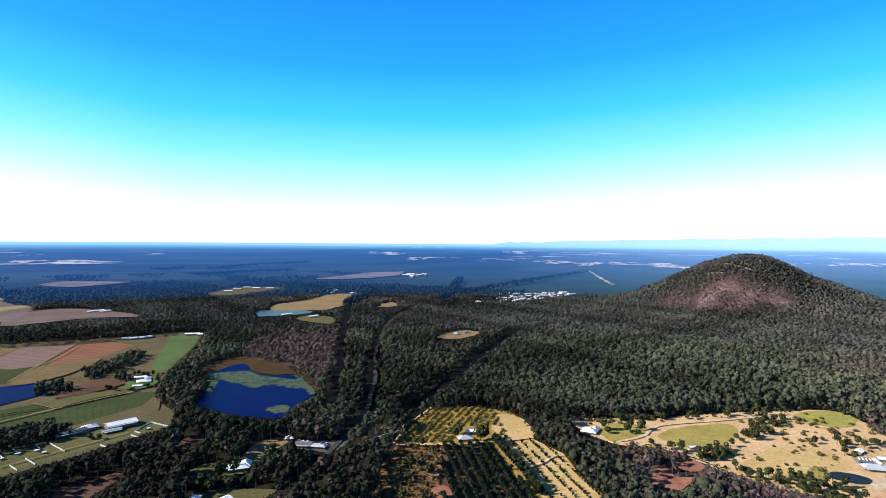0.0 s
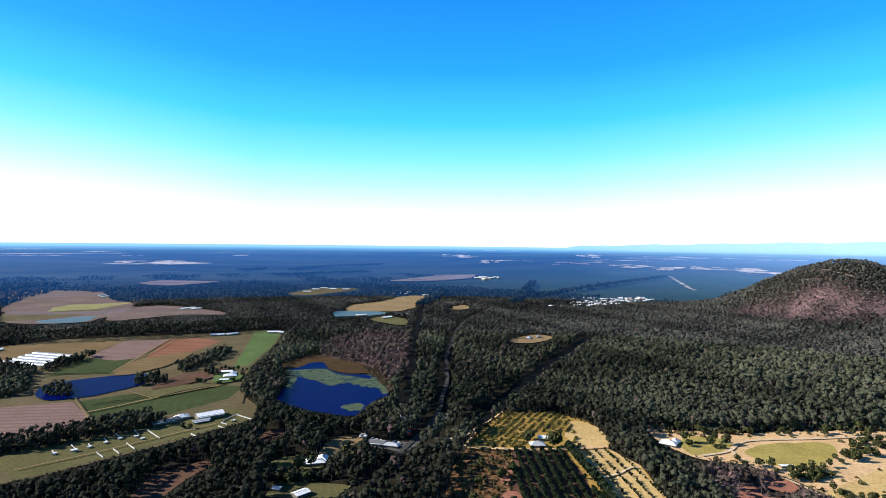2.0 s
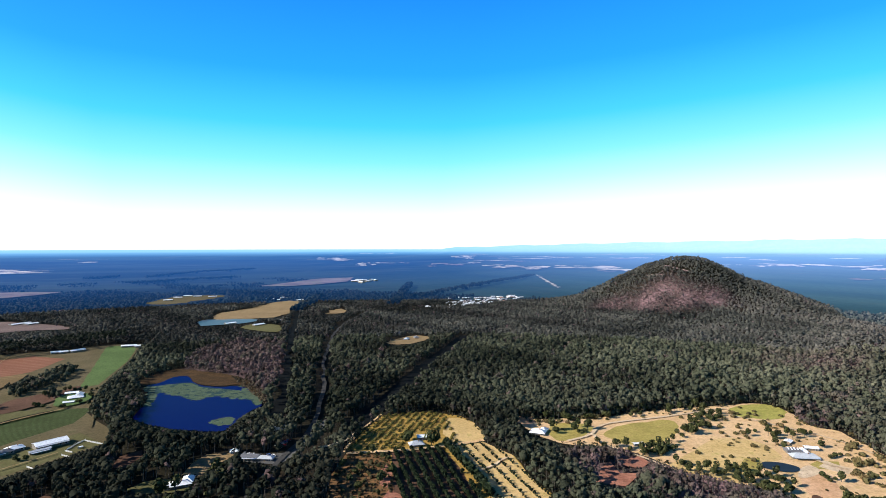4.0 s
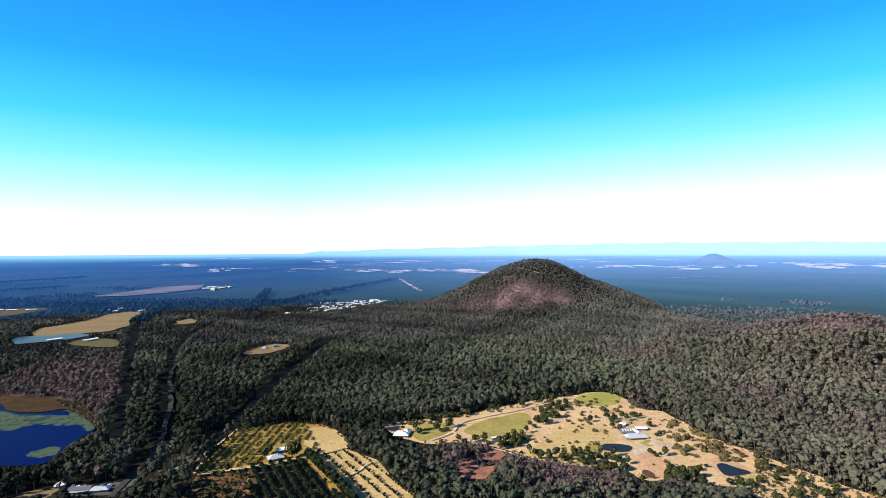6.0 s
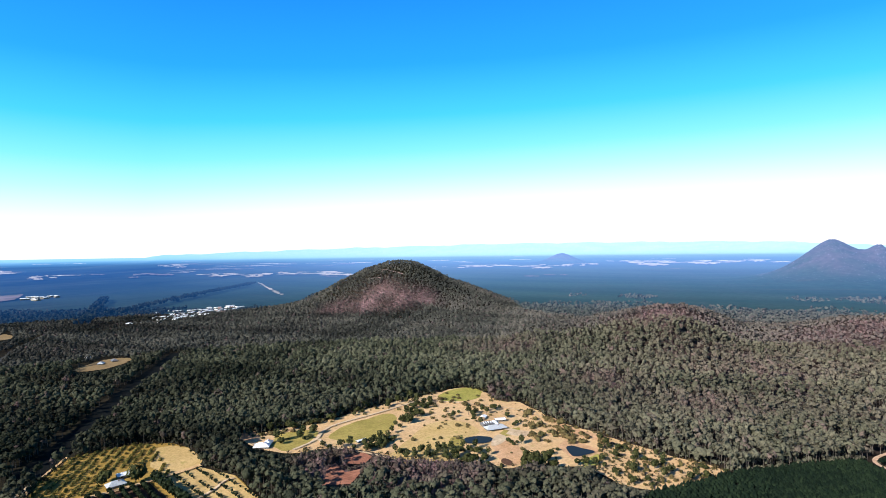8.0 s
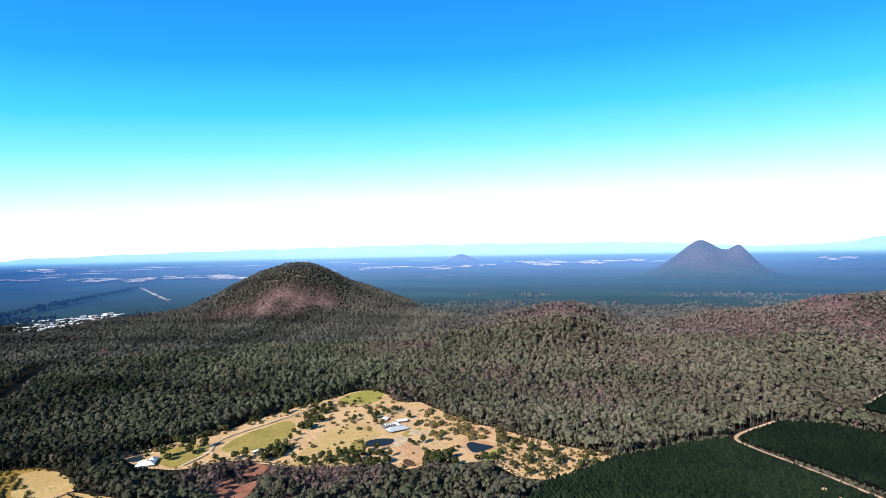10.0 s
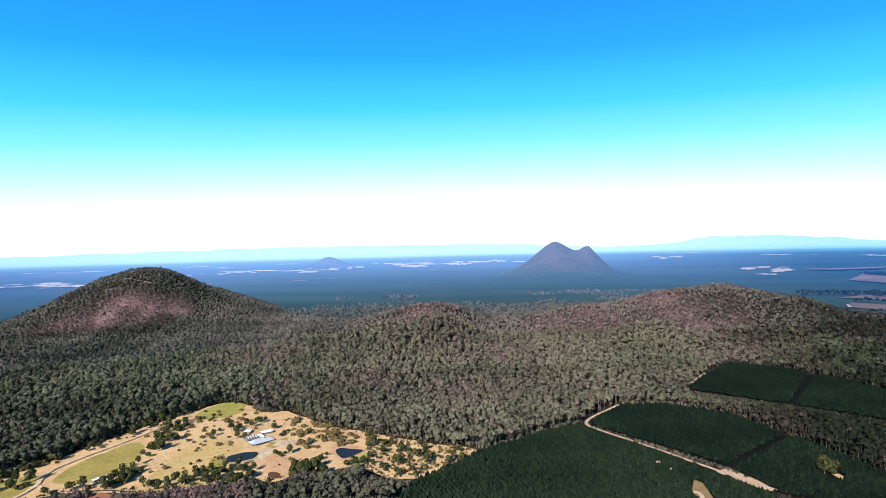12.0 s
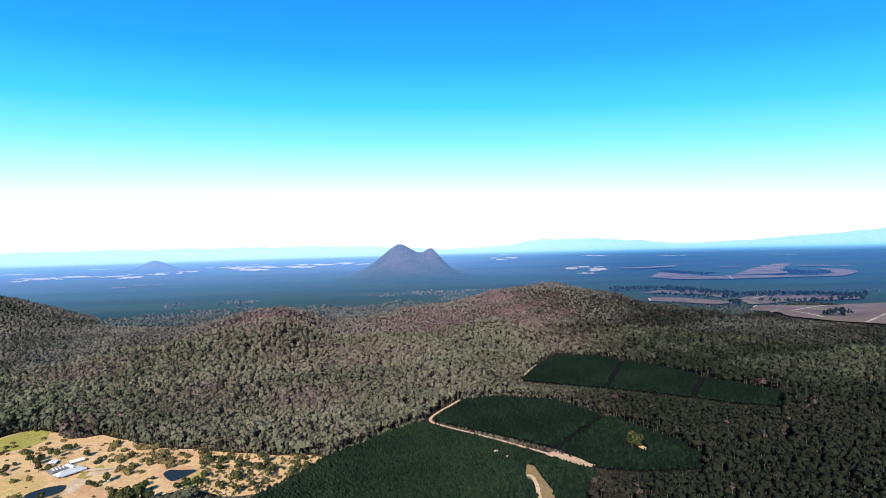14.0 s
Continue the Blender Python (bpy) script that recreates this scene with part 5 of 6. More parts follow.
x, y, rng = scatter(700, 1250, 6.0, 29, -52.0, -14.0)
k = inside(x, y, belt)
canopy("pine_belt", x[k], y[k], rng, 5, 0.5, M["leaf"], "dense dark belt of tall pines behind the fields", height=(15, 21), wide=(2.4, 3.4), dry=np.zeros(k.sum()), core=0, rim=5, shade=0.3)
reeds = [(-181.8, 655.8), (-157.4, 636), (-137.3, 596), (-117.6, 556.6), (-117.5, 535.4), (-130, 554.5), (-149.3, 593.8), (-166, 623)]
x, y, rng = scatter(400, 760, 2.6, 30, -26.0, -8.0)
k = inside(x, y, reeds)
canopy("reeds", x[k], y[k], rng, 4, 0.5, M["reed"], "tan reeds and bare saplings along the lake shore", height=(2, 6), wide=(1.0, 1.9), dry=np.zeros(k.sum()), sprigs=4, sprig=0.4, core=0, rim=4)
estate_edge = ribbon([(141, 470.9), (177.9, 471.1), (237.5, 489.2), (305.2, 496.4), (344.9, 504.2), (356.8, 481.2), (342.1, 431.1), (363.9, 421.6), (348.6, 376), (346, 342.3), (351.3, 304.4)], 8)
estate_front = ribbon([(127.4, 411), (153.9, 407.8), (181.6, 374.7), (194.3, 354.6), (218, 333), (238.3, 315.6), (242.4, 297.4), (269.3, 296), (270.1, 281.6)], 9)
orchard_edge = ribbon([(-34.7, 410.5), (-24.4, 447.5), (-8.2, 490.4), (12.4, 498.8), (36.8, 499.7), (59.1, 484.7), (68.2, 467.3), (73, 434.5)], 3)
for f, gap in ((scrub_east, 3.5), (scrub_west, 3.3), (estate_edge, 4.6), (estate_front, 4.2), (orchard_edge, 3.6)):
    x, y, rng = scatter(285, 820, gap, 18)
    k = inside(x, y, f) & (rng.random(x.size) < 0.72)
    canopy("scrub", x[k], y[k], rng, 4, 0.6, M["scrub"], "low yellow green and brown scrub on bare ground", height=(1.4, 4.5), wide=(1.2, 2.2), dry=rng.random(k.sum()) * 0.5, sprigs=6, sprig=0.35, core=0, rim=5)


def pinewood(poly, gap, bearing, seed, tall, light=0.0):
    """Young pines planted in straight rows."""
    rng = np.random.default_rng(seed)
    p = np.array(poly)
    c, rad = p.mean(0), np.abs(p - p.mean(0)).max() * 1.5
    g = np.arange(-rad, rad, gap)
    u, v = np.meshgrid(g, np.arange(-rad, rad, gap * 0.8))
    a = radians(bearing)
    x = c[0] + u.ravel() * math.cos(a) + v.ravel() * math.sin(a) + rng.normal(0, 0.25, u.size)
    y = c[1] - u.ravel() * math.sin(a) + v.ravel() * math.cos(a) + rng.normal(0, 0.25, u.size)
    k = inside(x, y, poly) & (rng.random(x.size) < 0.97)
    for q in PINE_GAPS:
        for lift in (1.0, 1.012):
            k &= ~inside(x * lift, y * lift, q)
    x, y = x[k], y[k]
    n = x.size
    base = spot(x, y)
    h, r = rng.uniform(0.85, 1.15, n) * tall, rng.uniform(0.75, 1.1, n) * gap * 0.62
    ang = np.arange(6) * math.tau / 6
    ringv = np.stack([np.cos(ang), np.sin(ang), np.zeros(6)], 1)
    low = ringv[None] * (r[:, None, None] * rng.uniform(0.7, 1.25, (n, 6, 1)))
    low[..., 2] = (h * 0.42)[:, None] + rng.normal(0, 0.4, (n, 6))
    tip = np.stack([rng.normal(0, 0.2, n), rng.normal(0, 0.2, n), h], 1)[:, None]
    verts = (base[:, None] + np.concatenate([low, tip], 1)).reshape(-1, 3)
    f = np.array([[i, (i + 1) % 6, 6] for i in range(6)])
    faces = (np.arange(n)[:, None, None] * 7 + f).reshape(-1, 3)
    tint = np.clip(rng.uniform(0, 0.8, n) + 0.5 * (blot(x, y, 30, 5) - 0.5) + light, 0, 1)
    ob = raw("pine_plantation", verts, faces, [M["pine"]], None, (("tint", np.repeat(tint, 7)), ("dry", np.zeros(n * 7))))
    tagged(ob, "dark green young pine plantation in rows", "plantation", kind="stuff")


PINE_GAPS = [ribbon([(524.1, 155.3), (482.7, 163.5), (454.4, 165.5), (443.1, 145.6), (426.2, 103.5), (411.2, 74.9), (399.9, 49.6), (392.3, 34), (388.1, 22.3)], 4.4), [(399.6, 57.2), (410.4, 51.6), (401, 36.2), (387.5, 21.3), (383.7, 27), (395.2, 47.6)],
             [(359, 64.8), (379.7, 66.5), (377.5, 60.9), (366.4, 56.4), (344.1, 44.9), (322.9, 40.2), (320.1, 48.5), (352.2, 58.5)], ribbon([(597.3, 21.4), (654.5, 15.2), (703.2, 9.6), (760, 3)], 6.5),
             ribbon([(411.8, 51), (442.9, 42), (482.5, 27.7), (520, 15)], 5), ribbon([(565, -56.5), (609.2, -64.9), (648.1, -73.4), (690, -83)], 7), [(431.5, 0.4), (447.1, -3.6), (446.7, -10.1), (429, -13.1), (422.5, -6.8)], [(399.8, 95.7), (401.2, 91.5), (395.8, 89.9), (395.9, 93.2)], [(392.6, 86), (391.8, 81.4), (387.3, 81.7)]]
# Brightness fall-off to the right is put into each block's leaf tint.
pinewood(pines_low, 2.7, 35, 21, 4.6, 0.3)
pinewood(pines_mid, 2.7, 35, 22, 4.6, -0.12)
pinewood(pines_far, 2.9, 35, 23, 5.0, -0.2)

# ---------------------------------------------------------------- single trees and bushes
m, t, b = material("crown_leaves", 0.6, 0.04)
oi = t.nodes.new("ShaderNodeObjectInfo")
g = t.nodes.new("ShaderNodeNewGeometry")
c = mix(t, oi.outputs["Random"], (0.018, 0.024, 0.008), (0.05, 0.05, 0.02))
c = mix(t, ramp(t, g.outputs["Random Per Island"], 0.3, 1.0), c, (0.062, 0.066, 0.026))
t.links.new(c, b.inputs["Base Color"])
M["crown"] = m
m, t, b = material("bush_leaves", 0.7, 0.04)
oi = t.nodes.new("ShaderNodeObjectInfo")
g = t.nodes.new("ShaderNodeNewGeometry")
c = mix(t, oi.outputs["Random"], (0.055, 0.055, 0.022), (0.13, 0.085, 0.04))
c = mix(t, ramp(t, g.outputs["Random Per Island"], 0.2, 1.0), c, (0.12, 0.10, 0.045))
t.links.new(c, b.inputs["Base Color"])
M["bush"] = m
m, t, b = material("orchard_leaves", 0.6, 0.04)
g = t.nodes.new("ShaderNodeNewGeometry")
t.links.new(mix(t, g.outputs["Random Per Island"], (0.05, 0.055, 0.015), (0.19, 0.145, 0.04)), b.inputs["Base Color"])
M["orchard_leaf"] = m
m, t, b = material("crop_leaves", 0.55, 0.04)
g = t.nodes.new("ShaderNodeNewGeometry")
t.links.new(mix(t, g.outputs["Random Per Island"], (0.007, 0.012, 0.006), (0.024, 0.033, 0.015)), b.inputs["Base Color"])
M["crop_leaf"] = m


def crown_mesh(bm, rng, n, r, low, high, size, point=False):
    """Clumps of leaves round an uneven crown; pointed for a conifer."""
    lobes = rng.normal(0, 0.3, (4, 3)) * r
    for i in range(n):
        v = Vector(rng.normal(size=3)).normalized()
        if point:
            f = rng.random() ** 1.4
            z = low + (high - low) * f
            w = r * (1 - f) * rng.uniform(0.7, 1.1) + 0.1
            a = rng.uniform(0, math.tau)
            c = Vector((w * math.cos(a), w * math.sin(a), z))
            v = Vector((math.cos(a), math.sin(a), 0.5))
        else:
            v.z = v.z * 0.8 + 0.15
            q = lobes[i % 4]
            c = Vector((v.x * r * 0.75 + q[0], v.y * r * 0.75 + q[1], (low + high) / 2 + v.z * (high - low) * 0.46 + q[2] * 0.3))
        nrm = (v + Vector(rng.normal(0, 0.4, 3))).normalized()
        t1 = nrm.cross(Vector(rng.normal(size=3))).normalized()
        t2 = nrm.cross(t1)
        s = size * rng.uniform(0.6, 1.3)
        bm.faces.new([bm.verts.new(c + s * (a * t1 + e * t2)) for a, e in ((-1, -0.7), (0.8, -1), (1, 0.8), (-0.6, 1))])


def tree(name, seed, tall, r, low, leaves, size, mat, label, category, point=False, limbs=3):
    rng = np.random.default_rng(seed)
    base = tagged(new(name), label, category)
    bm = bmesh.new()
    top = Vector((rng.normal(0, 0.04) * tall, rng.normal(0, 0.04) * tall, tall * (0.9 if point else 0.72)))
    tube(bm, (0, 0, -0.4), top, tall * 0.022 + 0.05, tall * 0.007 + 0.02)
    for i in range(limbs):
        a = i * math.tau / limbs + rng.uniform(-0.4, 0.4)
        f = rng.uniform(0.45, 0.8)
        s = top * f
        tube(bm, s, s + Vector((math.cos(a) * r * 0.6, math.sin(a) * r * 0.6, tall * 0.16)), tall * 0.009 + 0.02, tall * 0.003 + 0.01, 5)
    part("trunk", bm, M["bark"], base)
    bm = bmesh.new()
    crown_mesh(bm, rng, leaves, r, low, tall, size, point)
    part("crown", bm, mat, base)
    return base


GUMS = [tree("gum_tree", 40 + i, h, r, h * 0.25, 110, 0.75, M["crown"], lab, "tree") for i, (h, r, lab) in enumerate((
    (9.0, 3.4, "broad dark green gum tree on dry grass"), (7.0, 2.8, "dark olive paddock tree with a round crown"),
    (11.0, 3.2, "tall dark gum tree with an uneven crown"), (5.5, 2.4, "small dark green paddock tree")))]
BUSHES = [tree("bush", 60 + i, h, r, 0.0, 60, 0.6, M["bush"], lab, "bush", limbs=2) for i, (h, r, lab) in enumerate((
    (2.2, 1.9, "low rounded olive brown bush on dry grass"), (3.0, 2.4, "spreading brown green bush on tan soil"), (1.6, 1.3, "small dry bush on tan soil")))]
USED = set()


def plant(kinds, x, y, rng, group, lo=0.8, hi=1.2):
    """Stands one of the kinds on the land at x, y, turned and sized by chance."""
    i = int(rng.integers(len(kinds)))
    s = rng.uniform(lo, hi)
    p = Matrix.Translation(Vector(spot(x, y))) @ Matrix.Rotation(rng.uniform(0, math.tau), 4, "Z")
    src = kinds[i]
    if src.name in USED:
        ob = copy_thing(src, p @ Matrix.Diagonal((s, s, s * rng.uniform(0.85, 1.15), 1)))
    else:
        USED.add(src.name)
        src.matrix_basis = p
        ob = src
    ob["group"] = group
    return ob


def sprinkle(kinds, poly, n, seed, group, lo=0.8, hi=1.2, keep_off=()):
    rng = np.random.default_rng(seed)
    p = np.array(poly)
    a, b = p.min(0), p.max(0)
    made, tries = 0, 0
    while made < n and tries < n * 60:
        tries += 1
        x, y = rng.uniform(a, b)
        if not inside(np.array([x]), np.array([y]), poly)[0] or any(inside(np.array([x]), np.array([y]), q)[0] for q in keep_off):
            continue
        plant(kinds, x, y, rng, group, lo, hi)
        made += 1


rng = np.random.default_rng(5)
PONDS = [[(241.9, 351.4), (255.8, 369.8), (269.7, 365.7), (276.6, 353.2), (265.2, 339.4), (250.3, 343.1)], [(302, 304.9), (314.6, 307.5), (317.2, 297.2), (317.9, 282.3), (304.2, 280.1), (290.3, 283.9), (293.7, 292.3)], [(243.9, 308.7), (253.9, 316.2), (257.5, 306.2), (247.7, 296.9), (243, 300.4)]]
DRIVE = ribbon([(132.8, 415.8), (156.4, 427.2), (163.4, 439.5), (176.4, 453.3), (194.5, 458.4), (232.1, 466.3), (275.3, 478.4), (302.6, 485.5)], 7)
YARD = [(286.5, 394.4), (325.2, 394.7), (300.7, 361.8), (277.5, 360.2), (273.9, 373.3)]
HAY = [(162.2, 427.3), (199.6, 457.6), (244.2, 457.9), (217.8, 414.7), (196.5, 403.4), (178.2, 398.1)]
for x, y in [(128.9, 441.8), (130.2, 435.2), (146.8, 438.7), (147.9, 433.6), (153.1, 434.4), (157.8, 441.9), (151.8, 447.7), (157, 403.7), (166, 402.6), (171, 397.6), (172.8, 394.1), (154.8, 410.2), (180, 391.1), (190.4, 390.7), (197.3, 394.7)]:
    plant(GUMS, x, y, rng, "trees on the estate", 0.5, 0.85)
for x, y in [(293.5, 413.8), (294.2, 408.1), (301.8, 413.8), (286.3, 386.4), (283.8, 392.3), (289.1, 422.9), (278, 415.2), (309.8, 414), (308.9, 407.1), (320.9, 414.7), (320.4, 409.4), (329.6, 414.7), (316.5, 386.5), (306.1, 365.5), (311.4, 367.8), (316.9, 370.1), (276.5, 334), (275.3, 329.5), (281.1, 332.1), (282.5, 328.9), (276.9, 337.6)]:
    plant(GUMS, x, y, rng, "trees on the estate", 0.5, 0.85)
for x, y in [(194.7, 369.1), (196.1, 364.7), (201.6, 363.6), (206, 360.5), (208.8, 355.6), (213.3, 351.3), (214.7, 345.9), (220.9, 350.4), (225.9, 350.7), (232.1, 350.6), (235.2, 344.3), (239.5, 344.9), (240.6, 339.6), (247.1, 340.4), (220.3, 340), (224, 334.9), (231.9, 329.3), (242.3, 330.5), (242.5, 322.5), (207.4, 345.5), (201.7, 351.4), (234.2, 322.7), (236.5, 316.3), (235.2, 308.5)]:
    plant(GUMS, x, y, rng, "trees on the estate", 0.5, 0.85)
for x, y in [(224.9, 321.3), (226.1, 316.5), (221.8, 324.8), (261.1, 297.5), (267.2, 299), (267.9, 294.5), (270.4, 289.4), (286.2, 299.4), (294.4, 302.6), (277, 299), (276.9, 292.8), (286.8, 274.5), (290.7, 270.9), (294.6, 267.4), (253.1, 293.8), (263.3, 302.7), (257.6, 290.9)]:
    plant(GUMS, x, y, rng, "trees on the estate", 0.5, 0.85)
for x, y in [(307.5, 460.9), (316.9, 463.4), (278.5, 420.3), (320.1, 451.1), (309.3, 441.3), (283.3, 460.8), (283.1, 452.6), (261.2, 407), (260.9, 402.2), (217.5, 383.2), (237.7, 374.5), (240.1, 362.6), (361, 410.8), (322.7, 370.7), (319, 359.9), (314.2, 350.1), (304.3, 340.4), (321.3, 352.9), (306.7, 334), (325.5, 348.2), (319.1, 335.4), (317.3, 329.4), (329.8, 337.7), (318.8, 320.9), (320.9, 317.5), (323.6, 313.8), (323.2, 306.6), (344.1, 364.7), (340.9, 355.1), (341.9, 347)]:
    plant(BUSHES, x, y, rng, "bushes on the paddock", 0.8, 1.4)
sprinkle(BUSHES, [(343.2, 405.1), (341.9, 368.9), (349.4, 305.3), (336.1, 290.4), (308.4, 310.5), (292.8, 333.4)], 70, 6, "bushes on the paddock", 0.6, 1.5, PONDS + [YARD])
sprinkle(BUSHES, [(206.6, 377), (264.4, 421), (316.8, 436), (333.9, 409.1), (320.6, 371.6), (262, 340.2), (223.8, 356.6)], 18, 7, "bushes on the paddock", 0.5, 1.1, PONDS + [YARD])
sprinkle(BUSHES, [(246.1, 494.3), (310.5, 494), (358, 473.3), (338.5, 407.1), (268.9, 428)], 22, 8, "bushes on the paddock", 0.6, 1.2, [HAY])
sprinkle(BUSHES, [(114.5, 465.4), (235.7, 485.7), (231.4, 453.5), (182.9, 456.3), (141.3, 455.5)], 26, 9, "bushes on the paddock", 0.6, 1.2, [HAY, DRIVE])
sprinkle(GUMS, [(117.9, 479.1), (148, 476.8), (239.2, 492.8), (307.6, 500.2), (293.5, 482.6), (230.7, 475.4), (143.1, 461.4)], 26, 10, "trees at the wood's edge", 0.7, 1.1)
sprinkle(GUMS, [(215.6, 410.6), (237.4, 445.3), (262.7, 465.6), (288.6, 473.5), (287.3, 461.2), (254.3, 430.7), (233.1, 419.2)], 46, 70, "trees on the estate", 0.5, 0.8)
sprinkle(GUMS, [(175.7, 379.8), (191.9, 399.9), (213.5, 408.4), (211.2, 394.5), (190.5, 381.2)], 34, 71, "trees on the estate", 0.45, 0.75)
sprinkle(GUMS, [(189.3, 371.4), (223.8, 356.6), (253.5, 329.3), (239.6, 299.6), (224.1, 321.6), (194.3, 354.6)], 34, 72, "trees on the estate", 0.4, 0.7, PONDS)
sprinkle(GUMS, [(251.6, 297.4), (270.6, 308.3), (277, 299), (274.5, 283.7), (264.9, 276.3), (248.5, 283.3)], 26, 73, "trees on the estate", 0.6, 0.9, PONDS)
sprinkle(BUSHES, [(113.4, 461), (175.6, 464.8), (245.7, 481.4), (339.5, 496.3), (355.2, 419.3), (349.4, 302.8), (303.8, 272.2), (273.4, 300.5), (251.5, 326.6), (200.8, 366.5), (154.3, 409)], 70, 74, "bushes on the paddock", 0.35, 0.8, PONDS + [YARD, HAY, DRIVE])
sprinkle(GUMS, scrub_east, 45, 17, "scrub trees", 0.45, 0.8)
sprinkle(GUMS, scrub_west, 18, 19, "scrub trees", 0.5, 0.9)
for x, y in [(-339.4, 583.8), (-338, 589.5), (-333.1, 590.3), (-329.1, 549.8), (-319.7, 546.7), (-301.3, 542.8), (-331.4, 601.9), (-328.4, 605.3), (-324, 606.1), (-319, 607), (-314, 607.9), (-309, 608.8), (-304.5, 609.6), (-294.6, 558.3), (-283.6, 553), (-293.6, 578.6), (-327.5, 552.5)]:
    plant(GUMS, x, y, rng, "trees round the farmhouse", 0.5, 0.8)
sprinkle(GUMS, grove_g, 5, 20, "trees beside the sheds", 0.4, 0.6)
sprinkle(GUMS, [(-159.7, 348.1), (-125.3, 384.1), (-108, 381.6), (-97.4, 332.3), (-145.2, 324.5)], 16, 24, "garden trees", 0.7, 1.1, [lawn, yellow_paddock])
for x, y in [(434.8, -0.6), (431, -2.3), (436.2, -4.1), (432.5, -6.1), (442.9, -3.5), (442.1, -1.4), (439.7, -7)]:
    plant(GUMS, x, y, rng, "trees in the plantation", 0.8, 1.1)
GARDEN = [tree("garden_tree", 47, 12.5, 5.2, 0.8, 300, 0.85, M["crown"], "large round dark tree beside the orchard house", "tree")]
plant(GARDEN, 29.4, 417.2, rng, "trees at the orchard house", 1.0, 1.0)
plant([GUMS[3]], 12.9, 430, rng, "trees at the orchard house", 1.3, 1.4)
plant([GUMS[3]], 10.2, 423.5, rng, "trees at the orchard house", 1.1, 1.2)
plant([GUMS[1]], 10.8, 424, rng, "trees at the orchard house", 0.8, 0.9)


def rows(kinds, poly, a, b, row_gap, gap, seed, group, lo=0.85, hi=1.15, most=290, keep_off=()):
    """Trees in straight rows that run from a towards b, inside the outline."""
    rng = np.random.default_rng(seed)
    u = (Vector(b) - Vector(a)).normalized()
    w = Vector((u.y, -u.x))
    n = 0
    for i in range(-40, 41):
        for j in range(-60, 61):
            x, y = Vector(a) + w * (i * row_gap + rng.normal(0, 0.12)) + u * (j * gap + rng.normal(0, 0.25))
            if n < most and rng.random() < 0.93 and inside(np.array([x]), np.array([y]), poly)[0] and not any(inside(np.array([x]), np.array([y]), q)[0] for q in keep_off):
                plant(kinds, x, y, rng, group, lo, hi)
                n += 1


ORCHARD = [tree("orchard_tree", 80 + i, 1.9, 1.35, 0.1, 54, 0.42, M["orchard_leaf"], "low yellow green fruit tree in an orchard row", "fruit tree", limbs=2) for i in range(2)]
CROP = [tree("crop_tree", 84 + i, 3.9, 1.1, 0.2, 60, 0.55, M["crop_leaf"], "dense dark green tree in a planted row", "tree", limbs=2) for i in range(2)]
YOUNG = [tree("young_tree", 88 + i, 2.0, 0.8, 0.3, 26, 0.36, M["crop_leaf"], "small young dark tree in a planted row", "tree", limbs=2) for i in range(2)]
HEDGE = [tree("hedge_tree", 92 + i, 8.0, 2.2, 0.4, 90, 0.75, M["crop_leaf"], "tall dark green windbreak tree in a line", "tree") for i in range(2)]
HOUSE_PLOT = [(9, 442.5), (46.5, 451.4), (43.2, 417.8), (8.5, 412)]
rows(ORCHARD, orchard_grass, (-23.5, 418.3), (0.1, 487), 5.6, 3.6, 31, "orchard trees", 0.85, 1.2, 300, [HOUSE_PLOT])
rows(CROP, tree_crop, (7.6, 409.6), (17, 348.6), 6.2, 2.3, 32, "tree crop", 0.95, 1.12, 300)
rows(YOUNG, young_crop, (52.4, 411.6), (67.7, 340), 7.5, 3.6, 33, "young trees", 0.8, 1.4, 260)
hedge = [(39.5, 412.7), (45.6, 386.8), (51.2, 365), (56.2, 338.1), (58.6, 324.5)]
for i in range(len(hedge) - 1):
    a, b = Vector(hedge[i]), Vector(hedge[i + 1])
    n = max(1, int((b - a).length / 3.4))
    for k in range(n):
        p = a.lerp(b, k / n)
        plant(HEDGE, p.x, p.y, rng, "windbreak trees", 0.8, 1.15)

# ---------------------------------------------------------------- buildings
def gable(bm, w, d, z0, z1, over, thick):
    """A pitched roof of two slabs over a w by d plan."""
    for s in (-1, 1):
        pts = [(-w / 2 - over, s * (d / 2 + over), z0 - over * (z1 - z0) / (d / 2)), (w / 2 + over, s * (d / 2 + over), z0 - over * (z1 - z0) / (d / 2)), (w / 2 + over, 0, z1), (-w / 2 - over, 0, z1)]
        lo = [bm.verts.new(p) for p in pts]
        hi = [bm.verts.new((p[0], p[1], p[2] + thick)) for p in pts]
        bm.faces.new(lo[::-1])
        bm.faces.new(hi)
        for i in range(4):
            bm.faces.new((lo[i], lo[(i + 1) % 4], hi[(i + 1) % 4], hi[i]))


def hip(bm, w, d, z0, z1, over):
    """A roof of four slopes with a short ridge and a fascia under its eaves."""
    x, y = w / 2 + over, d / 2 + over
    ridge = max(0.4, x - y * 0.95)
    eave = z0 - over * (z1 - z0) / (d / 2)
    lo = [bm.verts.new((a * x, b * y, eave - 0.18)) for a, b in ((-1, -1), (1, -1), (1, 1), (-1, 1))]
    up = [bm.verts.new((v.co.x, v.co.y, eave)) for v in lo]
    r0, r1 = bm.verts.new((-ridge, 0, z1 + 0.12)), bm.verts.new((ridge, 0, z1 + 0.12))
    bm.faces.new(lo[::-1])
    for i in range(4):
        bm.faces.new((lo[i], lo[(i + 1) % 4], up[(i + 1) % 4], up[i]))
    for f in ((up[0], up[1], r1, r0), (up[1], up[2], r1), (up[2], up[3], r0, r1), (up[3], up[0], r0)):
        bm.faces.new(f)


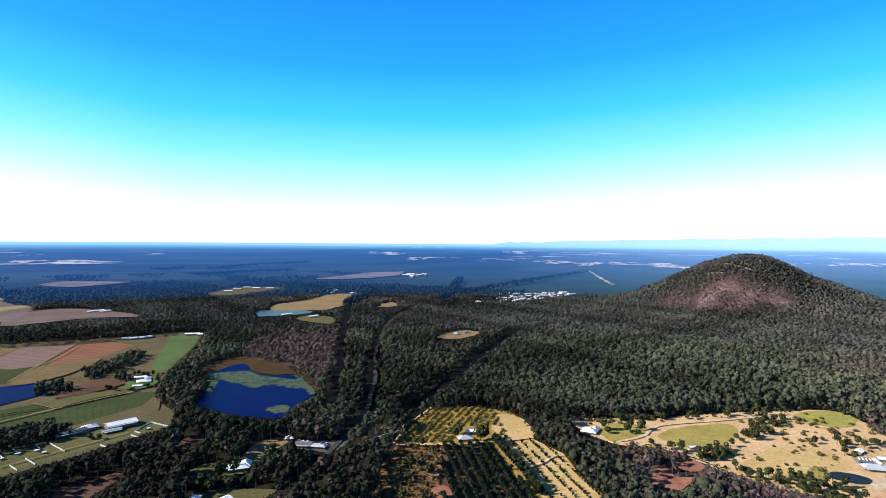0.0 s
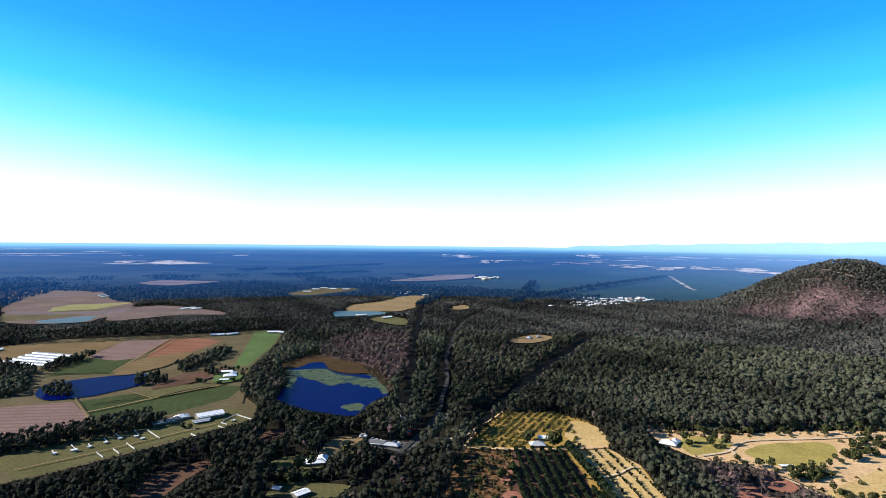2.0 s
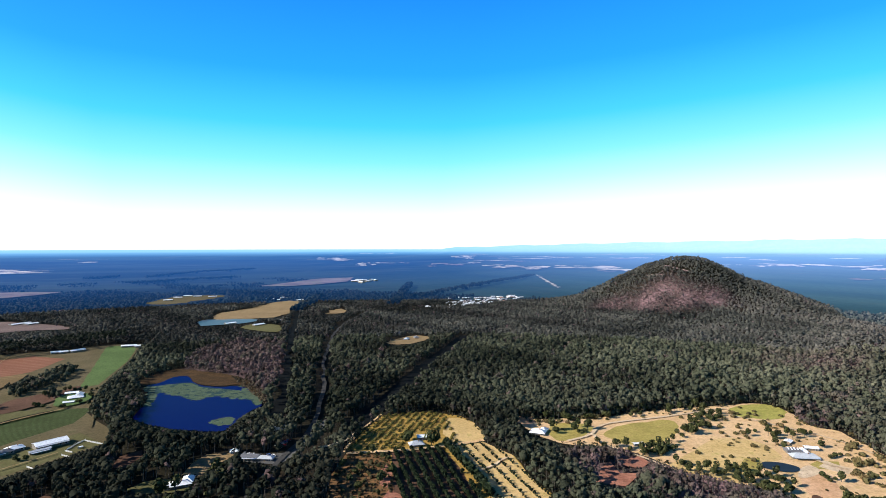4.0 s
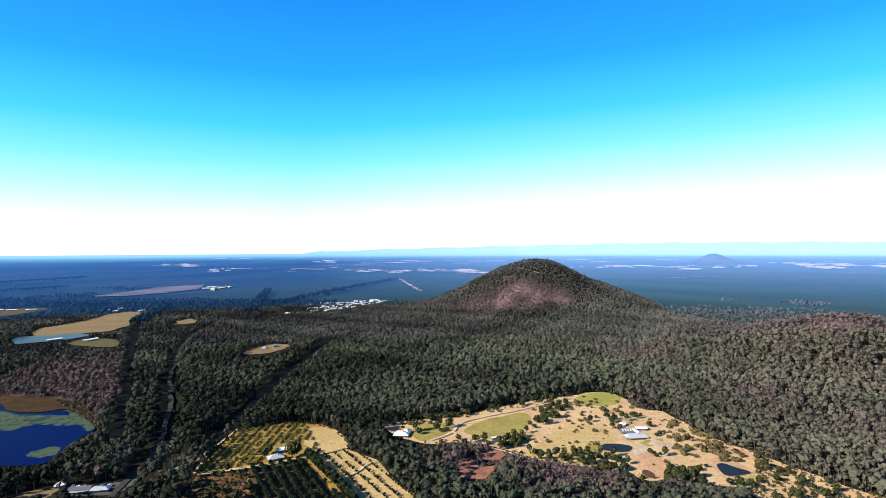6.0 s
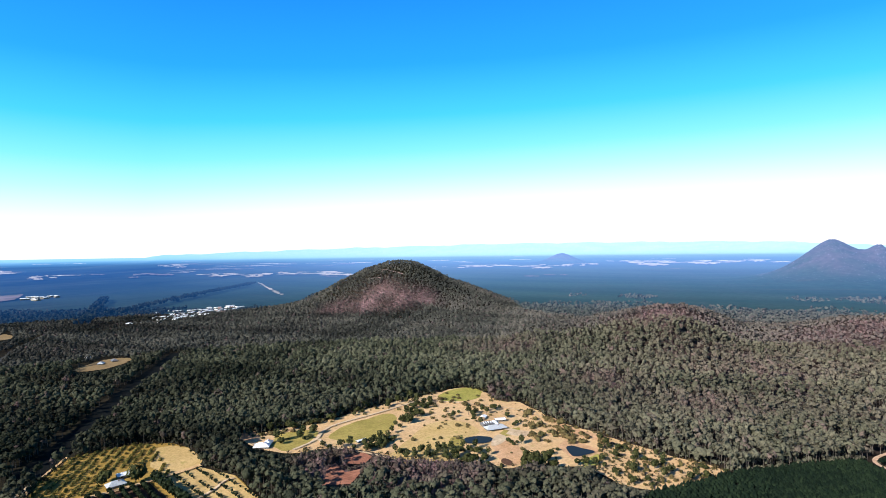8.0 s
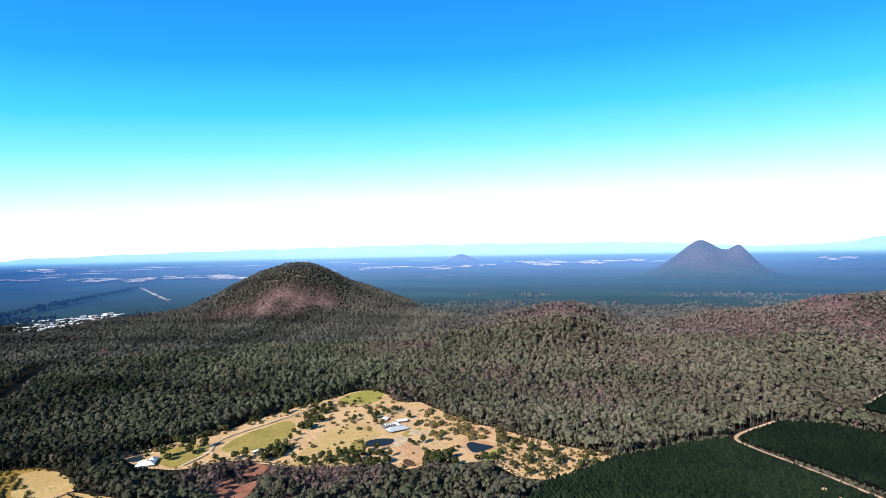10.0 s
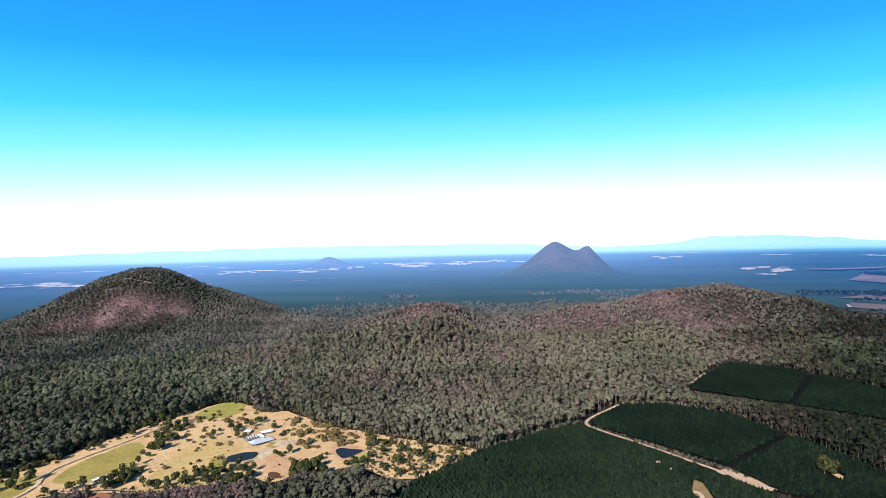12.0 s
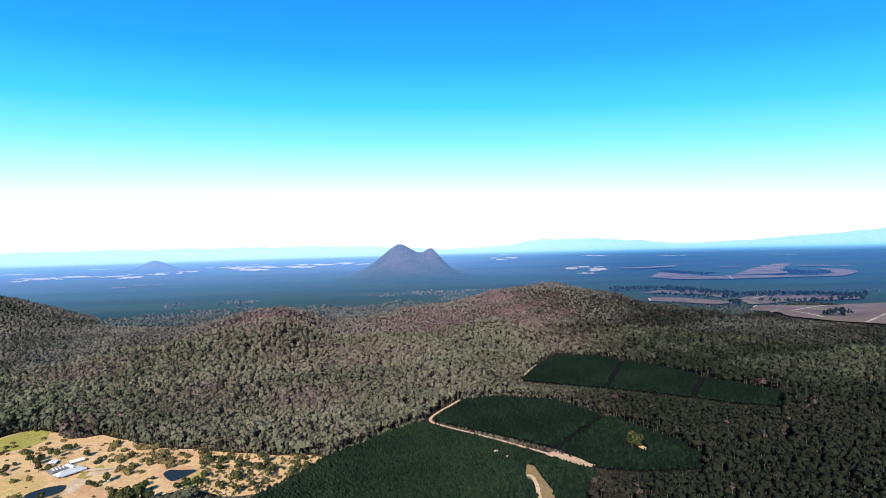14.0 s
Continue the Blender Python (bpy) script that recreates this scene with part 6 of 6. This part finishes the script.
def house(x, y, turn, w, d, h, rh, roof, wall, label, name="house", category="house", wins=3, up=0.0):
    w, d, h = w * 0.86, d * 0.86, h * 0.85
    rh = rh if name == "house" else rh * 0.6
    base = tagged(new(name), label, category)
    base.matrix_basis = Matrix.Translation(Vector(spot(x, y, up))) @ Matrix.Rotation(radians(turn), 4, "Z")
    bm = bmesh.new()
    v = [bm.verts.new(p) for p in ((-w / 2, -d / 2, -0.3), (w / 2, -d / 2, -0.3), (w / 2, d / 2, -0.3), (-w / 2, d / 2, -0.3), (-w / 2, -d / 2, h), (w / 2, -d / 2, h), (w / 2, d / 2, h), (-w / 2, d / 2, h), (-w / 2, 0, h + rh), (w / 2, 0, h + rh))]
    hipped = name == "house"
    for f in ((0, 1, 5, 4), (2, 3, 7, 6), (1, 2, 6, 5) if hipped else (1, 2, 6, 9, 5), (3, 0, 4, 7) if hipped else (3, 0, 4, 8, 7)):
        bm.faces.new([v[i] for i in f])
    if hipped:
        for p in v[8:]:
            bm.verts.remove(p)
    part("wall", bm, M[wall], base)
    bm = bmesh.new()
    if hipped:
        hip(bm, w, d, h, h + rh, 0.6)
    else:
        gable(bm, w, d, h, h + rh, 0.5, 0.15)
    cover = part("roof", bm, M[roof], base)
    bm = bmesh.new()
    box(bm, -w / 2 + 0.6, w / 2 - 0.6, -0.12, 0.12, h + rh + 0.1, h + rh + 0.24) if not hipped else box(bm, w * 0.12, w * 0.12 + 0.6, -d * 0.16, -d * 0.16 + 0.5, h + rh * 0.4, h + rh + 0.7)
    part("chimney" if hipped else "ridge_cap", bm, M["brick_wall"] if hipped else M["grey_roof"], cover)
    for i in range(wins):
        for s in (-1, 1):
            cx = -w / 2 + w * (i + 0.5) / wins
            if s < 0 and i == wins // 2:
                bm = bmesh.new()
                box(bm, cx - 0.5, cx + 0.5, -d / 2 - 0.05, -d / 2 + 0.02, 0.0, 2.05)
                part("door", bm, M["timber"], base)
                continue
            win = bmesh.new()
            box(win, cx - 0.8, cx + 0.8, s * d / 2 - 0.05, s * d / 2 + 0.05, 0.85, 2.2)
            win = part("window", win, M["white_paint"], base)
            pane = bmesh.new()
            box(pane, cx - 0.7, cx + 0.7, s * d / 2 - 0.065, s * d / 2 + 0.065, 0.95, 2.1)
            part("pane", pane, M["glass"], win)
    if wins >= 4:
        bm = bmesh.new()
        box(bm, -w / 2 + 0.3, w / 2 - 0.3, -d / 2 - 2.6, -d / 2 - 0.55, h - 0.45, h - 0.3)
        porch = part("verandah_roof", bm, M["grey_roof"], base)
        for i in range(5):
            bm = bmesh.new()
            px = -w / 2 + 0.5 + (w - 1.0) * i / 4
            box(bm, px - 0.07, px + 0.07, -d / 2 - 2.5, -d / 2 - 2.36, -0.2, h - 0.46)
            part("verandah_post", bm, M["timber"], porch)
    return base


# orchard house and shed
house(18, 418.2, 12, 12, 8, 2.8, 1.8, "grey_roof", "cream_wall", "white weatherboard house with grey roof by the orchard")
house(25.8, 432.6, 8, 15, 7, 3.2, 1.4, "white_roof", "cream_wall", "long pale shed behind the orchard house", "shed", "shed")
# estate
house(115.4, 435.7, -25, 13, 9, 3.0, 2.0, "white_roof", "cream_wall", "white house with a bright metal roof in trees")
house(121.4, 440.5, 60, 9, 6, 2.8, 1.5, "white_roof", "cream_wall", "white wing with a bright metal roof")
house(113.3, 405.2, 5, 11, 6, 2.8, 1.2, "grey_roof", "timber", "grey roofed shed hidden by trees", "shed", "shed")
house(183.3, 403.6, 10, 9, 3, 2.6, 0.7, "white_roof", "cream_wall", "white caravan like cabin beside trees", "cabin", "cabin")
house(288.4, 368.6, -12, 20, 8, 3.0, 1.6, "grey_roof", "cream_wall", "large estate house with a pale blue grey roof", wins=6)
wing = house(288.3, 379.3, -12, 12, 8, 3.2, 1.6, "dark_roof", "cream_wall", "dark roofed wing of the estate house")
house(295.1, 377.9, 70, 8, 5, 3.0, 1.2, "white_roof", "cream_wall", "white roofed wing behind the estate house")
house(305, 383.2, -20, 10, 6, 2.8, 1.2, "white_roof", "cream_wall", "small white shed behind the estate house", "shed", "shed")
house(298.3, 397.7, 40, 7, 5, 2.6, 1.0, "white_roof", "timber", "small pale roofed shed", "shed", "shed")
for i in range(5):
    bm = bmesh.new()
    px = -4.6 + 2.1 * i
    vs = [bm.verts.new(p) for p in ((px, -3.0, 2.72 + 0.75), (px + 0.9, -3.0, 2.72 + 0.75), (px + 0.9, -0.6, 2.72 + 1.62), (px, -0.6, 2.72 + 1.62))]
    top = [bm.verts.new((v.co.x, v.co.y, v.co.z + 0.1)) for v in vs]
    bm.faces.new(top)
    for j in range(4):
        bm.faces.new((vs[j], vs[(j + 1) % 4], top[(j + 1) % 4], top[j]))
    part("roof_panel", bm, M["white_roof"], wing, "white roof panel")
# horse property
house(-254.2, 442.8, 46, 24, 12, 4.2, 2.4, "white_roof", "cream_wall", "long white roofed stable beside the paddock", "stable", "stable", 6)
house(-253.8, 429.3, 46, 15, 4, 2.6, 0.8, "grey_roof", "cream_wall", "grey roofed stable beside the paddock", "stable", "stable", 4)
house(-274.2, 434.9, 46, 12, 8, 3.2, 1.6, "white_roof", "cream_wall", "white roofed house by the stables")
house(-276.2, 428.5, 46, 10, 7, 3.0, 1.4, "dark_roof", "brick_wall", "dark roofed house by the stables")
house(-307.4, 576.2, 30, 15, 9, 3.0, 1.6, "white_roof", "cream_wall", "white farmhouse with a bright roof")
house(-319.6, 592.8, 20, 13, 7, 3.0, 1.4, "white_roof", "cream_wall", "white roofed barn beside the farmhouse", "barn", "barn")
house(-308.9, 586.5, 110, 11, 7, 3.0, 1.6, "grey_roof", "cream_wall", "grey roofed shed by the farmhouse", "shed", "shed")
house(-304.5, 559, 20, 10, 5, 2.6, 1.0, "white_roof", "cream_wall", "low white shed near the farmhouse", "shed", "shed")
house(-283.5, 420.1, 46, 24, 5, 2.8, 1.0, "dark_roof", "timber", "long low dark shed beside the stables", "shed", "shed", 5)
# white house and neighbours among trees
house(-132.4, 360.3, 22, 17, 8, 3.0, 1.7, "white_roof", "cream_wall", "white house with a bright white roof in trees")
house(-128.4, 366.9, 100, 11, 7, 3.0, 1.6, "white_roof", "cream_wall", "white wing with a bright white roof")
house(-118.5, 358.7, 20, 6, 5, 2.6, 1.0, "grey_roof", "timber", "small grey shed beside the white house", "shed", "shed")
house(-123, 314.1, 55, 10, 7, 3.0, 1.2, "white_roof", "cream_wall", "white roofed shed on a lawn", "shed", "shed")
house(-139.8, 319, 0, 5, 4, 2.4, 0.9, "white_roof", "cream_wall", "small white garden shed", "shed", "shed")
# roadside yard
house(-113.2, 415.5, 10, 6, 5, 2.8, 1.2, "white_roof", "cream_wall", "small white building by the car park")
house(-99, 403.3, -8, 14, 7, 3.0, 1.4, "dark_roof", "cream_wall", "dark roofed shop by the car park", "shop", "shop", 5)
house(-87.5, 399.4, -8, 12, 6, 3.0, 1.2, "grey_roof", "cream_wall", "grey roofed building by the road")
house(-89.3, 462.4, 15, 18, 9, 3.4, 1.8, "grey_roof", "cream_wall", "pale roofed building by the road")
house(-96.7, 467.3, 15, 9, 7, 3.0, 1.4, "white_roof", "cream_wall", "white roofed house under trees")
# distant sheds
for i, (x, y) in enumerate([(-390.5, 863.5), (-381.6, 865.3), (-371.3, 861.6), (-464, 821.3), (-455.5, 823), (-444.4, 830.5), (-440.1, 836.9), (-675.8, 656.3)]):
    house(x, y, 15 + 7 * i, 13, 7, 3.2, 1.5, "white_roof", "cream_wall", "white roofed farm shed beyond the fields", "farm_shed", "shed", 4)
for i, (x, y) in enumerate([(-603.6, 1649), (-592.4, 1694), (-560.2, 1680), (-600.7, 1570), (-515.2, 1670), (-335.6, 1577), (-313, 1548), (-304.2, 1621), (-245.1, 1546), (-305.5, 1094.3), (-248, 1072), (-216.5, 1130.7), (-693.8, 1127.6), (-676.5, 1120.9), (-699.7, 1116), (-1062.5, 1325.6), (-1035.1, 1301.5)]):
    house(x, y, 5 * i, 26, 9, 3.8, 1.6, "white_roof", "cream_wall", "long pale farm shed in a distant clearing", "farm_shed", "shed", 4)
for i, (x, y) in enumerate([(-150.5, 2317), (-138.8, 2396), (-120.3, 2363), (-99.9, 2331), (-88.9, 2410), (-68.7, 2377), (-121.4, 2254)] ):
    house(x, y, 20 * i, 38, 15, 6, 2.5, "white_roof", "cream_wall", "large white roofed building in distant forest", "warehouse", "warehouse", 5)
for i, (x, y) in enumerate([(85.6, 1353), (105.1, 1446.7), (112, 1366.7), (135.4, 1504.9), (155.5, 1548.7), (163.6, 1453.7), (191.4, 1583.9), (122, 1576), (100.1, 1504.9), (139.9, 1321.3), (179, 1387.5), (204.8, 1508.5)]):
    house(x, y, 35 * i, 15, 9, 3, 1.8, ("white_roof", "grey_roof", "dark_roof")[i % 3], "cream_wall", "small roofed house among trees near the township")
for i, (x, y) in enumerate([(-19.4, 924.5), (-1.1, 939.7), (8.2, 947.4), (22.7, 888.8), (38.9, 902.5)]):
    house(x, y, 25 * i, 12, 8, 3, 1.8, ("grey_roof", "dark_roof", "white_roof")[i % 3], "cream_wall", "small house in a woodland clearing")

# the township: rows of small pale roofed houses
TOWN = [house(185.5, 1435.2, 10, 14, 9, 3, 2.0, "white_roof", "cream_wall", "small pale roofed township house", "town_house", wins=2),
        house(246.5, 1475.4, 40, 12, 10, 3, 2.2, "grey_roof", "cream_wall", "small grey roofed township house", "town_house", wins=2),
        house(292.6, 1499.4, 80, 15, 9, 3, 2.0, "red_roof", "brick_wall", "small red roofed brick township house", "town_house", wins=2)]
rng = np.random.default_rng(77)
for ob in TOWN:
    ob["group"] = "township houses"
town_plan = [(116.1, 1394.3), (202.4, 1568), (384, 1641), (357.7, 1528), (174.1, 1346.7)]
tp = np.array(town_plan)
n = 0
while n < 70:
    x, y = rng.uniform(tp.min(0), tp.max(0))
    if inside(np.array([x]), np.array([y]), town_plan)[0]:
        ob = TOWN[int(rng.choice(3, p=(0.65, 0.25, 0.10)))]
        copy_thing(ob, Matrix.Translation(Vector(spot(x, y))) @ Matrix.Rotation(rng.integers(4) * math.pi / 2 + 0.3, 4, "Z"))
        n += 1

# greenhouses: long white tunnels side by side
def greenhouse():
    base = tagged(new("greenhouse"), "long white plastic tunnel greenhouse", "greenhouse", "greenhouses in a row")
    bm = bmesh.new()
    L, r, k = 62.0, 3.6, 8
    ringv = [[bm.verts.new((s * L / 2, -r * math.cos(i * math.pi / k), 0.6 + r * 0.75 * math.sin(i * math.pi / k))) for i in range(k + 1)] for s in (-1, 1)]
    for i in range(k):
        bm.faces.new((ringv[0][i], ringv[1][i], ringv[1][i + 1], ringv[0][i + 1]))
    part("cover", bm, M["tunnel_film"], base)
    bm = bmesh.new()
    for s in (-1, 1):
        bm.faces.new([bm.verts.new((s * L / 2, -r * math.cos(i * math.pi / k), 0.6 + r * 0.75 * math.sin(i * math.pi / k))) for i in range(k + 1)])
    part("end_wall", bm, M["cream_wall"], base)
    bm = bmesh.new()
    for s in (-1, 1):
        box(bm, -L / 2, L / 2, s * r - 0.08, s * r + 0.08, -0.2, 0.65)
    part("side_board", bm, M["timber"], base)
    return base


gh = greenhouse()
p0, p1, p2 = Vector((-601.3, 595.1)), Vector((-541.7, 587.4)), Vector((-610.8, 646.5))
turn = math.atan2((p1 - p0).y, (p1 - p0).x)
mid = (p0 + p1) / 2
side = Vector((-math.sin(turn), math.cos(turn)))
for i in range(5):
    q = mid + (p2 - p0) * (i / 4)
    mm = Matrix.Translation(Vector(spot(q.x, q.y, 0.3))) @ Matrix.Rotation(turn, 4, "Z")
    if i == 0:
        gh.matrix_basis = mm
    else:
        copy_thing(gh, mm)


# white paddock fences and horse shelters
def fence(a, b):
    a, b = Vector(a), Vector(b)
    n = max(2, int((b - a).length / 2.6))
    base = tagged(new("paddock_fence"), "white painted board fence across the horse paddock", "fence", "paddock fences")
    base.matrix_basis = Matrix.Translation(Vector(spot(a.x, a.y, 0.25)))
    d = b - a
    for i in range(n + 1):
        bm = bmesh.new()
        p = d * (i / n)
        box(bm, p.x - 0.1, p.x + 0.1, p.y - 0.1, p.y + 0.1, -0.3, 1.35)
        part("post", bm, M["white_paint"], base)
    w = Vector((-d.y, d.x)).normalized() * 0.05
    for z in (0.25, 0.62, 1.0):
        bm = bmesh.new()
        lo = [bm.verts.new((*(p + s), z)) for p, s in ((w * 0, -w), (d, -w), (d, w), (w * 0, w))]
        hi = [bm.verts.new((v.co.x, v.co.y, z + 0.24)) for v in lo]
        bm.faces.new(lo[::-1])
        bm.faces.new(hi)
        for i in range(4):
            bm.faces.new((lo[i], lo[(i + 1) % 4], hi[(i + 1) % 4], hi[i]))
        part("rail", bm, M["white_paint"], base)


FENCES = ([(-283.7, 403.5), (-262.2, 387.9)], [(-279.3, 374.4), (-266.3, 365.3)], [(-281.1, 362.9), (-271, 355.9)], [(-288.1, 355.3), (-276.9, 347.8)], [(-245.1, 400.6), (-235.9, 394.6)], [(-234.4, 421.1), (-225.7, 415.7)], [(-236.5, 429.3), (-229.9, 426)], [(-234.1, 450.8), (-216.3, 441.4)], [(-236.4, 430.7), (-236.4, 442.7)], [(-236.4, 442.7), (-234.4, 452.4)], [(-301, 391.5), (-290.1, 383.4)], [(-320.4, 353.3), (-313.1, 348.2)], [(-302.8, 381.3), (-295.3, 375.3)], [(-315.8, 365.1), (-306.7, 358.8)], [(-292.3, 400.8), (-282.2, 392.1)], [(-305.6, 369), (-297.9, 363.5)])
for a, b in FENCES:
    fence(a, b)


def shelter():
    base = tagged(new("horse_shelter"), "small open horse shelter with a white roof", "shelter", "horse shelters")
    bm = bmesh.new()
    gable(bm, 5.0, 4.0, 2.6, 3.2, 0.4, 0.12)
    part("roof", bm, M["white_roof"], base)
    for sx in (-1, 1):
        for sy in (-1, 1):
            bm = bmesh.new()
            box(bm, sx * 2.3 - 0.1, sx * 2.3 + 0.1, sy * 1.8 - 0.1, sy * 1.8 + 0.1, -0.2, 2.62)
            part("post", bm, M["timber"], base)
    bm = bmesh.new()
    box(bm, -2.3, 2.3, 1.82, 1.9, 0.1, 2.5)
    part("back_wall", bm, M["white_paint"], base)
    return base


sh = shelter()
for i, (x, y) in enumerate([(-304.6, 354.8), (-294.9, 373.1), (-281.9, 388.4), (-274.2, 384.7), (-290.5, 382.1), (-228.8, 434.9), (-313.9, 348), (-299.8, 363.2)]):
    mm = Matrix.Translation(Vector(spot(x, y, 0.25))) @ Matrix.Rotation(0.7 + 0.1 * i, 4, "Z") @ Matrix.Scale(0.72, 4)
    if i == 0:
        sh.matrix_basis = mm
    else:
        copy_thing(sh, mm)


# parked cars
def car(paintwork, label):
    base = tagged(new("car"), label, "car", "parked cars")
    bm = bmesh.new()
    prof = ((-2.2, 0.35), (-2.25, 0.85), (-1.6, 0.95), (1.0, 1.0), (2.1, 0.85), (2.2, 0.35))
    l, r = ([bm.verts.new((px, s * 0.88, pz)) for px, pz in prof] for s in (-1, 1))
    bm.faces.new(l)
    bm.faces.new(r[::-1])
    for i in range(6):
        bm.faces.new((l[i], r[i], r[(i + 1) % 6], l[(i + 1) % 6]))
    part("body", bm, M[paintwork], base)
    bm = bmesh.new()
    lo = [bm.verts.new(p) for p in ((-1.7, -0.8, 0.96), (1.0, -0.8, 0.98), (1.0, 0.8, 0.98), (-1.7, 0.8, 0.96))]
    hi = [bm.verts.new(p) for p in ((-1.2, -0.62, 1.42), (0.35, -0.62, 1.44), (0.35, 0.62, 1.44), (-1.2, 0.62, 1.42))]
    for i in range(4):
        bm.faces.new((lo[i], lo[(i + 1) % 4], hi[(i + 1) % 4], hi[i]))
    part("windows", bm, M["glass"], base)
    bm = bmesh.new()
    box(bm, -1.2, 0.35, -0.62, 0.62, 1.42, 1.47)
    part("roof", bm, M[paintwork], base)
    for sx in (-1.35, 1.4):
        for sy in (-0.8, 0.8):
            bm = bmesh.new()
            tube(bm, (sx, sy - 0.1, 0.33), (sx, sy + 0.1, 0.33), 0.33, 0.33, 10)
            wheel = part("wheel", bm, M["tyre"], base)
            bm = bmesh.new()
            tube(bm, (sx, sy * 1.135, 0.33), (sx, sy * 1.16, 0.33), 0.2, 0.18, 8)
            part("rim", bm, M["grey_roof"], wheel)
    return base


CARS = [car("car_white", "white parked car on the sealed yard"), car("car_grey", "dark grey parked car on the sealed yard"), car("car_blue", "dark blue parked car on the sealed yard"), car("car_red", "dark red parked car on the sealed yard")]
for i, (x, y) in enumerate([(-84.6, 426.7), (-82.9, 429.6), (-80.8, 432.6), (-79.3, 436.9), (-82.3, 421.9), (-80.2, 424.9), (-105.1, 411.9), (-101.6, 410), (-98.4, 409.3), (-93.1, 405.4), (-83.8, 405.8), (-87.2, 407.6)]):
    mm = Matrix.Translation(Vector(spot(x, y, 0.55))) @ Matrix.Rotation(0.5 + 0.2 * (i % 3) + (1.4 if i > 5 else 0), 4, "Z")
    if i < 4:
        CARS[i].matrix_basis = mm
    else:
        copy_thing(CARS[(0, 1, 0, 2, 0, 3, 1, 0)[i % 8]], mm)

# ---------------------------------------------------------------- water lilies
rng = np.random.default_rng(91)
bm = bmesh.new()
for poly, n in (([(-260.9, 617.4), (-249.2, 613.8), (-235.7, 583.7), (-227.6, 553.4), (-225.7, 535.7), (-241.7, 582.6)], 60), ([(-245.7, 620.2), (-218, 628.1), (-199.1, 606), (-164.5, 593.7), (-140.4, 578.1), (-129.8, 559), (-148.5, 558), (-170.2, 570.5), (-180.3, 563.9), (-189.6, 555.4), (-209.1, 575.8), (-233.4, 589.3)], 280), ([(-153.1, 485.9), (-146.2, 499.5), (-135, 499.6), (-134.4, 480.5), (-145.1, 477)], 70), ([(-161.9, 612.7), (-148.8, 596.5), (-122.6, 542.8), (-125.6, 536), (-140, 566.3)], 60)):
    p = np.array(poly)
    k = 0
    while k < n:
        x, y = rng.uniform(p.min(0), p.max(0))
        if inside(np.array([x]), np.array([y]), poly)[0]:
            r = rng.uniform(1.0, 4.2)
            a0 = rng.uniform(0, 6)
            bm.faces.new([bm.verts.new((x + r * rng.uniform(0.7, 1.2) * math.cos(a0 + i * math.tau / 9), y + r * rng.uniform(0.7, 1.2) * math.sin(a0 + i * math.tau / 9), 0.95 + 0.0004 * k)) for i in range(9)])
            k += 1
tagged(part("water_lilies", bm, M["lily"]), "rafts of grey green water lily leaves", "water lilies", kind="stuff")
